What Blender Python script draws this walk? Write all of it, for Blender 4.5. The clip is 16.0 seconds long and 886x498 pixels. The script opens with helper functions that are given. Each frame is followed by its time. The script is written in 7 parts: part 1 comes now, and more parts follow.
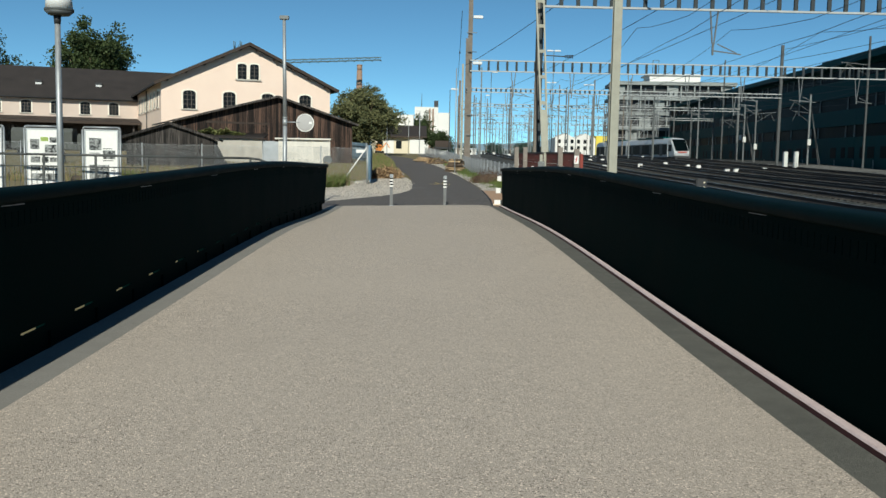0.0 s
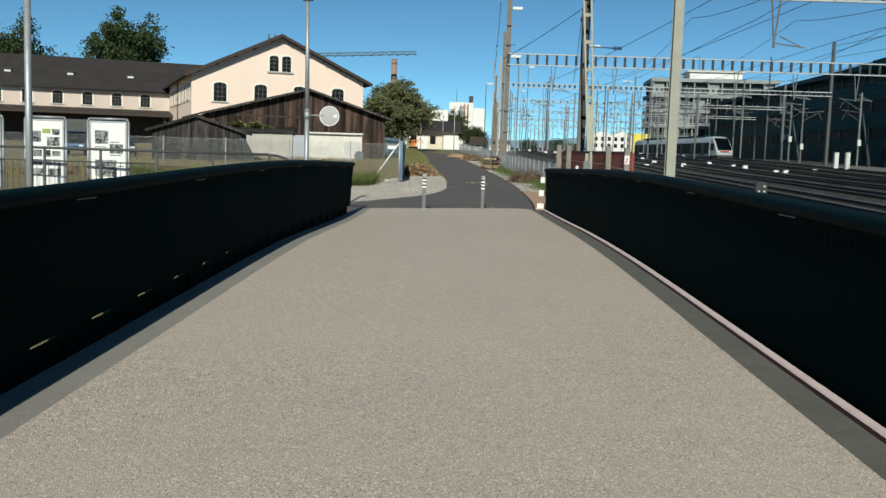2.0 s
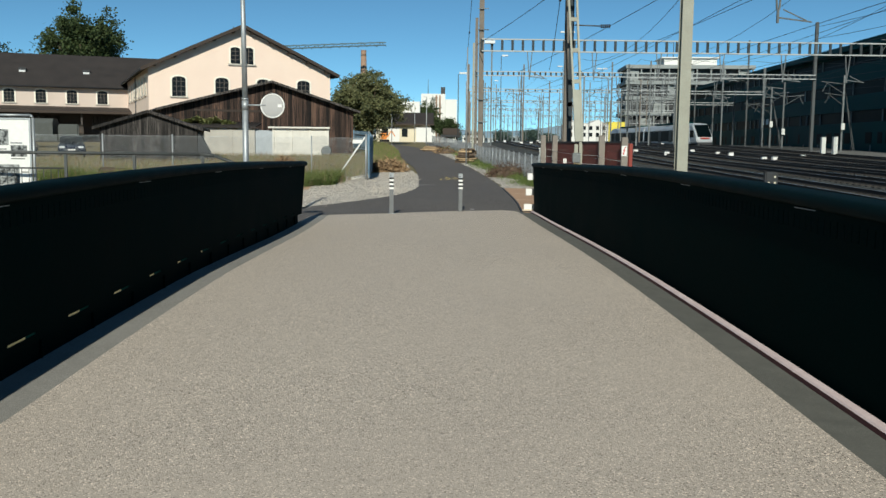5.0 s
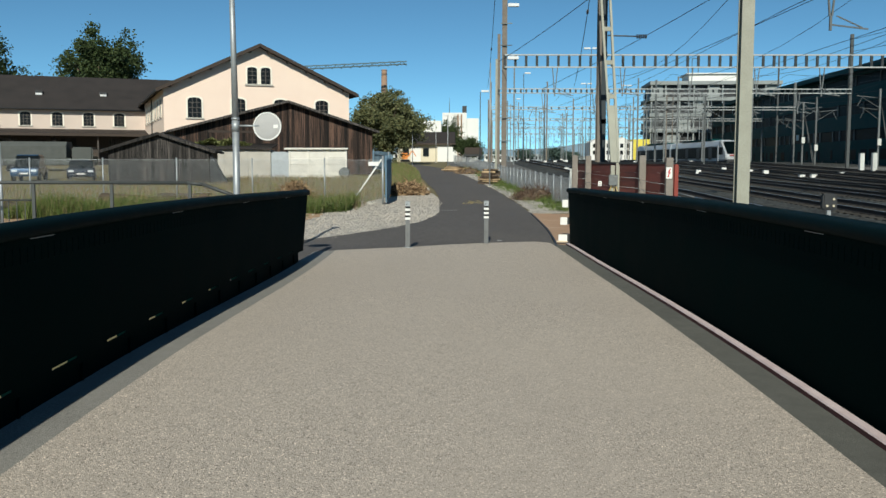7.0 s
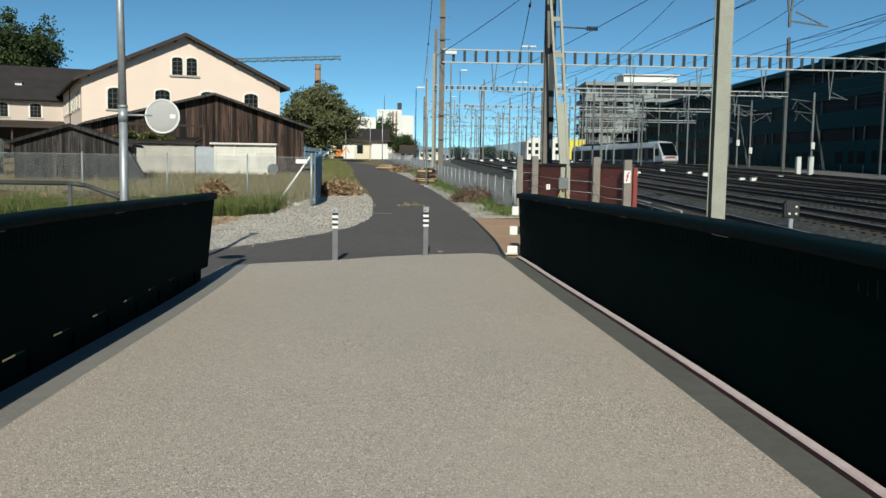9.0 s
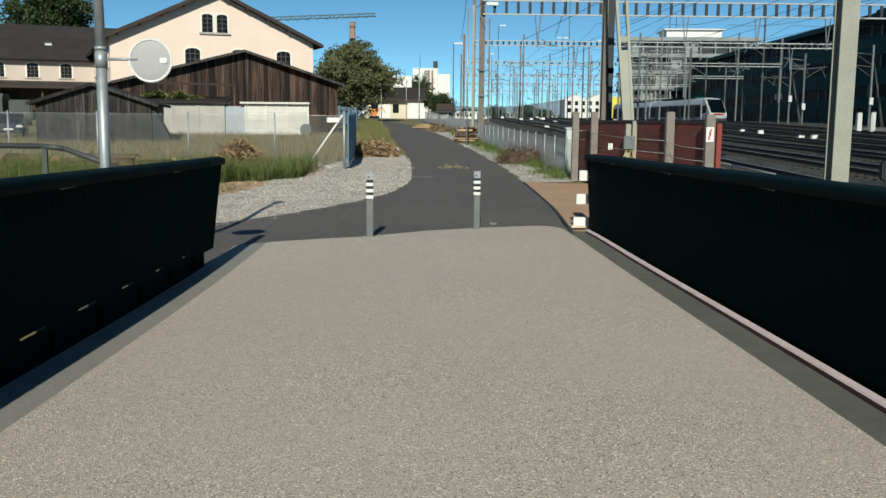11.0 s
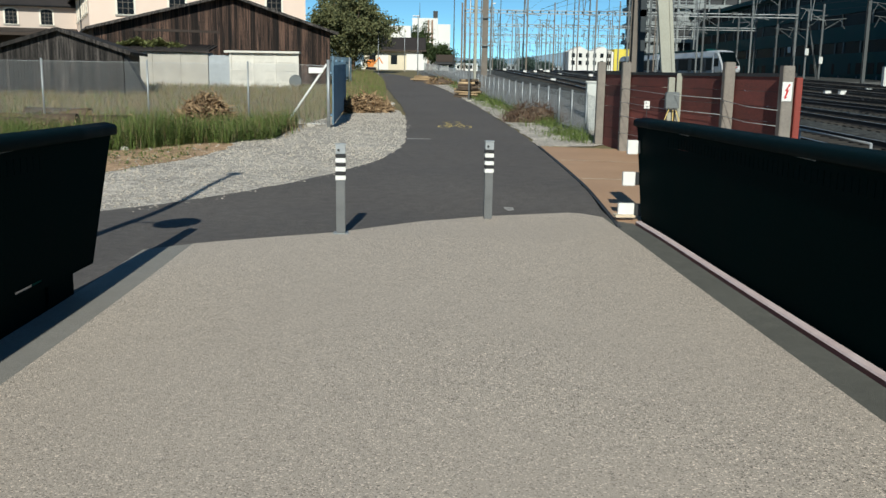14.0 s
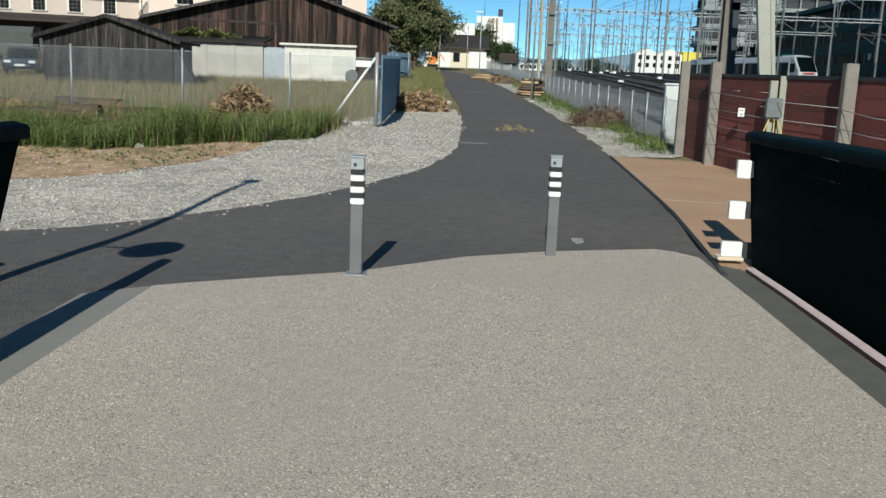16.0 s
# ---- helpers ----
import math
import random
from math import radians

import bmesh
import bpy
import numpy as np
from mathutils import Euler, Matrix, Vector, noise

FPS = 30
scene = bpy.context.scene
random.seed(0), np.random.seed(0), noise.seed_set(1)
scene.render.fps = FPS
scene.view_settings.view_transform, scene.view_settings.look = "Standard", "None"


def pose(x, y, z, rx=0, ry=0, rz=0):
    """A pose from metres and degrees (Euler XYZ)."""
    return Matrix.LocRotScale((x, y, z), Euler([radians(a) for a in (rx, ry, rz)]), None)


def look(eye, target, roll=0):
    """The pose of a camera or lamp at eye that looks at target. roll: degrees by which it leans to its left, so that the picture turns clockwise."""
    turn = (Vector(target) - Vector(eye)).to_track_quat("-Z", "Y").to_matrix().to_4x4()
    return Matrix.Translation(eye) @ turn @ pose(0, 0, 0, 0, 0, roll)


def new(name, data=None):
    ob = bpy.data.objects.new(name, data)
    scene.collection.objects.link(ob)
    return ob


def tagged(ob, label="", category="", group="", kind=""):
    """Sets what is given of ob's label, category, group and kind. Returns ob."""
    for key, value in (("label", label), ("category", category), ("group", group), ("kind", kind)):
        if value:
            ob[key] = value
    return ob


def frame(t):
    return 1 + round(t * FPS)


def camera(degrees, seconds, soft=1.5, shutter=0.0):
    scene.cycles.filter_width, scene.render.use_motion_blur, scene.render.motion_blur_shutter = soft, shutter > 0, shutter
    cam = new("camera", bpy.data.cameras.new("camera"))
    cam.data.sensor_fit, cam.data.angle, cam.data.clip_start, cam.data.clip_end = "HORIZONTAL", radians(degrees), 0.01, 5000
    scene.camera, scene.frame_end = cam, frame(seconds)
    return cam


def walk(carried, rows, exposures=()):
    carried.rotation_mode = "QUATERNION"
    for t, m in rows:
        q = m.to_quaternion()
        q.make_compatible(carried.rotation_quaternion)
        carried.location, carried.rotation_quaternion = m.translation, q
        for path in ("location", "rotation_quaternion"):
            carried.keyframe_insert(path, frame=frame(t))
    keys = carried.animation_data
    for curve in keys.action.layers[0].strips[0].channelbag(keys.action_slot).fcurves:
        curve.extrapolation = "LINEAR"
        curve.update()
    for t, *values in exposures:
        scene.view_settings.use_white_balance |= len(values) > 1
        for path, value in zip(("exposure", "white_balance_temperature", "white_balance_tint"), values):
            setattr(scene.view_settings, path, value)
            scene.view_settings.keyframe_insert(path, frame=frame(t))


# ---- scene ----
cam = camera(50.9, 16.0)
PATH = [
    (0, (0.267, -29.663, 1.576), (0.308, -27.673, 1.38), 1.1),
    (0.5, (0.254, -28.992, 1.569), (0.235, -26.999, 1.401), -0.1),
    (1, (0.225, -28.291, 1.606), (0.225, -26.299, 1.426), 2.2),
    (1.5, (0.153, -27.626, 1.614), (0.171, -25.639, 1.392), 1.2),
    (2, (0.178, -26.92, 1.653), (0.15, -24.931, 1.446), 1.8),
    (2.5, (0.152, -26.285, 1.621), (0.155, -24.297, 1.403), 1.7),
    (3, (0.11, -25.488, 1.645), (0.15, -23.497, 1.456), 1.0),
    (3.5, (0.103, -24.797, 1.682), (0.149, -22.81, 1.463), 2.6),
    (4, (0.093, -24.122, 1.708), (0.19, -22.141, 1.451), 0.4),
    (4.2, (0.124, -23.865, 1.7), (0.207, -21.879, 1.481), 0.3),
    (6.3, (0.203, -20.926, 1.77), (0.187, -18.94, 1.53), 1.2),
    (6.5, (0.185, -20.626, 1.813), (0.206, -18.641, 1.571), 0.4),
    (7, (0.188, -19.933, 1.815), (0.165, -17.941, 1.632), 0.1),
    (7.5, (0.154, -19.318, 1.806), (0.136, -17.327, 1.616), 1.3),
    (8, (0.183, -18.687, 1.797), (0.206, -16.694, 1.635), -1.1),
    (8.5, (0.224, -17.991, 1.839), (0.27, -16.006, 1.602), 1.3),
    (9, (0.169, -17.249, 1.872), (0.288, -15.261, 1.685), 0.9),
    (9.5, (0.199, -16.576, 1.852), (0.263, -14.593, 1.598), 0.2),
    (9.7, (0.179, -16.291, 1.882), (0.221, -14.312, 1.597), 2.2),
    (11.8, (-0.004, -13.166, 1.771), (0.039, -11.185, 1.504), -0.3),
    (12, (0.0, -12.888, 1.816), (0.049, -10.912, 1.507), 1.0),
    (12.5, (-0.035, -12.266, 1.784), (0.046, -10.281, 1.554), 0.8),
    (13, (0.019, -11.571, 1.783), (0.072, -9.585, 1.554), -0.7),
    (13.5, (0.085, -10.901, 1.775), (0.139, -8.928, 1.452), 2.8),
    (14, (0.099, -10.239, 1.787), (0.145, -8.274, 1.415), 0.9),
    (14.5, (0.181, -9.568, 1.794), (0.116, -7.599, 1.446), 0.9),
    (15, (0.175, -8.946, 1.745), (0.14, -6.964, 1.477), 0.4),
    (15.5, (0.196, -8.269, 1.722), (0.111, -6.292, 1.43), 0.4),
    (16, (0.222, -7.623, 1.732), (0.146, -5.661, 1.354), 2.3),
]
walk(cam, [(t, look(eye, target, roll)) for t, eye, target, roll in PATH], [(0, -0.08, 6500, 2), (12.5, -0.08, 6500, 2), (14.5, -0.03, 6300, 3), (16, -0.03, 6200, 3)])

# ---- light ----
SUN_AZ, SUN_EL = 184.0, 30.5     # compass turn of the sun from +y, clockwise, and its height
world = bpy.data.worlds.new("sky")
scene.world = world
world.use_nodes = True
wn, wl = world.node_tree.nodes, world.node_tree.links
sky = wn.new("ShaderNodeTexSky")
sky.sky_type, sky.sun_disc = "NISHITA", False
sky.sun_elevation, sky.sun_rotation = radians(SUN_EL), radians(SUN_AZ)
sky.air_density, sky.dust_density, sky.ozone_density = 0.48, 0.0, 2.2
sky.altitude = 1500
tone, tint = wn.new("ShaderNodeHueSaturation"), wn.new("ShaderNodeMix")
tone.inputs["Saturation"].default_value = 1.0
tint.data_type, tint.blend_type = "RGBA", "MULTIPLY"
tint.inputs[0].default_value = 1.0
tint.inputs[7].default_value = (0.79, 1.15, 1.12, 1.0)      # clear deep-blue air
wl.new(sky.outputs[0], tone.inputs["Color"])
wl.new(tone.outputs[0], tint.inputs[6])
wl.new(tint.outputs[2], wn["Background"].inputs[0])
wn["Background"].inputs[1].default_value = 0.091
sun = new("sun", bpy.data.lights.new("sun", "SUN"))
sun.data.energy, sun.data.angle, sun.data.color = 5.0, radians(0.5), (1.0, 0.955, 0.87)
sun.matrix_world = look((0, -60, 40), (60 * math.tan(radians(SUN_AZ - 180)), 0, 40 - 60 * math.tan(radians(SUN_EL))))


# ---- materials ----
def mat(name, c, c2=None, rough=0.7, metal=0.0, scale=8.0, fine=90.0, bump=0.2, amount=0.5, stretch=(1, 1, 1), each=0.0, spec=0.4):
    """A procedural surface: two colours mixed by coarse and fine noise, with relief and a roughness that varies."""
    m = bpy.data.materials.new(name)
    m.use_nodes = True
    n, l = m.node_tree.nodes, m.node_tree.links
    p = n["Principled BSDF"]
    c2 = c2 or tuple(v * 0.72 for v in c)
    co = n.new("ShaderNodeTexCoord")
    mp = n.new("ShaderNodeMapping")
    mp.inputs["Scale"].default_value = stretch
    l.new(co.outputs["Object"], mp.inputs[0])
    big, small = n.new("ShaderNodeTexNoise"), n.new("ShaderNodeTexNoise")
    big.inputs["Scale"].default_value, big.inputs["Detail"].default_value = scale, 5
    small.inputs["Scale"].default_value, small.inputs["Detail"].default_value = fine, 3
    l.new(mp.outputs[0], big.inputs["Vector"])
    l.new(mp.outputs[0], small.inputs["Vector"])
    mx = n.new("ShaderNodeMath")
    mx.operation = "MULTIPLY_ADD"
    mx.inputs[1].default_value = 0.5
    l.new(small.outputs["Fac"], mx.inputs[0])
    hb = n.new("ShaderNodeMath")
    hb.operation = "MULTIPLY"
    hb.inputs[1].default_value = 0.5
    l.new(big.outputs["Fac"], hb.inputs[0])
    l.new(hb.outputs[0], mx.inputs[2])
    rp = n.new("ShaderNodeValToRGB")
    rp.color_ramp.elements[0].position, rp.color_ramp.elements[1].position = 0.5 - 0.3 * (1 - amount) - 0.05, 0.5 + 0.3 * (1 - amount) + 0.05
    rp.color_ramp.elements[0].color, rp.color_ramp.elements[1].color = (*c2, 1), (*c, 1)
    l.new(mx.outputs[0], rp.inputs[0])
    out = rp.outputs[0]
    if each:
        oi, hs, mr = n.new("ShaderNodeObjectInfo"), n.new("ShaderNodeHueSaturation"), n.new("ShaderNodeMapRange")
        mr.inputs[3].default_value, mr.inputs[4].default_value = 1 - each, 1 + each
        l.new(oi.outputs["Random"], mr.inputs[0])
        l.new(mr.outputs[0], hs.inputs["Value"])
        l.new(out, hs.inputs["Color"])
        out = hs.outputs[0]
    l.new(out, p.inputs["Base Color"])
    p.inputs["Metallic"].default_value = metal
    p.inputs["Specular IOR Level"].default_value = spec
    rr = n.new("ShaderNodeMapRange")
    rr.inputs[3].default_value, rr.inputs[4].default_value = max(rough - 0.1, 0.05), min(rough + 0.1, 1)
    l.new(big.outputs["Fac"], rr.inputs[0])
    l.new(rr.outputs[0], p.inputs["Roughness"])
    if bump:
        bp = n.new("ShaderNodeBump")
        bp.inputs["Strength"].default_value, bp.inputs["Distance"].default_value = bump, 0.02
        l.new(mx.outputs[0], bp.inputs["Height"])
        l.new(bp.outputs[0], p.inputs["Normal"])
    return m


def grit(name, c, c2, cell, spread, rough=0.9, scale=0.8, bump=0.5, cell2=0.0, stain=0.5):
    """Stony surfaces: every grain has a shade of its own, over broad stains."""
    m = mat(name, c, c2, rough, scale=scale, fine=6.0, bump=0.0, amount=stain)
    n, l = m.node_tree.nodes, m.node_tree.links
    p = n["Principled BSDF"]
    co = [k for k in n if k.type == "TEX_COORD"][0]
    ramp = [k for k in n if k.type == "VALTORGB"][0]
    vo, sep, mr = n.new("ShaderNodeTexVoronoi"), n.new("ShaderNodeSeparateColor"), n.new("ShaderNodeMapRange")
    vo.inputs["Scale"].default_value = cell
    l.new(co.outputs["Object"], vo.inputs["Vector"])
    l.new(vo.outputs["Color"], sep.inputs[0])
    mr.inputs[3].default_value, mr.inputs[4].default_value = 1 - spread, 1 + spread
    l.new(sep.outputs[0], mr.inputs[0])
    fine, fr = n.new("ShaderNodeTexNoise"), n.new("ShaderNodeMapRange")
    fine.inputs["Scale"].default_value, fine.inputs["Detail"].default_value = cell2 or cell * 0.35, 4
    l.new(co.outputs["Object"], fine.inputs["Vector"])
    fr.inputs[1].default_value, fr.inputs[2].default_value = 0.3, 0.7
    fr.inputs[3].default_value, fr.inputs[4].default_value = 1 - spread * 0.35, 1 + spread * 0.35
    l.new(fine.outputs["Fac"], fr.inputs[0])
    mu = n.new("ShaderNodeMath")
    mu.operation = "MULTIPLY"
    l.new(mr.outputs[0], mu.inputs[0])
    l.new(fr.outputs[0], mu.inputs[1])
    hs = n.new("ShaderNodeHueSaturation")
    l.new(ramp.outputs[0], hs.inputs["Color"])
    l.new(mu.outputs[0], hs.inputs["Value"])
    l.new(hs.outputs[0], p.inputs["Base Color"])
    bp = n.new("ShaderNodeBump")
    bp.inputs["Strength"].default_value, bp.inputs["Distance"].default_value = bump, 0.4 / cell
    l.new(vo.outputs["Distance"], bp.inputs["Height"])
    bp.invert = True
    l.new(bp.outputs[0], p.inputs["Normal"])
    return m


def patchy(m, low=0.12, broad=0.75):
    """Wear the grain of a gritty surface smooth in broad patches."""
    n, l = m.node_tree.nodes, m.node_tree.links
    co = [k for k in n if k.type == "TEX_COORD"][0]
    bp = [k for k in n if k.type == "BUMP"][-1]
    hs = [k for k in n if k.type == "HUE_SAT"][-1]
    wear, mr, mx = n.new("ShaderNodeTexNoise"), n.new("ShaderNodeMapRange"), n.new("ShaderNodeMix")
    wear.inputs["Scale"].default_value, wear.inputs["Detail"].default_value = broad, 6
    l.new(co.outputs["Object"], wear.inputs["Vector"])
    mr.inputs[1].default_value, mr.inputs[2].default_value, mr.inputs[3].default_value, mr.inputs[4].default_value = 0.38, 0.66, low, 1.0
    l.new(wear.outputs["Fac"], mr.inputs[0])
    grain = hs.inputs["Value"].links[0].from_socket
    mx.inputs[2].default_value = 1.0
    l.new(mr.outputs[0], mx.inputs[0])
    l.new(grain, mx.inputs[3])
    l.new(mx.outputs[0], hs.inputs["Value"])
    l.new(mr.outputs[0], bp.inputs["Strength"])
    return m


def speckled(m):
    """Most grains of a gritty surface alike, a few dark, a few pale."""
    n, l = m.node_tree.nodes, m.node_tree.links
    sep = [k for k in n if k.type == "SEPARATE_COLOR"][0]
    mul = [k for k in n if k.type == "MATH" and k.operation == "MULTIPLY" and k.inputs[1].is_linked][-1]
    rp, gain = n.new("ShaderNodeValToRGB"), n.new("ShaderNodeMath")
    rp.color_ramp.interpolation = "LINEAR"
    e = rp.color_ramp.elements
    e[0].position, e[0].color = 0.0, (0.14, 0.14, 0.14, 1)
    e[1].position, e[1].color = 1.0, (1.0, 1.0, 1.0, 1)
    for at, v in ((0.09, 0.22), (0.15, 0.46), (0.5, 0.50), (0.86, 0.56), (0.93, 0.90)):
        e.new(at).color = (v, v, v, 1)
    gain.operation = "MULTIPLY"
    gain.inputs[1].default_value = 2.0
    l.new(sep.outputs[0], rp.inputs[0])
    l.new(rp.outputs[0], gain.inputs[0])
    l.new(gain.outputs[0], mul.inputs[0])
    return m


def leafy(name, c, c2, rough=0.6):
    """Leaves and blades: colour varied clump by clump, with some light let through."""
    m = bpy.data.materials.new(name)
    m.use_nodes = True
    n, l = m.node_tree.nodes, m.node_tree.links
    p = n["Principled BSDF"]
    g, rp = n.new("ShaderNodeNewGeometry"), n.new("ShaderNodeValToRGB")
    rp.color_ramp.elements[0].color, rp.color_ramp.elements[1].color = (*c2, 1), (*c, 1)
    l.new(g.outputs["Random Per Island"], rp.inputs[0])
    l.new(rp.outputs[0], p.inputs["Base Color"])
    p.inputs["Roughness"].default_value = rough
    p.inputs["Specular IOR Level"].default_value = 0.25
    tr, ad = n.new("ShaderNodeBsdfTranslucent"), n.new("ShaderNodeMixShader")
    ad.inputs[0].default_value = 0.25
    l.new(rp.outputs[0], tr.inputs[0])
    l.new(p.outputs[0], ad.inputs[1])
    l.new(tr.outputs[0], ad.inputs[2])
    l.new(ad.outputs[0], n["Material Output"].inputs[0])
    return m


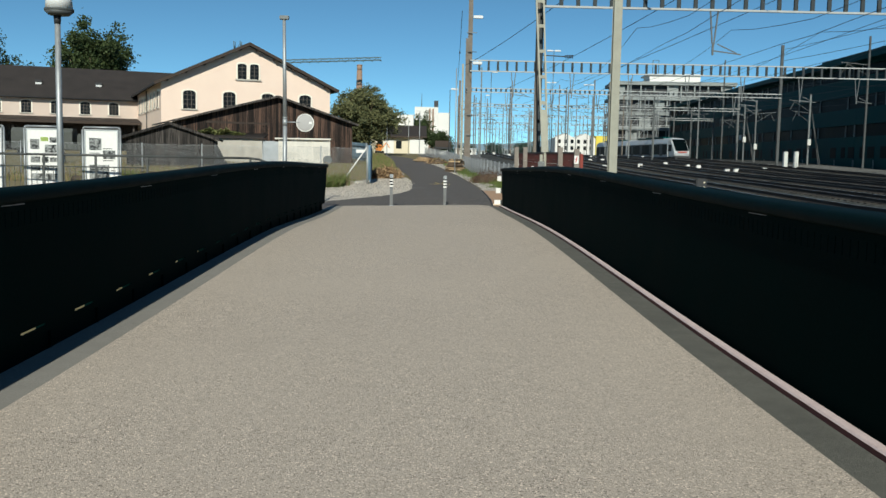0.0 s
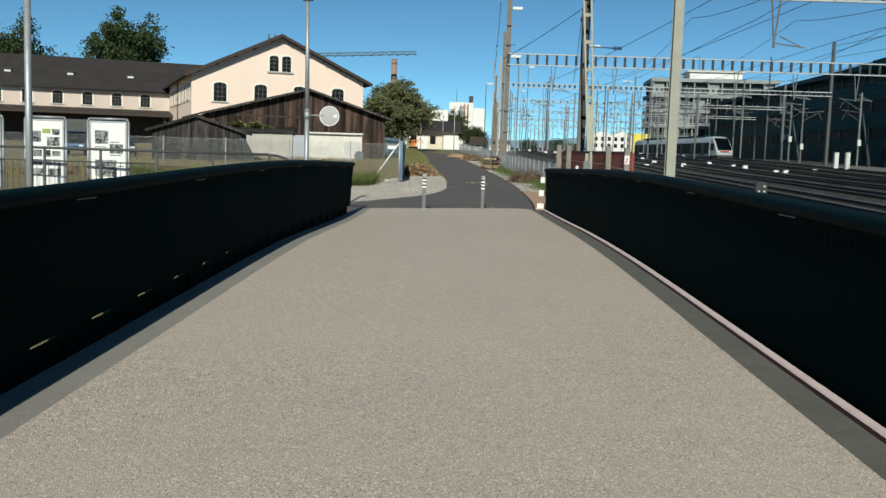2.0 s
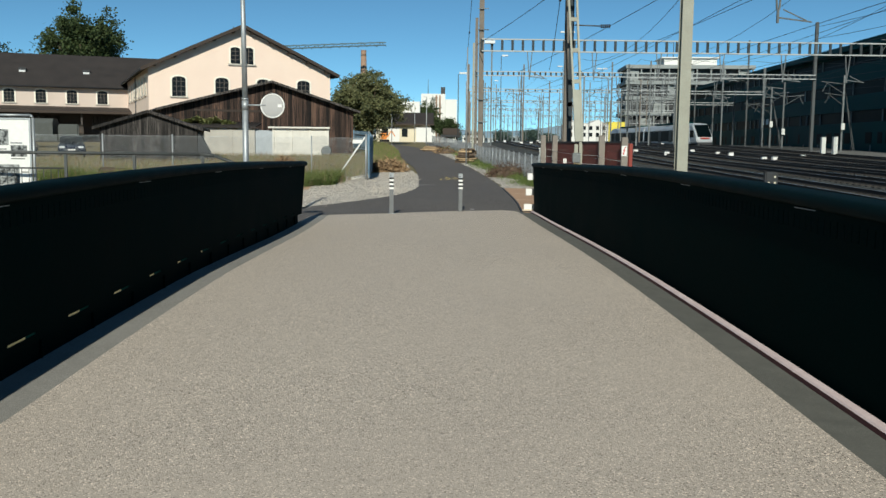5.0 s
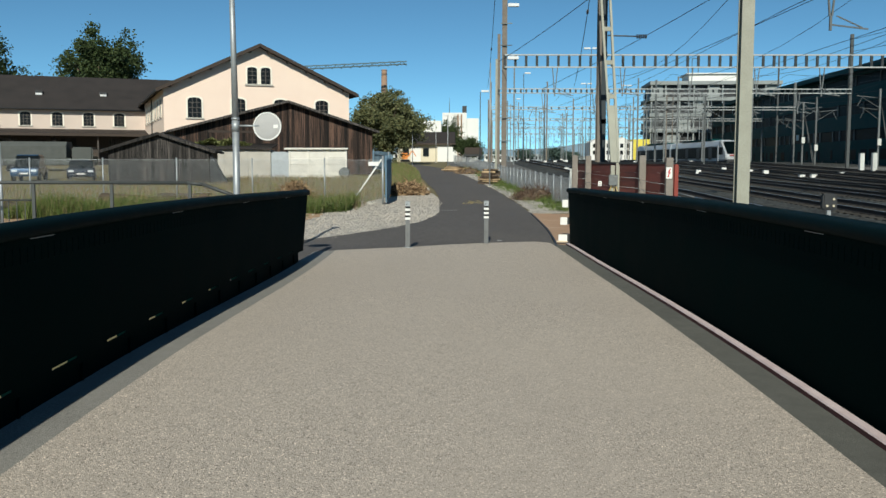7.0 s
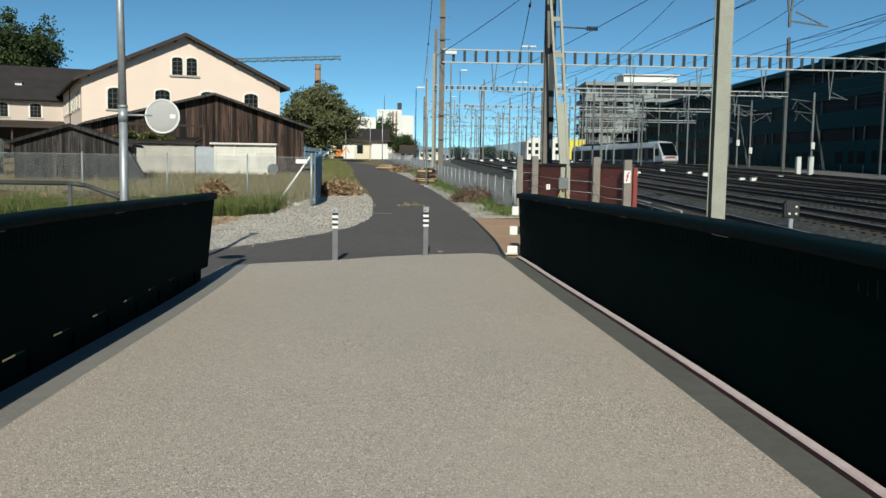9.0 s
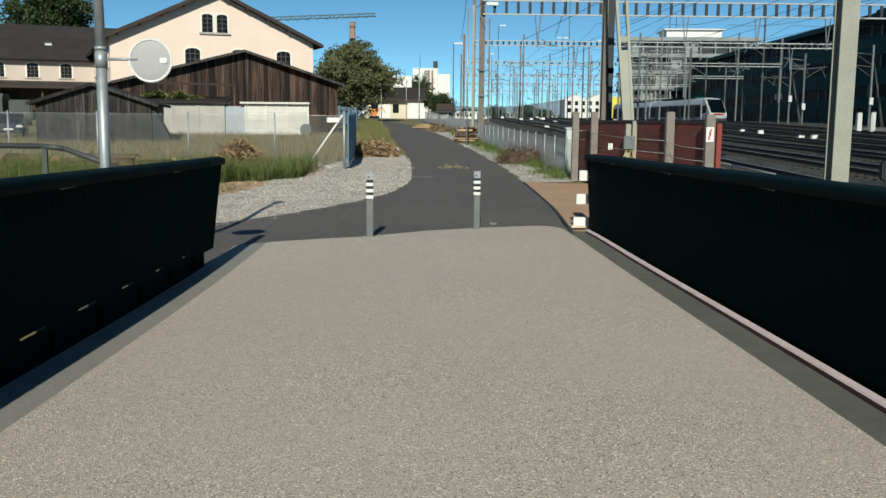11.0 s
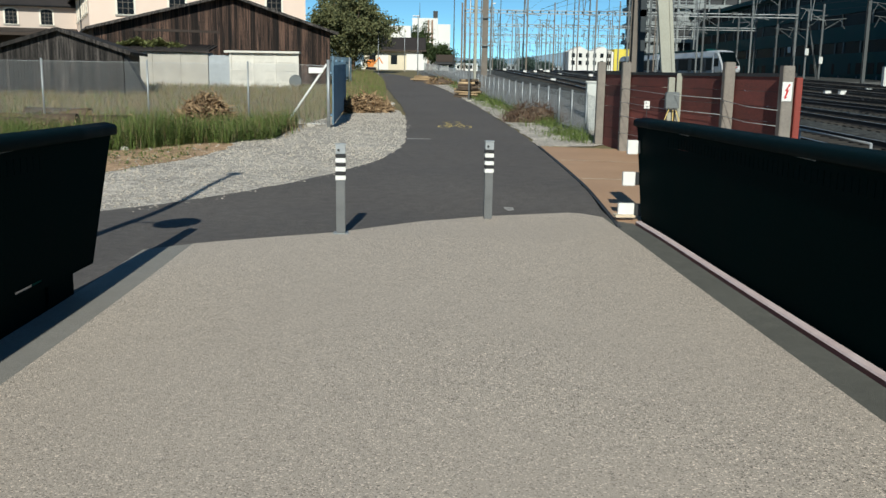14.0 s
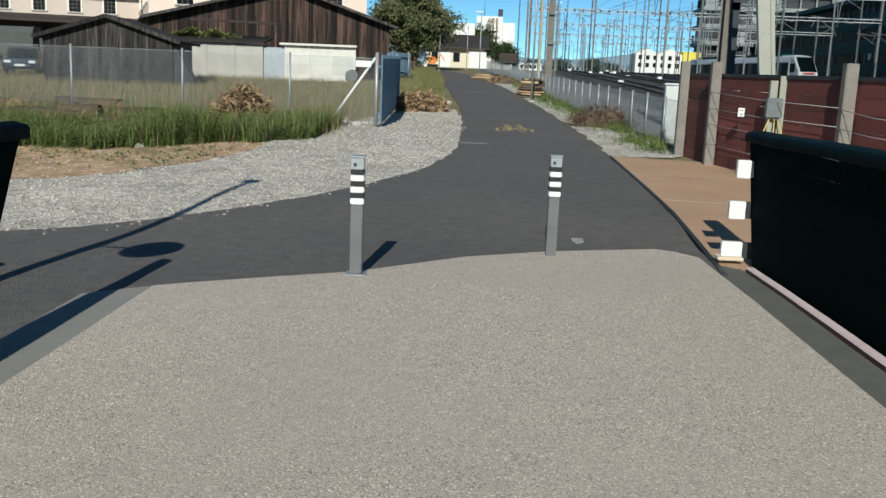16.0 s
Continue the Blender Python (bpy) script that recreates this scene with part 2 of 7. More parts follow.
M = dict(
    deck=speckled(patchy(grit("resin_grit", (0.492, 0.423, 0.357), (0.448, 0.384, 0.326), 120, 0.5, 0.85, 0.35, 1.0, 150, 0.5), 0.55, 0.4)),
    strip=patchy(grit("edge_strip", (0.28, 0.266, 0.240), (0.225, 0.213, 0.194), 150, 0.3, 0.85, 0.7, 0.5, 60, 0.4)),
    gutter=patchy(grit("dark_gutter", (0.140, 0.137, 0.120), (0.095, 0.094, 0.083), 170, 0.32, 0.85, 0.8, 0.5, 50, 0.5)),
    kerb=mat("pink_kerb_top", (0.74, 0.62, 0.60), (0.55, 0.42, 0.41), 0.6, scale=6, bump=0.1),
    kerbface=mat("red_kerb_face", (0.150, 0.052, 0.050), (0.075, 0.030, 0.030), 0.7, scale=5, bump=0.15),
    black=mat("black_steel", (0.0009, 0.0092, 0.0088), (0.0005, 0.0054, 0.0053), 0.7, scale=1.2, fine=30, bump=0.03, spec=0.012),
    cap=mat("black_cap", (0.0030, 0.0110, 0.0115), (0.0016, 0.0066, 0.0070), 0.6, scale=4, fine=60, bump=0.05, spec=0.03),
    asphalt=patchy(grit("asphalt", (0.132, 0.118, 0.109), (0.092, 0.082, 0.077), 70, 0.32, 0.85, 0.35, 0.5, 70, 0.7), 0.3, 0.7),
    gravel=grit("gravel_bed", (0.58, 0.525, 0.46), (0.38, 0.342, 0.30), 36, 0.45, 0.9, 0.9, 0.9, 7, 0.85),
    pebble=mat("pebble", (0.52, 0.47, 0.405), (0.34, 0.30, 0.26), 0.85, scale=9, bump=0.1),
    sand=grit("bare_earth", (0.55, 0.365, 0.225), (0.34, 0.225, 0.135), 38, 0.25, 0.95, 0.8, 0.6, 9, 0.9),
    soil=mat("meadow_soil", (0.27, 0.215, 0.115), (0.12, 0.11, 0.05), 0.95, scale=0.5, fine=30, bump=0.8),
    ballast=grit("ballast", (0.072, 0.074, 0.069), (0.030, 0.031, 0.029), 14, 0.7, 0.95, 0.5, 1.0, 3, 0.7),
    yardgrey=grit("yard_gravel", (0.19, 0.187, 0.178), (0.11, 0.108, 0.102), 12, 0.4, 0.95, 0.4, 0.8, 3, 0.8),
    mirrorback=mat("mirror_housing", (0.43, 0.42, 0.41), (0.36, 0.35, 0.345), 0.75, scale=6, fine=60, bump=0.03),
    officeglass=mat("office_glass", (0.0022, 0.0055, 0.0065), (0.0016, 0.004, 0.0048), 0.4, scale=1.5, bump=0.0, spec=0.02),
    ochre=mat("ochre_coating", (0.52, 0.335, 0.215), (0.38, 0.235, 0.145), 0.75, scale=0.9, fine=40, bump=0.2),
    joint=mat("pale_joint", (0.74, 0.62, 0.46), None, 0.8),
    yellow=mat("yellow_paint", (0.60, 0.45, 0.15), (0.125, 0.112, 0.095), 0.8, scale=6, fine=26, amount=0.95, bump=0.1),
    cable=mat("yellow_cable", (0.62, 0.45, 0.13), (0.45, 0.33, 0.11), 0.6, scale=9, bump=0.05),
    white=mat("white_paint", (0.80, 0.79, 0.76), (0.66, 0.65, 0.62), 0.55, scale=9, bump=0.05),
    worn=mat("worn_marking", (0.50, 0.48, 0.45), (0.17, 0.16, 0.155), 0.8, scale=14, fine=60),
    zinc=mat("galvanised", (0.42, 0.44, 0.45), (0.30, 0.315, 0.325), 0.5, 0.5, scale=14, fine=70, bump=0.05),
    postzinc=mat("weathered_zinc", (0.185, 0.190, 0.192), (0.120, 0.125, 0.127), 0.6, 0.3, scale=5, fine=60, bump=0.08),
    twig=leafy("dark_twigs", (0.24, 0.145, 0.095), (0.050, 0.034, 0.028), 0.9),
    steel=mat("dull_steel", (0.165, 0.180, 0.184), (0.080, 0.088, 0.090), 0.6, 0.2, scale=6, bump=0.08, each=0.45),
    chord=mat("pale_beam_paint", (0.44, 0.46, 0.46), (0.30, 0.315, 0.315), 0.6, scale=3, bump=0.05),
    batten=mat("dark_beam_batten", (0.035, 0.045, 0.050), (0.020, 0.026, 0.030), 0.7, scale=3, bump=0.05),
    palemast=mat("pale_mast_paint", (0.36, 0.355, 0.295), (0.25, 0.245, 0.20), 0.65, scale=2.5, fine=40, bump=0.1),
    brownmast=mat("weathered_mast", (0.21, 0.18, 0.15), (0.11, 0.092, 0.076), 0.75, scale=3, fine=40, bump=0.15),
    beige=mat("beige_render", (0.64, 0.53, 0.46), (0.55, 0.45, 0.385), 0.9, scale=0.5, fine=16, bump=0.1),
    darkmetal=mat("dark_metal", (0.05, 0.052, 0.055), (0.025, 0.026, 0.028), 0.55, 0.3, scale=6),
    rail=mat("rusty_rail", (0.030, 0.024, 0.020), (0.014, 0.011, 0.010), 0.8, 0.0, scale=8),
    railtop=mat("polished_rail_head", (0.50, 0.49, 0.47), (0.34, 0.33, 0.32), 0.35, 0.7, scale=3, bump=0.02),
    railing=mat("dark_railing_paint", (0.085, 0.09, 0.088), (0.055, 0.058, 0.056), 0.6, 0.2, scale=8),
    sleeper=mat("sleeper", (0.050, 0.046, 0.041), (0.024, 0.022, 0.020), 0.9, scale=4, each=0.25),
    cream=mat("cream_render", (0.83, 0.67, 0.56), (0.77, 0.60, 0.50), 0.9, scale=0.6, fine=20, bump=0.1),
    creamtrim=mat("pale_trim", (0.86, 0.80, 0.70), (0.74, 0.68, 0.58), 0.85, scale=3),
    tiles=mat("dark_roof_tiles", (0.044, 0.036, 0.034), (0.022, 0.019, 0.018), 0.85, scale=0.8, fine=14, bump=0.6, stretch=(1, 1, 1), each=0.15),
    fascia=mat("brown_fascia", (0.055, 0.04, 0.032), None, 0.8, scale=3),
    plank=mat("tarred_plank", (0.092, 0.053, 0.038), (0.0032, 0.0028, 0.0028), 0.85, scale=1.4, fine=30, bump=0.5, amount=1.0, stretch=(8, 8, 0.3), each=0.85),
    greyplank=mat("grey_plank", (0.075, 0.065, 0.060), (0.0065, 0.006, 0.0055), 0.9, scale=1.6, fine=24, bump=0.5, amount=0.95, stretch=(7, 7, 0.4), each=0.6),
    concrete=mat("old_concrete", (0.50, 0.47, 0.42), (0.33, 0.305, 0.27), 0.9, scale=1.3, fine=30, bump=0.3),
    whitewall=mat("whitewashed_slab", (0.72, 0.69, 0.63), (0.52, 0.49, 0.44), 0.85, scale=1.6, fine=30, bump=0.25, each=0.08),
    bluegrey=mat("bluegrey_sheet", (0.42, 0.45, 0.48), (0.30, 0.325, 0.35), 0.6, scale=3),
    moss=leafy("moss", (0.33, 0.34, 0.14), (0.15, 0.17, 0.065), 0.9),
    glass=mat("dark_glass", (0.008, 0.012, 0.014), (0.005, 0.007, 0.009), 0.3, scale=1.5, bump=0.0, spec=0.18),
    frame=mat("window_frame", (0.15, 0.125, 0.105), None, 0.7),
    blue=mat("blue_sheet", (0.19, 0.30, 0.40), (0.13, 0.22, 0.30), 0.55, scale=4, fine=40, bump=0.08, each=0.12),
    redboard=mat("red_barrier_board", (0.185, 0.050, 0.040), (0.060, 0.026, 0.024), 0.8, scale=1.3, fine=20, bump=0.25, stretch=(1, 1, 3), each=0.3),
    redpost=mat("red_end_post", (0.27, 0.050, 0.036), None, 0.7),
    postgrey=mat("grey_concrete_post", (0.27, 0.24, 0.21), (0.16, 0.142, 0.124), 0.9, scale=5, fine=50, bump=0.25),
    cabinet=mat("cabinet_paint", (0.60, 0.61, 0.58), (0.50, 0.51, 0.48), 0.6, scale=4, bump=0.05),
    signred=mat("sign_red", (0.55, 0.03, 0.03), None, 0.5),
    ink=mat("print_black", (0.02, 0.02, 0.022), None, 0.6),
    photo=mat("print_photo", (0.34, 0.35, 0.34), (0.012, 0.013, 0.013), 0.4, scale=5, fine=16, bump=0, amount=0.9),
    photogreen=mat("print_green", (0.32, 0.42, 0.10), None, 0.4),
    bark=mat("bark", (0.16, 0.115, 0.08), (0.07, 0.05, 0.035), 0.95, scale=6, bump=0.6),
    logend=mat("log_end", (0.50, 0.36, 0.21), (0.34, 0.23, 0.13), 0.9, scale=20, each=0.3),
    root=leafy("dry_roots", (0.50, 0.345, 0.20), (0.10, 0.060, 0.034), 0.9),
    stone=mat("pale_stone", (0.52, 0.49, 0.44), (0.36, 0.335, 0.30), 0.9, scale=5, bump=0.3),
    grass=leafy("green_grass", (0.235, 0.290, 0.080), (0.095, 0.140, 0.042)),
    weed=leafy("weed_leaves", (0.205, 0.275, 0.075), (0.075, 0.115, 0.036)),
    straw=leafy("dry_grass", (0.36, 0.27, 0.155), (0.19, 0.145, 0.080)),
    leaf=leafy("leaves", (0.235, 0.235, 0.110), (0.080, 0.096, 0.046)),
    leafdark=leafy("dark_leaves", (0.085, 0.115, 0.042), (0.030, 0.048, 0.020)),
    spandrel=mat("teal_spandrel", (0.0050, 0.060, 0.060), (0.0035, 0.045, 0.047), 0.5, scale=0.5, bump=0.02, spec=0.03),
    facade=mat("grey_facade", (0.29, 0.31, 0.305), (0.215, 0.232, 0.228), 0.8, scale=0.4),
    offwhite=mat("far_white_wall", (0.74, 0.73, 0.70), (0.66, 0.65, 0.62), 0.8, scale=0.3, bump=0.05),
    farcream=mat("far_cream_wall", (0.74, 0.66, 0.50), None, 0.85, scale=0.4),
    faryellow=mat("far_yellow_wall", (0.80, 0.66, 0.10), None, 0.8, scale=0.4),
    brick=mat("chimney_brick", (0.34, 0.225, 0.16), (0.25, 0.16, 0.11), 0.9, scale=1.2, fine=12, bump=0.3),
    crane=mat("crane_paint", (0.07, 0.12, 0.145), None, 0.6),
    trainwhite=mat("train_white", (0.50, 0.52, 0.54), (0.42, 0.44, 0.46), 0.35, scale=0.6, bump=0.0),
    trainred=mat("train_red", (0.55, 0.04, 0.03), None, 0.35),
    carblue=mat("car_blue", (0.035, 0.085, 0.17), None, 0.25, 0.3, bump=0.0),
    cardark=mat("car_dark", (0.02, 0.03, 0.055), None, 0.25, 0.3, bump=0.0),
    tyre=mat("tyre", (0.015, 0.015, 0.015), None, 0.9),
    canvas=mat("truck_canvas", (0.095, 0.10, 0.095), (0.06, 0.065, 0.06), 0.9, scale=2),
    orange=mat("orange_paint", (0.75, 0.25, 0.04), None, 0.5),
    # distance haze is mixed into the colours of these three
    hill=mat("hazed_far_hill", (0.20, 0.29, 0.36), (0.16, 0.24, 0.31), 1.0, scale=0.01, fine=0.05, bump=0),
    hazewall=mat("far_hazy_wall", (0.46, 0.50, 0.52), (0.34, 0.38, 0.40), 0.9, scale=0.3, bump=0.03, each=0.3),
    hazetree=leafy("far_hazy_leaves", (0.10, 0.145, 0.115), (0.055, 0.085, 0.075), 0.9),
    lamp=mat("lamp_glass", (0.75, 0.76, 0.76), None, 0.35, bump=0.0),
)


# ---- building helpers ----
def empty(name, label, category, at=(0, 0, 0), turn=0.0, group="", kind=""):
    ob = new(name)
    ob.empty_display_size = 0.2
    ob.matrix_basis = pose(*at, 0, 0, turn)
    return tagged(ob, label, category, group, kind)


def part(name, bm, material, parent=None, label="", kind=""):
    me = bpy.data.meshes.new(name)
    bm.to_mesh(me)
    bm.free()
    me.materials.append(M[material])
    ob = new(name, me)
    ob.parent = parent
    return tagged(ob, label, kind=kind)


def again(name, ob, parent, at=(0, 0, 0), turn=0.0):
    """Another piece on the mesh of ob."""
    o = new(name, ob.data)
    o.parent = parent
    o.matrix_basis = pose(*at, 0, 0, turn)
    return o


def box(bm, a, b):
    """An axis-aligned box between two corners."""
    v = [bm.verts.new((x, y, z)) for x in (a[0], b[0]) for y in (a[1], b[1]) for z in (a[2], b[2])]
    for f in ((0, 1, 3, 2), (4, 6, 7, 5), (0, 4, 5, 1), (2, 3, 7, 6), (0, 2, 6, 4), (1, 5, 7, 3)):
        bm.faces.new([v[i] for i in f])
    return bm


def slab(a, b, bevel=0.0):
    bm = box(bmesh.new(), a, b)
    bmesh.ops.recalc_face_normals(bm, faces=bm.faces)
    if bevel:
        bmesh.ops.bevel(bm, geom=bm.edges[:], offset=bevel, segments=2, affect="EDGES")
    return bm


def rod(bm, p, q, r, r2=None, n=6, caps=True):
    """A tapered rod from p to q."""
    p, q = Vector(p), Vector(q)
    d = (q - p).normalized()
    u = d.orthogonal().normalized()
    w = d.cross(u)
    r2 = r if r2 is None else r2
    rings = []
    for c, k in ((p, r), (q, r2)):
        rings.append([bm.verts.new(c + (u * math.cos(2 * math.pi * i / n) + w * math.sin(2 * math.pi * i / n)) * k) for i in range(n)])
    for i in range(n):
        f = bm.faces.new((rings[0][i], rings[0][(i + 1) % n], rings[1][(i + 1) % n], rings[1][i]))
        f.smooth = n > 5
    if caps:
        bm.faces.new(rings[0][::-1])
        bm.faces.new(rings[1])
    return bm


def cord(bm, points, r, n=4):
    """One unbroken wire through points."""
    rings = []
    for i, p in enumerate(points):
        d = (Vector(points[min(i + 1, len(points) - 1)]) - Vector(points[max(i - 1, 0)])).normalized()
        u = d.cross(Vector((0, 0, 1))).normalized()
        w = u.cross(d)
        rings.append([bm.verts.new(Vector(p) + (u * math.cos(2 * math.pi * k / n) + w * math.sin(2 * math.pi * k / n)) * r) for k in range(n)])
    for a, b in zip(rings, rings[1:]):
        for k in range(n):
            bm.faces.new((a[k], a[(k + 1) % n], b[(k + 1) % n], b[k])).smooth = True
    bm.faces.new(rings[0][::-1])
    bm.faces.new(rings[-1])
    return bm


def beam(bm, p, q, w, h):
    """A square bar from p to q, w wide and h deep (h nearest to the upright or to y)."""
    p, q = Vector(p), Vector(q)
    d = (q - p).normalized()
    up = Vector((0, 0, 1)) if abs(d.z) < 0.9 else Vector((0, 1, 0))
    s = d.cross(up).normalized()
    t = s.cross(d).normalized()
    rings = [[bm.verts.new(c + s * a * w / 2 + t * b * h / 2) for a, b in ((-1, -1), (1, -1), (1, 1), (-1, 1))] for c in (p, q)]
    for i in range(4):
        bm.faces.new((rings[0][i], rings[0][(i + 1) % 4], rings[1][(i + 1) % 4], rings[1][i]))
    bm.faces.new(rings[0][::-1])
    bm.faces.new(rings[1])
    return bm


def prism(bm, outline, a, b, axis="y"):
    """A flat outline drawn out from a to b along an axis."""
    def at(p, k):
        return {"y": (p[0], k, p[1]), "x": (k, p[0], p[1]), "z": (p[0], p[1], k)}[axis]
    r0, r1 = [bm.verts.new(at(p, a)) for p in outline], [bm.verts.new(at(p, b)) for p in outline]
    n = len(outline)
    for i in range(n):
        bm.faces.new((r0[i], r0[(i + 1) % n], r1[(i + 1) % n], r1[i]))
    bm.faces.new(r0[::-1])
    bm.faces.new(r1)
    bmesh.ops.recalc_face_normals(bm, faces=bm.faces)
    return bm


def ground_z(y):
    """The ground: a shallow dip behind the bridge, then a slow rise."""
    k = min(abs(y - 2.0) / 2.6, 1.0)
    return 0.012 * min(max(y, 0.0), 100.0) + 0.01125 * (min(max(y, 40.0), 120.0) - 40.0) - 0.03 * (1 + math.cos(math.pi * k))


def deck_z(y):
    """The bridge's slight hump."""
    k = min(abs(y + 12.0) / 13.0, 1.0)
    return 0.07 * (1 + math.cos(math.pi * k)) + ground_z(y)


def along(points, step=0.4, ragged=0.0, seed=0):
    """A smooth line through points, a little ragged."""
    rnd = random.Random(seed)
    out, n = [], len(points)
    for i in range(n - 1):
        p0, p1, p2, p3 = [Vector(points[min(max(j, 0), n - 1)]) for j in (i - 1, i, i + 1, i + 2)]
        k = max(1, int((p2 - p1).length / step))
        for j in range(k):
            t = j / k
            q = 0.5 * (2 * p1 + (p2 - p0) * t + (2 * p0 - 5 * p1 + 4 * p2 - p3) * t * t + (3 * p1 - p0 - 3 * p2 + p3) * t ** 3)
            out.append((q.x + rnd.uniform(-1, 1) * ragged, q.y + rnd.uniform(-1, 1) * ragged))
    return out + [tuple(points[-1])]


def sheet(name, outline, lift, material, label, category="", thick=0.0):
    """A patch of ground that follows the ground's rise."""
    bm = bmesh.new()
    f = bm.faces.new([bm.verts.new((x, y, 0)) for x, y in outline])
    if f.normal.z < 0:
        f.normal_flip()
    f.normal_update()
    if f.normal.z < 0:
        f.normal_flip()
    bmesh.ops.triangulate(bm, faces=bm.faces[:])
    for k in range(-2, 16):
        y = 0.35 * k
        bmesh.ops.bisect_plane(bm, geom=bm.verts[:] + bm.edges[:] + bm.faces[:], plane_co=(0, y, 0), plane_no=(0, 1, 0))
    for y in (12.0, 40.0, 100.0, 120.0):
        bmesh.ops.bisect_plane(bm, geom=bm.verts[:] + bm.edges[:] + bm.faces[:], plane_co=(0, y, 0), plane_no=(0, 1, 0))
    for v in bm.verts:
        v.co.z = ground_z(v.co.y) + lift
    return tagged(part(name, bm, material), label, category, kind="structure")


def inside(x, y, outline):
    hit, j = False, len(outline) - 1
    for i in range(len(outline)):
        (xi, yi), (xj, yj) = outline[i], outline[j]
        if (yi > y) != (yj > y) and x < (xj - xi) * (y - yi) / (yj - yi) + xi:
            hit = not hit
        j = i
    return hit


# ---- ground ----
def ground_sheet():
    xs = [-3000, -400, -120, -60, -30, -12, 0, 8, 20, 40, 80, 160, 500, 3000]
    ys = [-600, -80, -40, -0.6, 0, 0.5, 1, 1.5, 2, 2.5, 3, 3.5, 4, 4.6, 12, 25, 40, 60, 80, 100, 120, 150, 300, 800, 3500]
    bm = bmesh.new()
    v = [[bm.verts.new((x, y, ground_z(y) - 0.025)) for x in xs] for y in ys]
    for j in range(len(ys) - 1):
        for i in range(len(xs) - 1):
            bm.faces.new((v[j][i], v[j][i + 1], v[j + 1][i + 1], v[j + 1][i]))
    tagged(part("ground", bm, "soil"), "dry brown soil and sparse meadow around the tracks", "ground", kind="structure")


ground_sheet()
LEFT_EDGE = along([(-14, -1.5), (-8, -0.3), (-5.4, 0.9), (-4.3, 1.55), (-3.42, 2.4), (-2.3, 3.8), (-1.67, 5.05), (-0.97, 7.16), (-0.57, 9.15), (-0.33, 12.4),
                   (-0.42, 19.3), (-0.72, 27.8), (-1.35, 38.0), (-2.6, 55.0), (-4.6, 75.0), (-9.0, 95.0), (-18, 112.0)], 0.35, 0.035, 1)
RIGHT_EDGE = along([(2.50, -3.0), (2.52, 1.0), (2.60, 3.5), (2.70, 7.0), (2.75, 11.3), (2.78, 15.2), (2.63, 22.6), (2.25, 35.2), (1.3, 52.0), (-0.9, 75.0), (-5.2, 94.0), (-14.0, 114.0)], 0.35, 0.02, 2)
PATH_OUTLINE = RIGHT_EDGE + LEFT_EDGE[::-1] + [(-14, -6.0), (2.5, -6.0)]
sheet("road", PATH_OUTLINE, 0.008, "asphalt", "dark grey asphalt path curving away along the tracks", "path")
GRAVEL = along([(-14, -1.6), (-8, -0.4), (-4.2, 1.2), (-2.3, 3.5), (-0.9, 7.0), (-0.3, 12.4), (-0.35, 19.3), (-0.66, 24.0), (-0.9, 27.0), (-1.5, 26.5), (-2.6, 23.5), (-3.4, 19.5), (-3.7, 15.8),
                (-4.8, 11.5), (-6.6, 8.0), (-9.5, 6.0), (-14, 5.0)], 0.5, 0.06, 3)
sheet("gravel_area", GRAVEL, -0.006, "gravel", "pale loose gravel beside the asphalt path", "gravel")
SAND = along([(-14, 5.2), (-9, 4.4), (-6.2, 4.6), (-4.9, 6.3), (-4.1, 9.8), (-4.7, 12.2), (-6.2, 11.2), (-8.0, 9.6), (-14, 9.0), (-14, 5.3)], 0.4, 0.08, 4)
sheet("bare_earth", SAND, 0.0, "sand", "bare orange-brown earth in front of the tall grass", "soil")
VERGE = along([(2.76, 11.6), (2.85, 15.2), (2.7, 22.6), (2.35, 35.0), (1.4, 52.0), (-0.8, 75.0), (0.6, 75.5), (2.6, 55.0), (3.3, 36.0), (3.6, 24.0), (4.3, 17.0), (4.5, 12.4), (2.9, 11.5)], 0.5, 0.07, 5)
sheet("gravel_verge", VERGE, -0.004, "gravel", "narrow pale gravel verge beside the asphalt path", "gravel")
YARD = [(5.9, 2.0), (4.7, 12.0), (4.3, 20), (3.3, 45), (1.9, 60), (0.2, 78), (-1.0, 110), (6.0, 260), (60, 700), (80, 700), (30, 260), (16, 110), (13, 75), (12, 12), (9, 2.0)]
sheet("yard_strip", YARD, -0.014, "yardgrey", "grey gravel strip between the mesh fence and the first track", "gravel")
BALLAST = [(6.4, -80), (6.5, 10), (7.3, 22), (7.9, 45), (7.8, 75), (7.6, 97), (10.2, 150), (22, 260), (64, 700), (120, 700), (60, 200), (53, 60), (46, -80)]
sheet("ballast_bed", BALLAST, 0.0, "ballast", "dark brown stone ballast under the railway tracks", "ballast")
OCHRE = [(2.56, 1.0), (2.63, 3.5), (2.73, 7.0), (2.78, 11.35), (4.72, 10.8), (5.25, 6.6), (5.7, 4.0), (5.2, 1.6), (3.0, 0.9)]
sheet("pavement", OCHRE, 0.016, "ochre", "worn ochre-brown coated slab beside the path", "pavement")


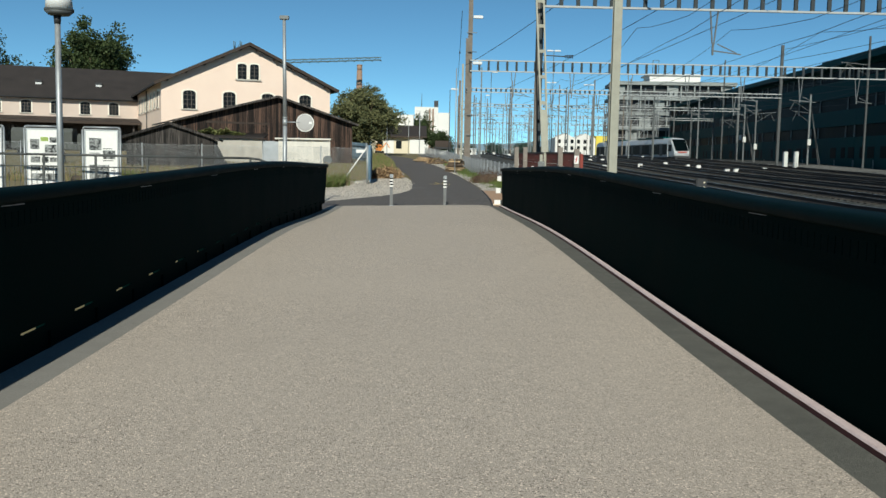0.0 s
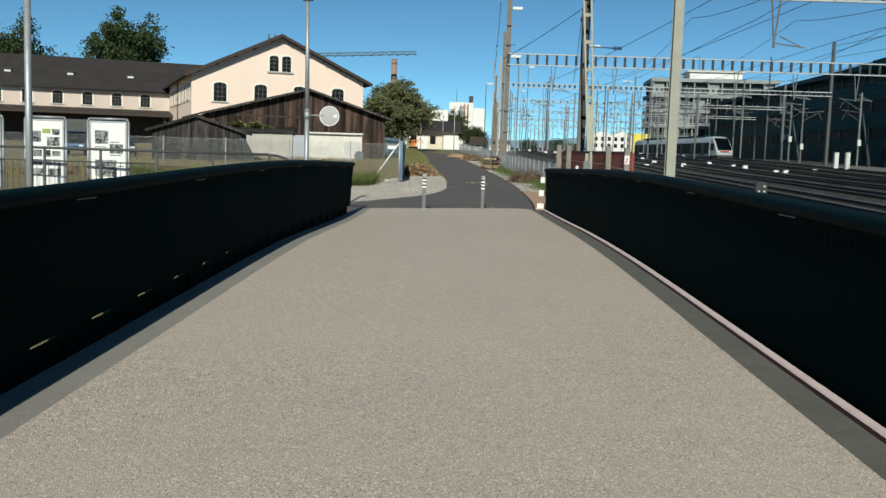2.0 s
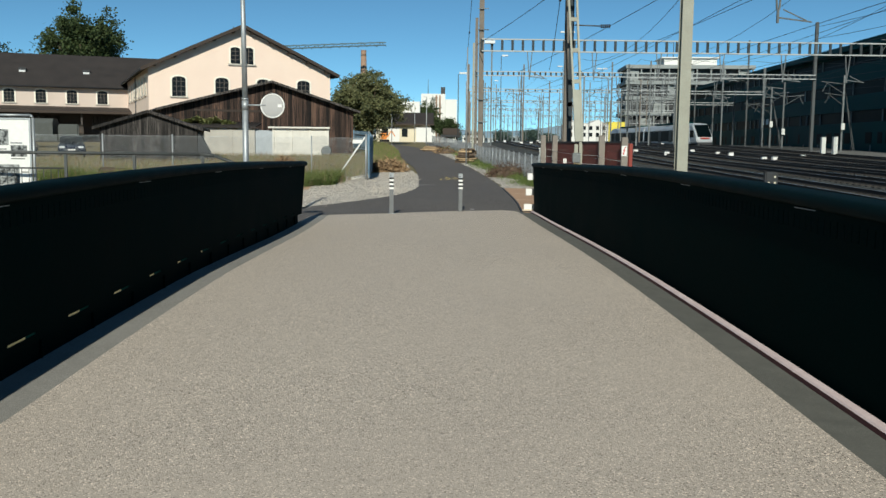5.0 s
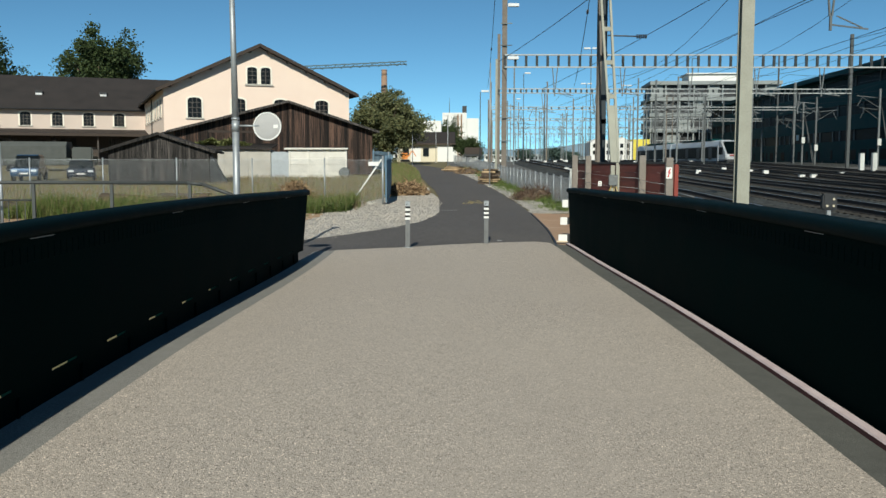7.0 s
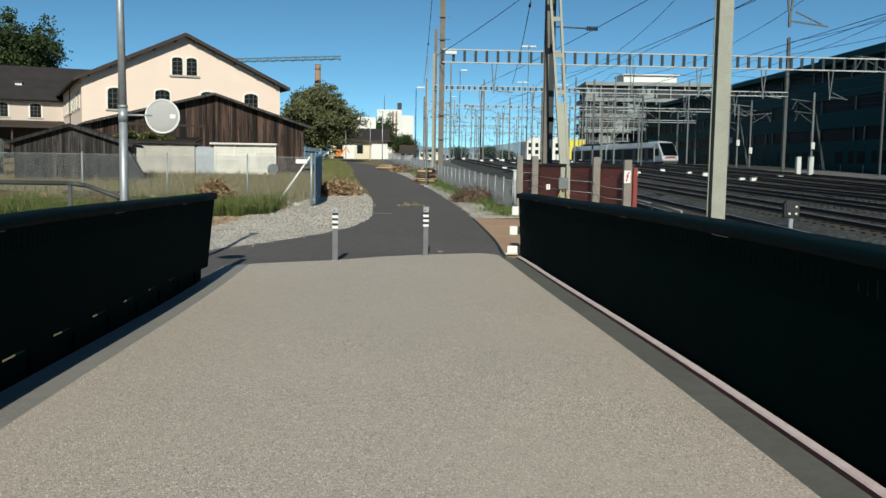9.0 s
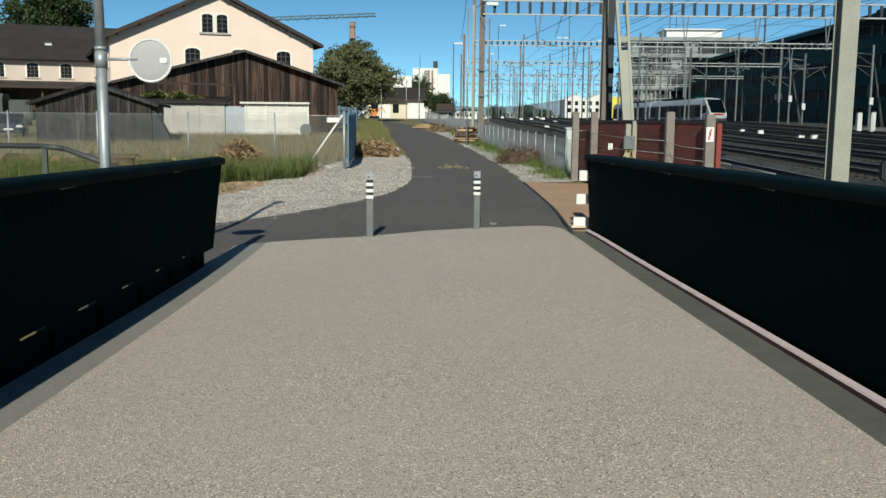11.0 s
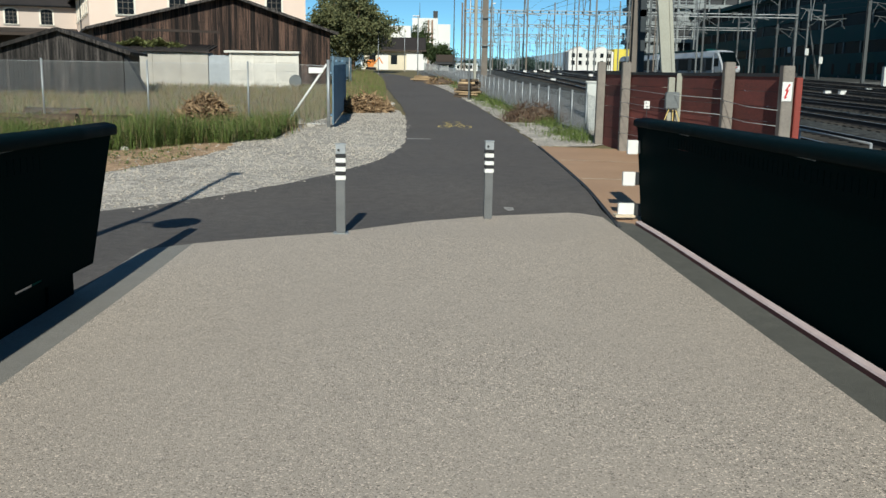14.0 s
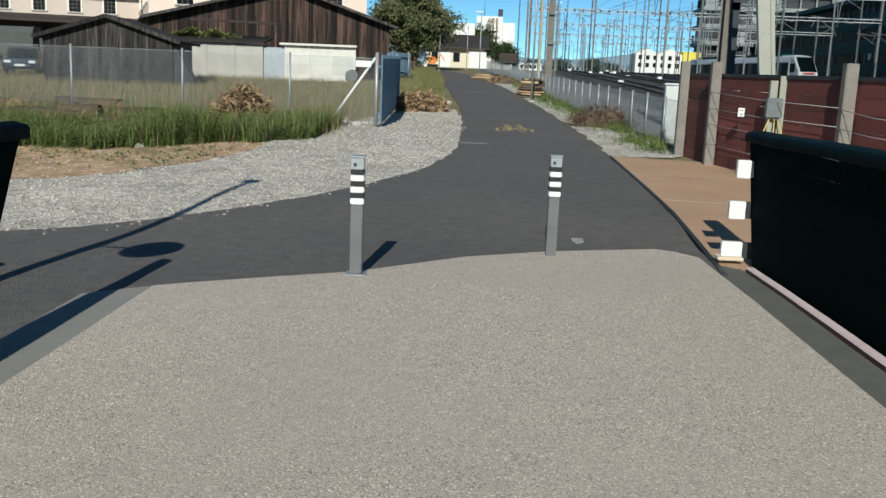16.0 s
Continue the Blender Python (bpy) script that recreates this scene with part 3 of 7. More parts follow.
def ochre_trim():
    rnd = random.Random(3)
    for a, b, w, m, name, lab in (((2.80, 11.37), (4.70, 10.82), 0.10, "yellow", "trim", "faded yellow line at the end of the ochre slab"),
                                  ((2.70, 5.3), (4.05, 5.05), 0.07, "joint", "trim", "pale joint across the ochre slab"),
                                  ((2.74, 8.3), (4.42, 7.95), 0.05, "joint", "trim", "pale joint across the ochre slab")):
        bm = bmesh.new()
        d = (Vector(b) - Vector(a)).normalized()
        n = Vector((-d.y, d.x)) * w / 2
        k, rows = 14, []
        for i in range(k + 1):
            p = Vector(a).lerp(Vector(b), i / k)
            e = rnd.uniform(0.7, 1.15)
            rows.append([bm.verts.new((p.x + s * n.x * e, p.y + s * n.y * e, ground_z(p.y) + 0.021)) for s in (-1, 1)])
        for r, q in zip(rows, rows[1:]):
            bm.faces.new((r[0], q[0], q[1], r[1]))
        bmesh.ops.recalc_face_normals(bm, faces=bm.faces)
        tagged(part(name, bm, m), lab, "ground marking", kind="structure")
    bm = bmesh.new()
    line = along([(2.47, 0.75), (2.58, 2.0), (2.64, 3.5), (2.72, 7.0), (2.78, 11.3)], 0.4)
    for p, q in zip(line, line[1:]):
        beam(bm, (*p, ground_z(p[1]) + 0.012), (*q, ground_z(q[1]) + 0.012), 0.05, 0.03)
    tagged(part("trim", bm, "darkmetal"), "dark drainage edge between asphalt and ochre slab", "edge strip", kind="structure")


ochre_trim()


# ---- footbridge deck and parapets ----
DECK_END = [(-2.75, -1.2), (-2.17, -0.72), (-0.82, 0.12), (0.09, 1.10), (0.93, 1.62), (2.15, 2.05), (2.48, 1.6), (2.62, 1.25), (2.9, 1.2)]


def deck_end(x):
    for (xa, ya), (xb, yb) in zip(DECK_END, DECK_END[1:]):
        if x <= xb:
            return ya + (yb - ya) * (x - xa) / (xb - xa)
    return 0.9


def deck_sag(x, y):
    """The deck falls a little towards the meadow-side gutter near its end."""
    a, b = min(max((-x - 0.4) / 1.9, 0.0), 1.0), min(max((y + 12.0) / 11.0, 0.0), 1.0)
    return -0.052 * a * a * (3 - 2 * a) * math.sin(math.pi * b ** 1.2)


def strip_mesh(xs, lift, ragged=0.0):
    """A lengthwise band of the deck between the given lines, to the skewed end."""
    bm = bmesh.new()
    rows = []
    for k in range(121):
        rows.append([bm.verts.new((x, y := -60 + (deck_end(x) + 60) * k / 120, deck_z(y) + deck_sag(x, y) + lift)) for x in xs])
    for r, q in zip(rows, rows[1:]):
        for i in range(len(xs) - 1):
            bm.faces.new((r[i], r[i + 1], q[i + 1], q[i]))
    return bm


tagged(part("floor", strip_mesh([-2.25 + 4.69 * i / 24 for i in range(25)], 0.018), "deck"), "beige gritty resin deck of a footbridge", "bridge deck", kind="structure")
tagged(part("floor_edge_1", strip_mesh([-2.66, -2.45, -2.25], 0.016), "strip"), "smooth grey gutter strip beside the beige deck", "edge strip", kind="structure")
tagged(part("floor_edge_2", strip_mesh([2.44, 2.58, 2.72], 0.016), "gutter"), "dark grey gutter strip beside the beige deck", "edge strip", kind="structure")


def kerb():
    bm = bmesh.new()
    ys = [-60 + 61.0 * k / 60 for k in range(61)]
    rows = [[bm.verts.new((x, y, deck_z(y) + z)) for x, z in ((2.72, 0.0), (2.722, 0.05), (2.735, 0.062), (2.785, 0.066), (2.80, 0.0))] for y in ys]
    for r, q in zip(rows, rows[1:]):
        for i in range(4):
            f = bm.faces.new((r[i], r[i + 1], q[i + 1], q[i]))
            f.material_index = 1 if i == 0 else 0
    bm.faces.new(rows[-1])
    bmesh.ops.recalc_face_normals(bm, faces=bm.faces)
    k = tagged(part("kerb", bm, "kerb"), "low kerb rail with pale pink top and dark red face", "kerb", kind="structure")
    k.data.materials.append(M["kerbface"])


kerb()


def parapet(side, x, foot, top):
    """Black sheet parapet: side -1 or 1, its inner face x, its end at the foot and at the top."""
    p = empty("parapet", "black steel parapet with folded top rail" + (" and drain slots" if side < 0 else " beside pink kerb"), "parapet", (0, 0, 0))
    t, pitch = 0.007 * side, 1.05
    x0, x1 = x, x + t
    gap = 0.165 if side < 0 else 0.0
    end_y = lambda z: foot + (top - foot) * z / 1.24
    y, k, sheets = top, 0, []
    first = True
    while y > -60:
        y0 = y - pitch
        z0, z1 = deck_z(y0) - 0.002, deck_z(y) - 0.002
        bm = bmesh.new()

        def quad(ya, za, yb, zb):
            """A thick plate between two stations; heights over the deck at each."""
            r = []
            for yy, lo, hi in ((ya, za[0], za[1]), (yb, zb[0], zb[1])):
                d = deck_z(yy)
                for zz in (lo, hi):
                    ye = min(yy, end_y(zz)) if first else yy
                    r.append([bm.verts.new((xx, ye, d + zz)) for xx in (x0, x1)])
            a, b, c, d = r
            bm.faces.new((a[0], c[0], d[0], b[0]))
            bm.faces.new((a[1], b[1], d[1], c[1]))
            bm.faces.new((b[0], d[0], d[1], b[1]))
            bm.faces.new((a[0], a[1], c[1], c[0]))
            bm.faces.new((a[0], b[0], b[1], a[1]))
            bm.faces.new((c[0], c[1], d[1], d[0]))
        if first:
            y0 = y - pitch * 1.5
            quad(y0, (gap, 1.24), y, (gap, 1.24))
        else:
            lo = 0.0
            if side < 0:
                a, b = y0 + 0.51, y0 + 0.96
                quad(y0, (gap, 0.218), y, (gap, 0.218))
                quad(y0, (0.218, 0.238), a, (0.218, 0.238))
                quad(b, (0.218, 0.238), y, (0.218, 0.238))
                lo = 0.238
            quad(y0, (lo, 1.02), y, (lo, 1.02))
            n = 10
            for i in range(n):
                ya = y0 + pitch * i / n
                quad(ya, (1.02, 1.13), ya + pitch / n - 0.014, (1.02, 1.13))
            quad(y0, (1.13, 1.24), y, (1.13, 1.24))
        bmesh.ops.recalc_face_normals(bm, faces=bm.faces)
        part("panel", bm, "black", p)
        # upright rib on the outer side
        rb = bmesh.new()
        box(rb, (x1, y0 + 0.02, z0), (x1 + side * 0.12, y0 + 0.032, z0 + 1.13))
        part("rib", rb, "black", p)
        # pale strips stand in for slivers of light below the rail
        if k % 3 == 1:
            part("worn_edge", slab((x0 - side * 0.004, y0 + 0.25, z0 + 1.178), (x0 - side * 0.001, y0 + 0.62, z0 + 1.183)), "zinc", p, "thin pale strip drawn as a sliver of light under the rail")
        y, k = y0, k + 1
        first = False
    # folded top rail
    wide = 0.13 if side < 0 else 0.20
    prof = [(0.012, 1.19), (0.000, 1.205), (0.000, 1.262), (0.018, 1.280), (0.05, 1.288), (wide - 0.03, 1.300), (wide - 0.005, 1.290), (wide, 1.22), (wide - 0.015, 1.22), (wide - 0.018, 1.278), (0.05, 1.262), (0.014, 1.25)]
    prof = [(x - side * 0.040 + side * a, b) for a, b in prof]
    bm = bmesh.new()
    st = [top + 0.03 - (62 + top) * (i / 70) for i in range(71)]
    rows = [[bm.verts.new((a, yy, deck_z(yy) + b)) for a, b in prof] for yy in st]
    for r, q in zip(rows, rows[1:]):
        for i in range(len(prof)):
            f = bm.faces.new((r[i], r[(i + 1) % len(prof)], q[(i + 1) % len(prof)], q[i]))
            f.smooth = True
    bm.faces.new(rows[0])
    bmesh.ops.recalc_face_normals(bm, faces=bm.faces)
    part("top_rail", bm, "cap", p, "folded black top rail")
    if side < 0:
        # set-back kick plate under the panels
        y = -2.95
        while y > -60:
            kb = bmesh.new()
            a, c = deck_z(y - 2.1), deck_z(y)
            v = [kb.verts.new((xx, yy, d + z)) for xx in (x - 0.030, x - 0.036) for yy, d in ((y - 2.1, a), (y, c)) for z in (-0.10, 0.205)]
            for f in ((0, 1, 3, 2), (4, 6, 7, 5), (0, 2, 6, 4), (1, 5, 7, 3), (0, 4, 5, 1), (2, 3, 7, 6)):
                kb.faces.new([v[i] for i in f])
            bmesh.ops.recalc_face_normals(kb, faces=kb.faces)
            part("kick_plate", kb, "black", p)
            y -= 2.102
    # stiffened end
    bm = bmesh.new()
    beam(bm, (x + side * 0.035, end_y(gap + 0.02) - 0.03, gap + 0.02), (x + side * 0.035, top - 0.03, 1.235), 0.05, 0.03)
    part("end_plate", bm, "black", p)
    return p


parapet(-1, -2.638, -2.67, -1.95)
right_parapet = parapet(1, 2.84, 1.22, 1.72)


def reflector_bars():
    for z, w, x in ((0.90, 0.13, 2.68), (0.50, 0.155, 2.64), (0.10, 0.20, 2.60)):
        part("bar", slab((x + w + 0.002, 1.46, z - 0.075), (3.02, 1.52, z + 0.085), 0.006), "darkmetal", right_parapet, "grey steel bar")
        part("reflector", slab((x, 1.455, z - 0.085), (x + w, 1.525, z + 0.09), 0.006), "white", right_parapet, "white reflective end")
    part("foot_block", slab((2.55, 1.36, 0.018), (2.80, 1.56, 0.05), 0.008), "joint", right_parapet, "ochre foot plate")


reflector_bars()


# ---- bollards ----
def bollard(x, y, label):
    b = empty("bollard", label, "bollard", (x, y, deck_z(y) + (0.018 if y < 1 else 0.002)), 3, group="bollards at the bridge end")
    s = 0.05
    part("base_plate", slab((-0.085, -0.08, 0), (0.085, 0.08, 0.012), 0.004), "zinc", b)
    part("post", slab((-s, -s, 0.012), (s, s, 0.60), 0.008), "postzinc", b, "galvanised square post")
    z = 0.60
    for i in range(6):
        h = 0.052 if i % 2 == 0 else 0.044
        part("band", slab((-s - 0.006, -s - 0.006, z), (s + 0.006, s + 0.006, z + h - 0.0015), 0.006), "white" if i % 2 == 0 else "ink", b, "white reflective band" if i % 2 == 0 else "black band")
        z += h
    part("head", slab((-s - 0.003, -s - 0.003, z), (s + 0.003, s + 0.003, 0.985), 0.006), "zinc", b, "galvanised head")
    part("cap", slab((-s - 0.010, -s - 0.010, 0.985), (s + 0.010, s + 0.010, 1.0), 0.004), "zinc", b)
    bm = bmesh.new()
    rod(bm, (-0.02, -s - 0.004, 0.93), (-0.02, -s - 0.016, 0.93), 0.014, n=10)
    part("lock", bm, "darkmetal", b)


bollard(-0.80, 0.0, "square galvanised bollard with black and white bands")
bollard(0.93, 1.40, "square galvanised bollard with black and white bands")


# ---- path markings ----
def markings():
    rnd = random.Random(9)
    bm = bmesh.new()
    def stroke(points, w):
        rows = []
        for i, p in enumerate(points):
            d = (Vector(points[min(i + 1, len(points) - 1)]) - Vector(points[max(i - 1, 0)])).normalized()
            n = Vector((-d.y, d.x)) * w / 2
            rows.append([bm.verts.new((p[0] + k * n.x * rnd.uniform(0.6, 1.15), p[1] + k * 2.2 * n.y * rnd.uniform(0.6, 1.15), ground_z(p[1]) + 0.0125 + 0.0004 * rnd.random())) for k in (-1, 1)])
        for r, q in zip(rows, rows[1:]):
            bm.faces.new((r[0], q[0], q[1], r[1]))

    # a bicycle, drawn long along the path
    for cx in (0.74, 1.34):
        stroke([(cx + 0.18 * math.cos(0.5236 * i), 17.6 + 0.62 * math.sin(0.5236 * i)) for i in range(13)], 0.085)
    for line in ([(0.74, 17.6), (0.88, 18.9)], [(0.88, 18.9), (1.22, 18.9)], [(0.88, 18.9), (1.02, 17.6)], [(1.02, 17.6), (1.22, 18.9)],
                 [(1.34, 17.6), (1.20, 19.8)], [(1.10, 19.8), (1.30, 19.8)], [(0.84, 18.9), (0.82, 19.6)], [(0.72, 19.6), (0.94, 19.6)], [(0.74, 17.6), (1.02, 17.6)]):
        stroke([Vector(line[0]).lerp(Vector(line[1]), i / 4) for i in range(5)], 0.09)
    bmesh.ops.recalc_face_normals(bm, faces=bm.faces)
    tagged(part("road_marking", bm, "yellow"), "worn yellow painted bicycle on the asphalt", "road marking", kind="structure")
    bm = bmesh.new()
    rows = [[bm.verts.new((x, 13.0 + s * rnd.uniform(0.1, 0.16), ground_z(13) + 0.0125)) for s in (-1, 1)] for x in (-0.3, -0.1, 0.1, 0.3)]
    for r, q in zip(rows, rows[1:]):
        bm.faces.new((r[0], q[0], q[1], r[1]))
    bmesh.ops.recalc_face_normals(bm, faces=bm.faces)
    tagged(part("road_marking", bm, "worn"), "faded white bar on the asphalt", "road marking", kind="structure")
    bm = bmesh.new()
    c = [bm.verts.new((1.28 + 0.09 * math.cos(a) * rnd.uniform(0.6, 1.2), 2.35 + 0.28 * math.sin(a) * rnd.uniform(0.6, 1.2), ground_z(2.3) + 0.0125)) for a in [i * 0.7 for i in range(9)]]
    bm.faces.new(c)
    bmesh.ops.recalc_face_normals(bm, faces=bm.faces)
    tagged(part("road_stain", bm, "worn"), "pale scuff on the asphalt", "stain", kind="structure")


markings()


# ---- traffic mirror and its lamp post ----
def mirror_post():
    p = empty("mirror_post", "galvanised post with a traffic mirror seen from behind", "mirror post", (-3.66, -3.45, -0.03))
    bm = bmesh.new()
    rod(bm, (0, 0, 0), (0, 0, 2.6), 0.062, 0.060, 14)
    rod(bm, (0, 0, 2.6), (-0.03, 0, 5.30), 0.058, 0.044, 14)
    part("pole", bm, "zinc", p)
    bm = bmesh.new()
    rod(bm, (0, 0, 2.60), (0, 0, 2.64), 0.07, n=14)
    rod(bm, (0, 0, 2.40), (0, 0, 2.58), 0.068, n=14)
    part("clamp", bm, "zinc", p)
    bm = bmesh.new()
    rod(bm, (0.06, 0, 2.50), (0.42, 0, 2.50), 0.016, n=8)
    part("arm", bm, "zinc", p)
    disc = bmesh.new()
    rings = []
    for r, y in ((0.235, 0.008), (0.215, -0.004), (0.13, -0.012), (0.05, -0.015)):
        rings.append([disc.verts.new((0.56 + r * math.cos(2 * math.pi * i / 32), y, 2.49 + r * math.sin(2 * math.pi * i / 32))) for i in range(32)])
    for a, b in zip(rings, rings[1:]):
        for i in range(32):
            disc.faces.new((a[i], a[(i + 1) % 32], b[(i + 1) % 32], b[i])).smooth = True
    disc.faces.new(rings[-1])
    disc.faces.new([disc.verts.new((0.56 + 0.235 * math.cos(2 * math.pi * i / 32), 0.012, 2.49 + 0.235 * math.sin(2 * math.pi * i / 32))) for i in range(32)][::-1])
    bmesh.ops.recalc_face_normals(disc, faces=disc.faces)
    back = part("mirror", disc, "mirrorback", p, "round mirror housing, grey back")
    rim = bmesh.new()
    for i in range(32):
        a, b = 2 * math.pi * i / 32, 2 * math.pi * (i + 1) / 32
        rod(rim, (0.56 + 0.238 * math.cos(a), 0, 2.49 + 0.238 * math.sin(a)), (0.56 + 0.238 * math.cos(b), 0, 2.49 + 0.238 * math.sin(b)), 0.014, n=5, caps=False)
    part("rim", rim, "white", back, "pale rim")
    part("sticker", slab((0.67, -0.020, 2.46), (0.75, -0.012, 2.52)), "white", back, "white label")
    head = bmesh.new()
    box(head, (-0.15, -0.08, 5.30), (0.10, 0.10, 5.40))
    bmesh.ops.recalc_face_normals(head, faces=head.faces)
    bmesh.ops.bevel(head, geom=head.edges[:], offset=0.012, segments=2, affect="EDGES")
    part("lamp_head", head, "steel", p, "small flat lamp head")


mirror_post()


# ---- street lamp, boards and railing behind the parapet ----
def street_lamp():
    p = empty("street_lamp", "grey lamp post with a broad drum-shaped lantern", "street lamp", (-5.8, -14.0, -0.03))
    bm = bmesh.new()
    rod(bm, (0, 0, 0), (0, 0, 3.66), 0.052, 0.046, 14)
    part("pole", bm, "zinc", p)
    bm = bmesh.new()
    rod(bm, (0, 0, 3.66), (0, 0, 3.80), 0.05, 0.062, 14)
    part("collar", bm, "darkmetal", p, "black collar")
    bm = bmesh.new()
    rod(bm, (0.03, 0, 3.80), (0.03, 0, 3.86), 0.16, 0.23, 24)
    rod(bm, (0.03, 0, 3.86), (0.03, 0, 3.90), 0.23, 0.235, 24)
    part("bowl", bm, "steel", p, "dull grey lantern bowl")
    bm = bmesh.new()
    rod(bm, (0.03, 0, 3.902), (0.03, 0, 4.14), 0.215, 0.20, 24)
    part("lantern", bm, "lamp", p, "pale ribbed lantern glass")
    bm = bmesh.new()
    rod(bm, (0.03, 0, 4.142), (0.03, 0, 4.20), 0.235, 0.21, 24)
    part("hood", bm, "steel", p)


street_lamp()


def info_board(x, y, turn, layout, label):
    b = empty("information_board", label, "notice board", (x, y, -0.03), turn, group="information boards by the bridge")
    for s in (-0.55, 0.55):
        bm = bmesh.new()
        rod(bm, (s, 0, 0), (s, 0, 2.24), 0.03, n=10)
        part("leg", bm, "zinc", b)
    bm = bmesh.new()
    rod(bm, (-0.50, 0, 2.30), (0.50, 0, 2.30), 0.03, n=10)
    rod(bm, (-0.55, 0, 2.24), (-0.50, 0, 2.30), 0.03, n=10)
    rod(bm, (0.55, 0, 2.24), (0.50, 0, 2.30), 0.03, n=10)
    part("top_tube", bm, "zinc", b)
    bm = bmesh.new()
    for a, c in (((-0.50, 0.35), (-0.46, 2.24)), ((0.46, 0.35), (0.50, 2.24)), ((-0.46, 2.20), (0.46, 2.24)), ((-0.46, 0.35), (0.46, 0.39))):
        box(bm, (a[0], -0.025, a[1]), (c[0], 0.025, c[1]))
    part("frame", bm, "zinc", b)
    part("panel", slab((-0.46, -0.012, 0.39), (0.46, 0.012, 2.20)), "white", b, "white printed panel")
    for x0, z0, x1, z1, m in layout:
        part("picture" if m.startswith("photo") else "text_bar", slab((x0, -0.017, z0), (x1, -0.0125, z1)), m, b)


LAYOUT_A = [(-0.36, 1.62, 0.0, 1.98, "photo"), (0.04, 1.36, 0.40, 1.62, "photo"), (-0.36, 0.72, 0.22, 1.18, "photo"), (-0.36, 1.52, -0.05, 1.54, "ink"), (-0.36, 1.47, -0.1, 1.49, "ink"),
            (0.04, 1.30, 0.35, 1.32, "ink"), (0.04, 1.66, 0.3, 1.68, "ink"), (-0.36, 0.64, 0.1, 0.66, "ink"), (0.26, 1.0, 0.42, 1.02, "ink")]
LAYOUT_B = [(-0.38, 1.62, -0.12, 1.92, "photo"), (-0.08, 1.86, 0.14, 1.98, "photogreen"), (0.18, 1.82, 0.38, 1.98, "photo"), (0.04, 1.52, 0.38, 1.76, "photo"), (-0.38, 1.22, -0.1, 1.40, "photo"),
            (-0.06, 1.22, 0.14, 1.40, "photo"), (0.17, 1.24, 0.40, 1.38, "photo"), (-0.38, 0.98, -0.1, 1.15, "photo"), (-0.06, 0.98, 0.16, 1.15, "photo"), (0.18, 0.98, 0.40, 1.15, "photo"),
            (-0.38, 0.70, 0.0, 0.90, "photo"), (0.05, 0.70, 0.40, 0.90, "photo"), (-0.38, 1.48, 0.0, 1.50, "ink"), (0.04, 1.45, 0.36, 1.47, "ink")]
info_board(-9.48, -1.3, 4, LAYOUT_A, "white information board with three black-and-white photographs")
info_board(-11.15, -1.45, 4, LAYOUT_B, "white information board with many small photographs")
info_board(-12.82, -1.6, 4, LAYOUT_A[:5], "white information board in a double tube frame")


def railing():
    r = empty("railing", "grey steel railing with thin uprights along the ramp", "railing", (0, 0, 0))
    y = -2.2
    bm = bmesh.new()
    for x in (-4.85, -6.35, -7.85, -9.35, -10.85, -12.35, -13.85):
        box(bm, (x - 0.03, y - 0.02, -0.03), (x + 0.03, y + 0.02, 1.41))
        part("post", bm, "railing", r)
        bm = bmesh.new()
    rod(bm, (-15, y, 1.44), (-4.9, y, 1.44), 0.035, n=8)
    rod(bm, (-4.9, y, 1.44), (-4.6, y, 1.41), 0.035, n=8)
    rod(bm, (-4.6, y, 1.41), (-3.85, y, 1.14), 0.035, n=8)
    part("top_rail", bm, "railing", r)
    bm = bmesh.new()
    rod(bm, (-15, y, 1.10), (-7.85, y, 1.10), 0.018, n=6)
    part("lower_rail", bm, "railing", r)
    bm = bmesh.new()
    rod(bm, (-3.85, y, -0.03), (-3.85, y, 1.15), 0.035, n=8)
    part("end_post", bm, "railing", r)
    x = -14.9
    while x < -7.9:
        bm = bmesh.new()
        rod(bm, (x, y, 0.12), (x, y, 1.10), 0.009, n=4)
        part("baluster", bm, "railing", r)
        x += 0.16


railing()


# ---- fences ----
def chain_link(bm, p, q, z0, z1, gap, r):
    """Diagonal wires of a mesh fence between two ground points; z0 and z1 over the ground."""
    p, q = Vector((*p, 0)), Vector((*q, 0))
    n, d = (q - p).length, (q - p).normalized()
    h = z1 - z0

    def put(a, za, b, zb):
        A, B = p + d * a, p + d * b
        rod(bm, (A.x, A.y, ground_z(A.y) + za), (B.x, B.y, ground_z(B.y) + zb), r, n=3, caps=False)
    s = -h
    while s < n:
        a, b = max(s, 0), min(s + h, n)
        if b - a > 0.02:
            put(a, z0 + (a - s), b, z0 + (b - s))
            put(a, z1 - (a - s), b, z1 - (b - s))
        s += gap
    for z in (z0 + 0.02, z1 - 0.02):
        put(0, z, n, z)


def post_and_mesh(name, label, pts, height, r, gap, wire, material="zinc", group=""):
    f = empty(name, label, "fence", (0, 0, 0), group=group)
    for (x, y) in pts:
        bm = bmesh.new()
        rod(bm, (x, y, ground_z(y) - 0.03), (x, y, ground_z(y) + height), r, n=8)
        part("post", bm, material, f)
    bm = bmesh.new()
    for p, q in zip(pts, pts[1:]):
        chain_link(bm, p, q, 0.06, height - 0.06, gap, wire)
    part("wire_mesh", bm, "zinc", f, "galvanised diamond wire mesh", kind="stuff")
    return f


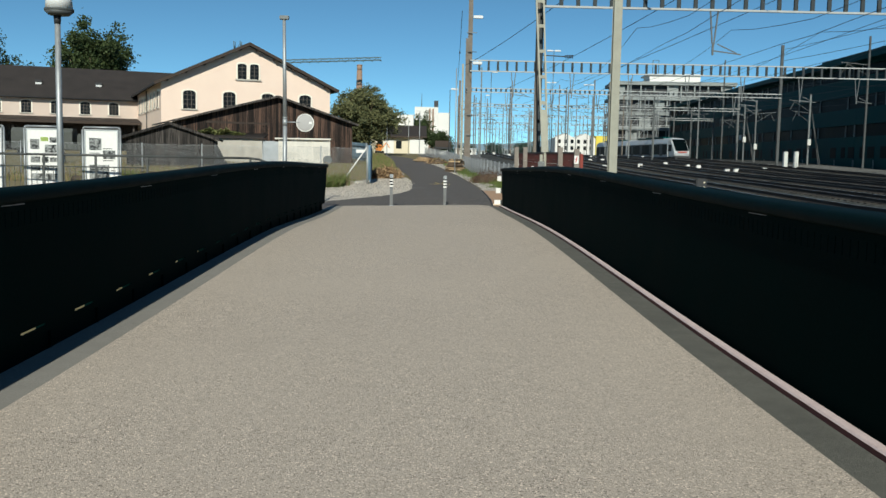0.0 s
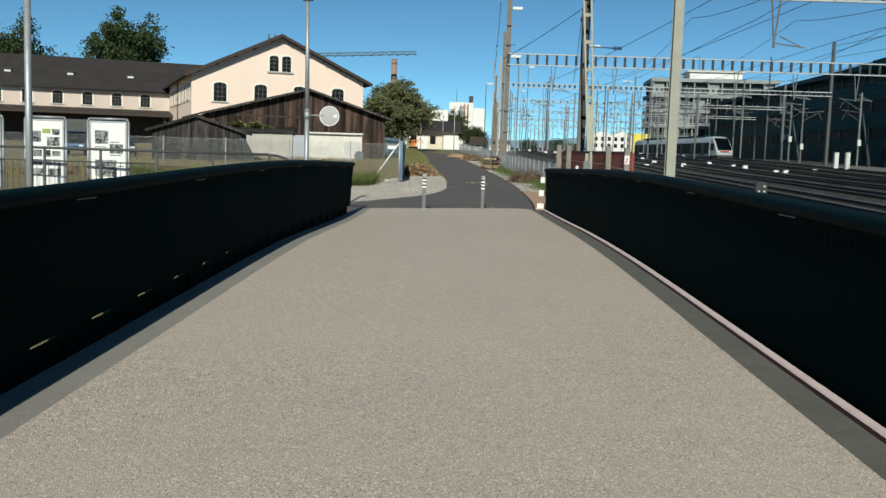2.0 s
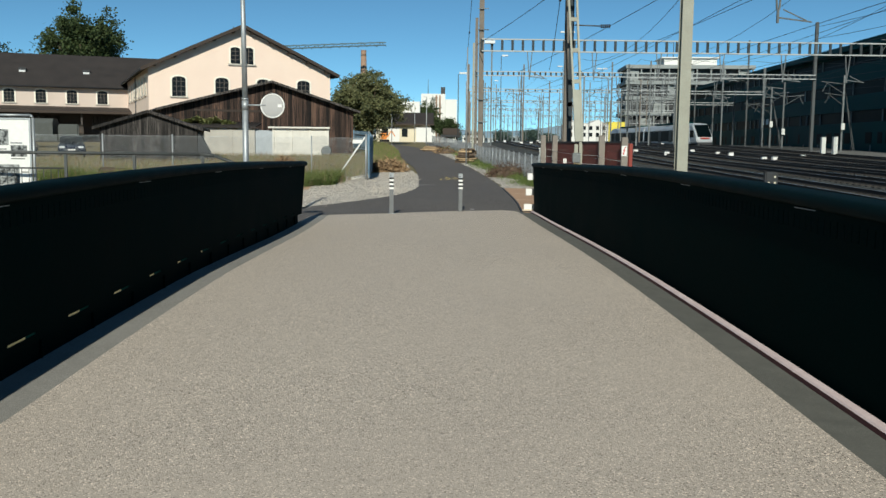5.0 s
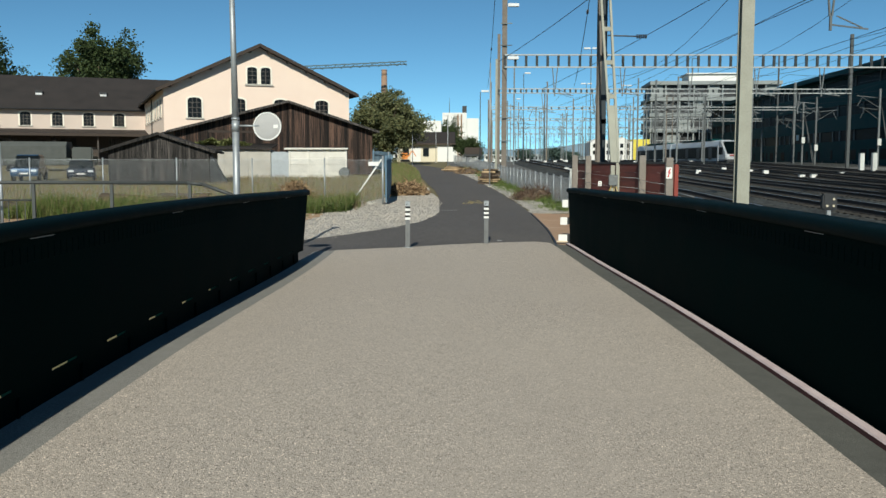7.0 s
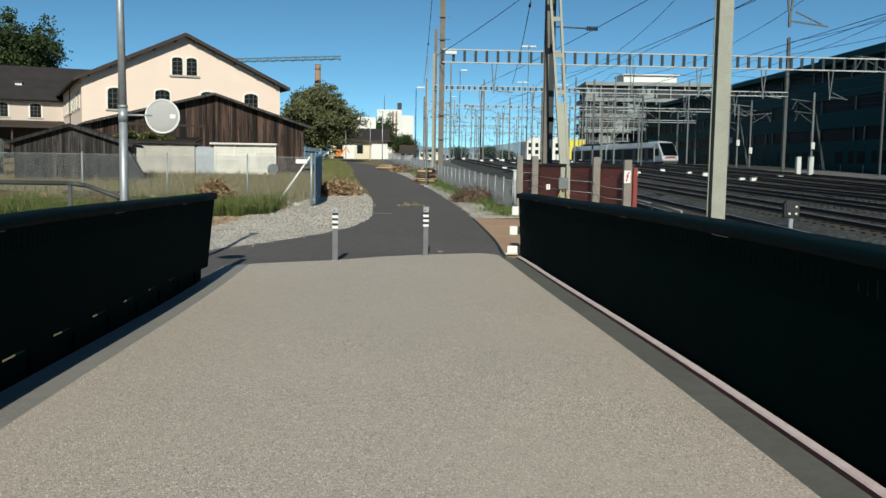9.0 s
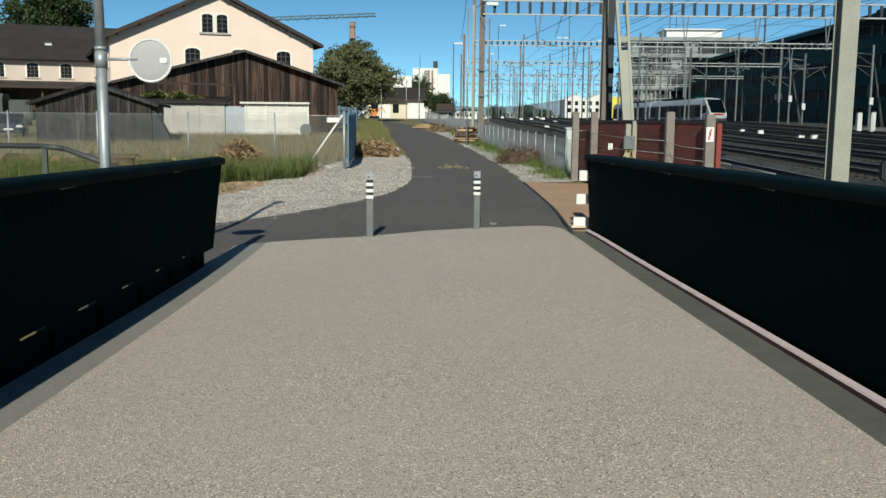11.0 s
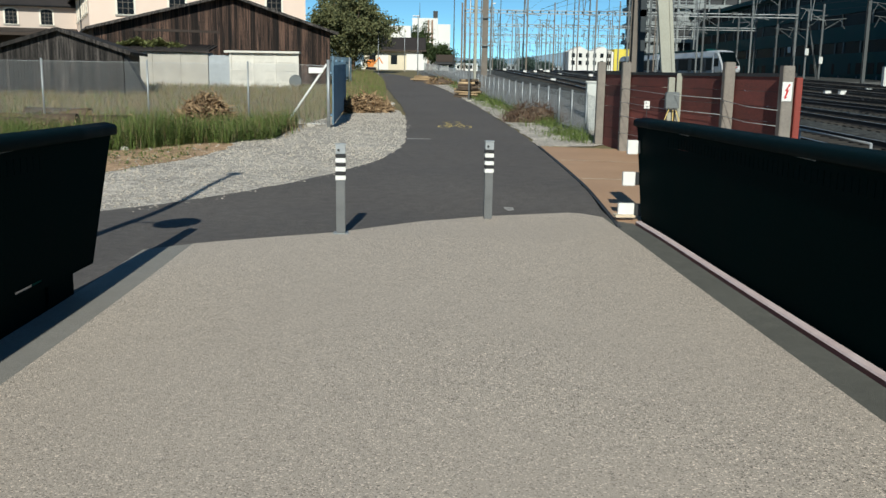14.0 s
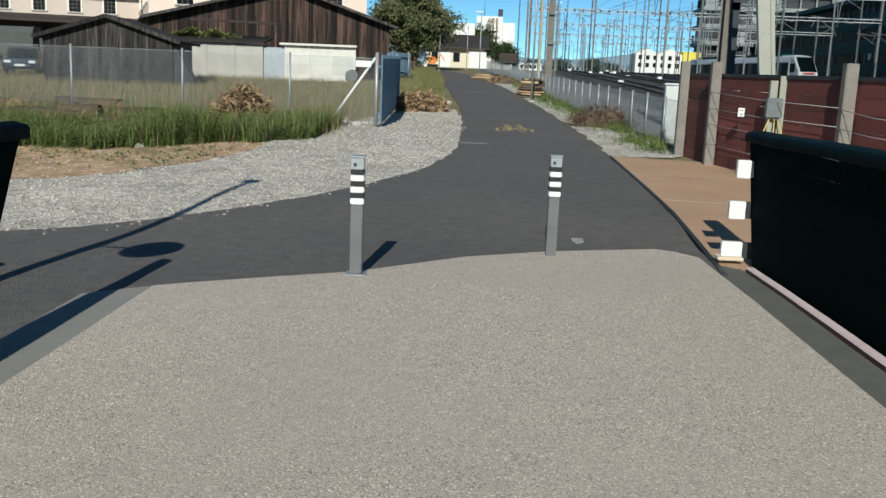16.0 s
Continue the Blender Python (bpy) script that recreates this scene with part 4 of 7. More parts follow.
left_fence = post_and_mesh("chain_link_fence", "galvanised chain-link fence across the meadow", [(-2.62, 17.0), (-4.95, 17.1), (-7.85, 17.2), (-10.9, 17.3), (-13.9, 17.4), (-16.9, 17.5), (-20, 17.6), (-23, 17.7)], 1.82, 0.028, 0.075, 0.0030)
bm = bmesh.new()
rod(bm, (-3.95, 17.15, ground_z(17) - 0.05), (-2.66, 16.9, 1.98), 0.032, n=8)
part("brace", bm, "white", left_fence, "white slanting brace")
bm = box(bmesh.new(), (-3.18, 16.86, 1.72), (-2.78, 16.88, 1.88))
part("plate", bm, "white", left_fence, "small white plate")

pts, y = [], 13.2
while y < 95:
    x = 4.55 - 0.038 * (y - 15) - (0.0006 * max(y - 45, 0) ** 2)
    pts.append((x, y))
    y += 2.05
post_and_mesh("path_fence", "low galvanised mesh fence between path and tracks", pts, 1.15, 0.032, 0.11, 0.0030)


def blue_fence(x0, y0, x1, y1, z1, n, label):
    """A run of upright blue sheets on rails."""
    f = empty("blue_fence", label, "fence", (x0, y0, ground_z(y0)), math.degrees(math.atan2(y1 - y0, x1 - x0)), group="blue sheet fences")
    length = math.hypot(x1 - x0, y1 - y0)
    w = length / n
    rise = (ground_z(y1) - ground_z(y0)) / n
    bm = bmesh.new()
    prism(bm, [(0, 0.0), (w * 0.25, 0.035), (w * 0.62, 0.035), (w * 0.87, 0.0), (w * 0.995, 0.0), (w * 0.995, 0.006), (w * 0.88, 0.006), (w * 0.63, 0.041), (w * 0.24, 0.041), (0, 0.006)], 0.08, z1, "z")
    first = part("sheet", bm, "blue", f)
    for i in range(1, n):
        again("sheet", first, f, (w * i, 0, rise * i))
    bm = bmesh.new()
    for z in (0.35, z1 - 0.3):
        beam(bm, (0, 0.072, z), (length, 0.072, z + rise * n), 0.05, 0.05)
    part("rail", bm, "blue", f)
    for k in (0, 0.5, 1):
        bm = bmesh.new()
        rod(bm, (length * k, 0.145, -0.05 + rise * n * k), (length * k, 0.145, z1 + 0.06 + rise * n * k), 0.045, n=10)
        part("post", bm, "zinc" if k == 0 else "blue", f)


blue_fence(-2.45, 16.6, -2.95, 27.0, 1.84, 44, "blue-grey corrugated sheet fence standing on the gravel")
blue_fence(-5.4, 62.0, -9.8, 82.0, 1.8, 40, "blue sheet fence far along the path")


# ---- red barrier with grey posts ----
BARRIER = [(4.36, 12.4), (4.55, 10.5), (5.46, 6.3), (5.80, 4.5)]


def barrier():
    b = empty("track_barrier", "dark red board barrier with grey concrete posts beside the tracks", "barrier", (0, 0, 0))
    for (x, y), h in zip(BARRIER, (2.1, 2.08, 2.05, 1.98)):
        part("post", slab((x - 0.09, y - 0.09, -0.03), (x + 0.09, y + 0.09, h), 0.012), "postgrey", b, "grey concrete post")
    for (xa, ya), (xb, yb) in zip(BARRIER, BARRIER[1:]):
        d = Vector((xb - xa, yb - ya, 0)).normalized()
        n = Vector((-d.y, d.x, 0)) * 0.13      # boards stand on the track side
        k = 7
        for i in range(k):
            z = 0.10 + i * 0.245
            bm = bmesh.new()
            beam(bm, (xa + n.x, ya + n.y, z + 0.118), (xb + n.x, yb + n.y, z + 0.118), 0.045, 0.238)
            part("board", bm, "redboard", b)
        bm = bmesh.new()
        beam(bm, (xa + n.x, ya + n.y, 1.835), (xb + n.x, yb + n.y, 1.835), 0.09, 0.06)
        part("coping", bm, "darkmetal", b, "dark coping")
    for za, zb in ((1.52, 1.34), (1.22, 1.08), (0.92, 0.84), (0.55, 0.50)):
        for (xa, ya), (xb, yb), k in zip(BARRIER[1:], BARRIER[2:], (0.0, 0.7)):
            bm = bmesh.new()
            p, q = Vector((xa - 0.11, ya, za + (zb - za) * k)), Vector((xb - 0.11, yb, za + (zb - za) * (k + 0.6)))
            m = (p + q) / 2 - Vector((0, 0, 0.03))
            cord(bm, [p, m, q], 0.0055, 5)
            part("wire", bm, "chord", b, "pale slack wire")
    part("end_post", slab((5.93, 4.42, -0.03), (6.03, 4.58, 1.80), 0.01), "redpost", b, "orange-red end post")
    return b


track_barrier = barrier()


def warning_sign():
    s = empty("warning_sign", "white high-voltage sign with a red lightning bolt", "sign", (5.78, 4.40, 1.58))
    s.scale = (0.78, 0.78, 0.78)
    part("plate", slab((-0.10, -0.008, -0.19), (0.10, 0.008, 0.19), 0.003), "white", s)
    bm = bmesh.new()
    prism(bm, [(0.03, 0.15), (-0.055, 0.0), (-0.012, 0.012), (-0.045, -0.10), (-0.065, -0.09), (-0.035, -0.155), (0.012, -0.10), (-0.012, -0.105), (0.045, 0.045), (0.0, 0.03), (0.065, 0.15)], -0.011, -0.0085)
    part("bolt_symbol", bm, "signred", s, "red lightning bolt")


warning_sign()


def number_sign():
    s = empty("number_sign", "small white number plate on the barrier", "sign", (4.74, 9.2, 1.20), -8)
    s.scale = (0.55, 0.55, 0.55)
    part("plate", slab((-0.10, -0.006, -0.14), (0.10, 0.006, 0.14), 0.002), "white", s)
    for body, z in (("41", 0.02), ("1", -0.11)):
        cu = bpy.data.curves.new("text", "FONT")
        cu.body, cu.size, cu.align_x, cu.extrude = body, 0.13, "CENTER", 0.001
        t = bpy.data.objects.new("text", cu)
        scene.collection.objects.link(t)
        bpy.context.view_layer.update()
        me = bpy.data.meshes.new_from_object(t.evaluated_get(bpy.context.evaluated_depsgraph_get()))
        bpy.data.objects.remove(t)
        me.materials.clear()
        me.materials.append(M["ink"])
        o = new("digits", me)
        o.parent = s
        o.matrix_basis = pose(0, -0.0085, z, 90, 0, 0)
    bm = bmesh.new()
    rod(bm, (0, 0.02, -2.3), (0, 0.02, 0.1), 0.010, n=6)
    part("stake", bm, "darkmetal", s)


number_sign()


def cabinet(x, y, w, d, h, label):
    c = empty("switch_cabinet", label, "cabinet", (x, y, ground_z(y) - 0.03), -4)
    part("plinth", slab((0, 0, 0), (w, d, 0.12), 0.006), "concrete", c)
    part("body", slab((0.02, 0.02, 0.12), (w - 0.02, d - 0.02, h), 0.012), "cabinet", c)
    part("roof", slab((-0.02, -0.02, h), (w + 0.02, d + 0.02, h + 0.05), 0.012), "cabinet", c)
    door = part("door", slab((0.05, 0.005, 0.18), (w - 0.05, 0.018, h - 0.06), 0.004), "cabinet", c)
    part("handle", slab((w - 0.12, -0.012, h * 0.55), (w - 0.09, 0.004, h * 0.66), 0.003), "darkmetal", door)


cabinet(4.58, 15.6, 0.62, 0.45, 1.42, "pale grey electrical cabinet beside the mesh fence")


def junction_box():
    b = empty("junction_box", "grey junction box on a short steel post with loose cables", "junction box", (4.96, 8.2, 0.05))
    part("post", slab((-0.06, -0.04, -0.06), (0.06, 0.06, 1.72), 0.006), "palemast", b)
    part("box", slab((-0.13, -0.18, 1.12), (0.13, -0.042, 1.44), 0.012), "steel", b)
    part("side_plate", slab((0.10, -0.02, 0.3), (0.22, 0.02, 1.80), 0.006), "palemast", b)
    bm = bmesh.new()
    for s, dx in ((-0.05, -0.15), (0.03, -0.02), (0.08, 0.1)):
        last = Vector((s, -0.11, 1.10))
        for i in range(1, 9):
            q = Vector((s + dx * math.sin(i / 8 * 2.6), -0.11 - 0.08 * math.sin(i / 8 * 3.1), 1.10 - 0.1 * i))
            rod(bm, last, q, 0.012, n=5, caps=False)
            last = q
    part("cable", bm, "cable", b, "yellow cables")


junction_box()


# ---- piles, logs, bushes, stones ----
def tangle(name, label, category, x, y, w, d, h, n, material, seed, length=0.5, curl=0.5, width=0.05, upright=0.5):
    """A heap of bent strips, thick at the foot."""
    rnd = random.Random(seed)
    bm = bmesh.new()
    for i in range(n):
        a, r = rnd.uniform(0, 2 * math.pi), math.sqrt(rnd.random())
        px, py = w / 2 * r * math.cos(a), d / 2 * r * math.sin(a)
        top = h * (1 - 0.75 * r * r)
        p = Vector((px, py, rnd.uniform(0.0, top * 0.8)))
        v = Vector((rnd.uniform(-1, 1) + px / w, rnd.uniform(-1, 1) + py / d, rnd.uniform(-0.4, 1.2) * upright)).normalized()
        k, s = 4, length * rnd.uniform(0.5, 1.2) / 4
        wd = width * rnd.uniform(0.4, 1.3)
        side = v.cross(Vector((0, 0, 1))).normalized()
        rows = []
        for j in range(k + 1):
            q = wd * (1 - 0.8 * j / k)
            rows.append([bm.verts.new(p + side * q), bm.verts.new(p + Vector((0, 0, q * 0.8))), bm.verts.new(p - side * q)])
            v = (v + Vector((rnd.uniform(-1, 1), rnd.uniform(-1, 1), rnd.uniform(-1, 0.4))) * curl).normalized()
            p = p + v * s
            p.z = max(p.z, 0.0)
        for a1, b1 in zip(rows, rows[1:]):
            bm.faces.new((a1[0], b1[0], b1[1], a1[1]))
            bm.faces.new((a1[1], b1[1], b1[2], a1[2]))
    e = empty(name, label, category, (x, y, ground_z(y) - 0.03))
    part("tangle", bm, material, e)
    core = bmesh.new()
    bmesh.ops.create_icosphere(core, subdivisions=3, radius=1)
    for v in core.verts:
        k = 1 + 0.35 * noise.noise(v.co * 4.3 + Vector((seed, 0, 0)))
        v.co = Vector((v.co.x * w * 0.42 * k, v.co.y * d * 0.42 * k, max(v.co.z, -0.05) * h * 0.55 * k + 0.02))
    part("core", core, "bark", e)
    return e


tangle("root_pile", "heap of pale dried roots and stalks beside the path", "root pile", -2.05, 25.2, 1.8, 1.3, 0.82, 1500, "root", 1, 0.36, 0.6, 0.06, 0.8)
tangle("tree_stump", "uprooted tree stump with pale torn roots in the grass", "tree stump", -6.0, 16.2, 1.5, 1.1, 1.25, 1300, "root", 2, 0.38, 0.65, 0.05, 1.0)
tangle("dry_shrub", "dark brown dry shrub beside the mesh fence", "shrub", 3.72, 20.6, 2.0, 1.3, 0.85, 900, "twig", 3, 0.42, 0.45, 0.016, 1.1)
tangle("root_pile", "small heap of brown roots beyond the log stack", "root pile", 1.4, 60.0, 2.0, 1.4, 0.8, 160, "root", 5, 0.6, 0.5, 0.06)


def log_stack(x, y, label, rows, seed, length=1.45):
    """Rough split logs piled across the verge, with ends that jut out unevenly."""
    s = empty("log_stack", label, "log stack", (x, y, ground_z(y) - 0.02), -14)
    rnd = random.Random(seed)
    r = 0.066
    for k in range(rows):
        for i in range(6 - k // 3):
            rr, sx = r * rnd.uniform(0.65, 1.15), rnd.uniform(-0.22, 0.22)
            n = length * rnd.uniform(0.65, 1.0) * (1 - 0.05 * k)
            cy, cz = (i - 2.5 + k / 6) * 2 * r, r + k * r * 1.85
            bm = bmesh.new()
            rod(bm, (sx - n / 2, cy + rnd.uniform(-0.03, 0.03), cz + rnd.uniform(-0.02, 0.02)), (sx + n / 2, cy, cz + rnd.uniform(-0.03, 0.03)), rr, rr * rnd.uniform(0.75, 1.0), 7)
            part("log", bm, "logend" if rnd.random() < 0.5 else "bark", s)


log_stack(2.55, 41.0, "stack of pale split logs beside the path", 8, 4)
log_stack(0.1, 66.0, "low stack of pale logs at the verge", 4, 6, 1.8)


def timbers():
    rnd = random.Random(12)
    for i in range(20):
        x, y, a = -8.6 - rnd.uniform(0, 9), 12.2 + rnd.uniform(0, 8) * (i / 20), rnd.uniform(-1.1, 1.1)
        n, r = rnd.uniform(0.9, 2.4), rnd.uniform(0.12, 0.24)
        e = empty("timber_log", "weathered brown log lying in the meadow", "log", (x, y, ground_z(y) + r - 0.04), math.degrees(a), group="logs lying in the meadow")
        bm = bmesh.new()
        rod(bm, (-n / 2, 0, 0), (n / 2, 0, rnd.uniform(-0.05, 0.08)), r, r * 0.85, 10)
        part("trunk", bm, "bark", e)
        bm = bmesh.new()
        rod(bm, (n / 2 - 0.01, 0, 0.01), (n / 2 + 0.012, 0, 0.01), r * 0.83, n=10)
        part("cut_end", bm, "logend", e)


timbers()


def rock(name, label, x, y, r, seed, group=""):
    bm = bmesh.new()
    bmesh.ops.create_icosphere(bm, subdivisions=2, radius=r)
    for v in bm.verts:
        v.co *= 1 + 0.3 * noise.noise(v.co / r * 1.6 + Vector((seed * 3.1, 0, 0)))
        v.co.z = v.co.z * 0.7 + r * 0.35
    o = part(name, bm, "stone")
    o.location = (x, y, ground_z(y) - 0.02)
    tagged(o, label, "stone", group)


for i in range(9):
    rnd = random.Random(i + 40)
    rock("boulder", "whitish broken stone on the verge", -1.7 + rnd.uniform(-0.5, 0.5), 30.5 + rnd.uniform(-2, 2), rnd.uniform(0.13, 0.26), i, "white stones by the path")
for i in range(12):
    rnd = random.Random(i + 70)
    rock("boulder", "whitish broken stone at the fence foot", -3.6 + rnd.uniform(-0.7, 0.7), 18.3 + rnd.uniform(-1.5, 1.5), rnd.uniform(0.06, 0.13), i + 20, "white stones by the blue fence")
for i, (x, y, r) in enumerate(((-6.1, 9.3, 0.09), (3.6, 16.2, 0.08), (3.9, 15.6, 0.11), (3.3, 17.5, 0.06), (4.1, 14.6, 0.1))):
    rock("boulder", "pale stone lying at the edge of the grass", x, y, r, i + 50, "single stones")


def pebbles():
    rnd = random.Random(21)
    base = bmesh.new()
    bmesh.ops.create_icosphere(base, subdivisions=1, radius=1)
    bv = np.array([v.co for v in base.verts])
    bf = np.array([[v.index for v in f.verts] for f in base.faces])
    base.free()
    verts, faces, k = [], [], 0
    while k < 5200:
        y = rnd.uniform(0.5, 26) if k % 3 else rnd.uniform(1, 12)
        x = rnd.uniform(-12, -0.2)
        if not (inside(x, y, GRAVEL) or inside(x, y, SAND)) or (inside(x, y, SAND) and rnd.random() < 0.72):
            continue
        r = rnd.uniform(0.008, 0.024) * (1.2 if y > 8 else 1)
        a = rnd.uniform(0, 6.28)
        sc = np.array([rnd.uniform(0.7, 1.4), rnd.uniform(0.7, 1.3), rnd.uniform(0.5, 0.9)]) * r
        v = bv * sc
        v = np.stack([v[:, 0] * math.cos(a) - v[:, 1] * math.sin(a), v[:, 0] * math.sin(a) + v[:, 1] * math.cos(a), v[:, 2]], 1) + (x, y, ground_z(y) - 0.004 + r * 0.3)
        faces.append(bf + len(bv) * k)
        verts.append(v)
        k += 1
    me = bpy.data.meshes.new("pebbles")
    me.from_pydata(np.concatenate(verts).tolist(), [], np.concatenate(faces).tolist())
    me.materials.append(M["pebble"])
    tagged(new("pebbles", me), "loose pale pebbles strewn over the gravel", "pebbles", kind="stuff")


pebbles()


def blades(name, label, material, n, spot, height, width, seed, heads=False):
    """Grass: bent two-piece blades at places that spot(rnd) gives."""
    rnd = random.Random(seed)
    verts, faces = [], []
    for i in range(n):
        x, y, k = spot(rnd)
        h = height * k * rnd.uniform(0.3, 1.3)
        a, b = rnd.uniform(0, 6.28), rnd.uniform(0.05, 0.5)
        dx, dy = math.cos(a), math.sin(a)
        z = ground_z(y) - 0.03
        w = width * rnd.uniform(0.6, 1.3)
        j = len(verts)
        sx, sy = -dy * w, dx * w
        m1, m2 = (x + dx * b * h * 0.25, y + dy * b * h * 0.25, z + h * 0.55), (x + dx * b * h, y + dy * b * h, z + h)
        verts += [(x - sx, y - sy, z), (x + sx, y + sy, z), (m1[0] + sx * 0.8, m1[1] + sy * 0.8, m1[2]), (m1[0] - sx * 0.8, m1[1] - sy * 0.8, m1[2]), m2]
        faces += [(j, j + 1, j + 2, j + 3), (j + 3, j + 2, j + 4)]
    me = bpy.data.meshes.new(name)
    me.from_pydata(verts, [], faces)
    me.materials.append(M[material])
    tagged(new(name, me), label, "grass", kind="stuff")


def front_line(x):
    n = 0.9 * noise.noise((x * 0.9, 4.0, 0)) + 0.4 * noise.noise((x * 3.1, 9.0, 0))
    return n + (8.7 + (x + 6.6) * 1.15 if x > -6.6 else 8.7 + (x + 6.6) * 0.05)


def spot_front(r):
    while True:
        x = r.uniform(-14, -3.5)
        y = front_line(x) + abs(r.gauss(0, 1)) * 2.6 + r.uniform(-0.25, 0.25)
        if y < 17.5 and y > front_line(x) - 0.3:
            return x, y, 0.55 + 0.6 * (0.5 + noise.noise((x * 0.6, y * 0.6, 0)))


def spot_back(r):
    return r.uniform(-26, -3.2), r.uniform(13, 50), 1.0


def spot_verge(r):
    while True:
        y = r.uniform(12.3, 75)
        x = 3.95 - 0.030 * (y - 15) - (0.0006 * max(y - 45, 0) ** 2) + r.gauss(0, 0.35)
        k = noise.noise((x * 1.3, y * 0.55, 2.0))
        if k > r.uniform(-0.25, 0.3):
            return x, y, 0.5 + r.random() + max(k, 0) * 0.8


def spot_left(r):
    y = r.uniform(27, 90)
    e = -0.9 - 0.045 * (y - 27) - 0.0009 * max(y - 50, 0) ** 2
    return e - 0.4 - abs(r.gauss(0, 1.0)), y, 0.6 + r.random() * 0.8


blades("tall_grass", "tall green grass at the meadow's edge", "grass", 15000, spot_front, 0.54, 0.007, 31)
def weeds(name, label, n, spot, height, seed):
    """Leafy weeds: a stalk with small pointed leaves all along it."""
    rnd = random.Random(seed)
    verts, faces = [], []
    for i in range(n):
        x, y, k = spot(rnd)
        h, z = height * k * rnd.uniform(0.5, 1.2), ground_z(y) - 0.03
        lx, ly = rnd.uniform(-0.12, 0.12), rnd.uniform(-0.12, 0.12)
        for q in range(9):
            f = rnd.uniform(0.15, 1.0)
            a, s = rnd.uniform(0, 6.28), rnd.uniform(0.03, 0.075) * (1.3 - 0.6 * f)
            dx, dy, up = math.cos(a), math.sin(a), rnd.uniform(-0.3, 0.7)
            c = (x + lx * f, y + ly * f, z + h * f)
            j = len(verts)
            w = 0.28 * s
            verts += [c, (c[0] + dx * s * 0.5 - dy * w, c[1] + dy * s * 0.5 + dx * w, c[2] + up * s * 0.6), (c[0] + dx * s, c[1] + dy * s, c[2] + up * s * 0.8), (c[0] + dx * s * 0.5 + dy * w, c[1] + dy * s * 0.5 - dx * w, c[2] + up * s * 0.6)]
            faces.append((j, j + 1, j + 2, j + 3))
    me = bpy.data.meshes.new(name)
    me.from_pydata(verts, [], faces)
    me.materials.append(M["weed"])
    tagged(new(name, me), label, "weeds", kind="stuff")


weeds("meadow_weeds", "leafy green weeds among the tall grass", 19000, spot_front, 0.56, 61)
weeds("verge_weeds", "low leafy green weeds along the mesh fence", 2600, spot_verge, 0.22, 62)
weeds("earth_weeds", "scattered green weeds on the bare earth", 260, lambda r: (r.uniform(-9, -4.4), 8.2 + r.gauss(0, 1.2), 0.5), 0.28, 63)
blades("seeded_stalks", "dry seed stalks among the tall grass", "straw", 6000, spot_front, 0.60, 0.005, 41)
blades("dry_grass", "dry straw-coloured meadow grass", "straw", 26000, spot_back, 0.34, 0.011, 32)
blades("meadow_grass", "patchy green grass in the meadow", "grass", 12000, spot_back, 0.30, 0.010, 33)
blades("verge_grass", "short green weeds along the mesh fence", "grass", 6000, spot_verge, 0.17, 0.008, 34)
blades("path_grass", "green and brown weeds beside the path", "grass", 9000, spot_left, 0.34, 0.010, 35)
blades("path_straw", "dry stalks beside the path", "straw", 5000, spot_left, 0.38, 0.010, 36)
blades("earth_tufts", "few green tufts on the bare earth", "grass", 700, lambda r: (r.uniform(-9, -4.6), 8.0 + r.gauss(0, 1.0), 0.35), 0.25, 0.008, 37)


# ---- buildings on the meadow side ----
def arch(w, z0, z1, n=8):
    """Outline of a window with a flat arch."""
    k = 0.22 * w
    pts = [(-w / 2, z0), (w / 2, z0), (w / 2, z1 - k)]
    for i in range(1, n):
        a = math.pi * i / n
        pts.append((w / 2 * math.cos(a), z1 - k + k * math.sin(a)))
    return pts + [(-w / 2, z1 - k)]


def arched_window(parent, u, y, w, z0, z1, turn=0.0, cols=3, rows=4):
    """A window set on a wall whose outer face is at y (or at x = y when turned by 90)."""
    def place(o):
        o.matrix_basis = pose(u, y, 0) if not turn else pose(y, u, 0, 0, 0, turn)
        return o
    bm = bmesh.new()
    o, i = arch(w + 0.34, z0 - 0.02, z1 + 0.17), arch(w, z0, z1)
    a = [bm.verts.new((p[0], -0.05, p[1])) for p in o]
    b = [bm.verts.new((p[0], -0.05, p[1])) for p in i]
    c = [bm.verts.new((p[0], 0.0, p[1])) for p in o]
    d = [bm.verts.new((p[0], 0.02, p[1])) for p in i]
    n = len(o)
    for k in range(n):
        q = (k + 1) % n
        bm.faces.new((a[k], a[q], b[q], b[k]))
        bm.faces.new((a[k], c[k], c[q], a[q]))
        bm.faces.new((b[k], b[q], d[q], d[k]))
    bmesh.ops.recalc_face_normals(bm, faces=bm.faces)
    win = place(part("window", bm, "creamtrim", parent, "pale arched surround"))
    bm = bmesh.new()
    bm.faces.new([bm.verts.new((p[0], -0.012, p[1])) for p in i])
    bmesh.ops.recalc_face_normals(bm, faces=bm.faces)
    g = part("pane", bm, "glass", win)
    bm = bmesh.new()
    for k in range(1, cols):
        x = -w / 2 + w * k / cols
        box(bm, (x - 0.025, -0.035, z0), (x + 0.025, -0.014, z1 - 0.05))
    for k in range(1, rows):
        z = z0 + (z1 - z0) * k / rows
        box(bm, (-w / 2, -0.033, z - 0.022), (w / 2, -0.013, z + 0.022))
    part("glazing_bar", bm, "frame", win)
    part("sill", slab((-w / 2 - 0.2, -0.14, z0 - 0.14), (w / 2 + 0.2, 0.0, z0 - 0.022)), "concrete", win)


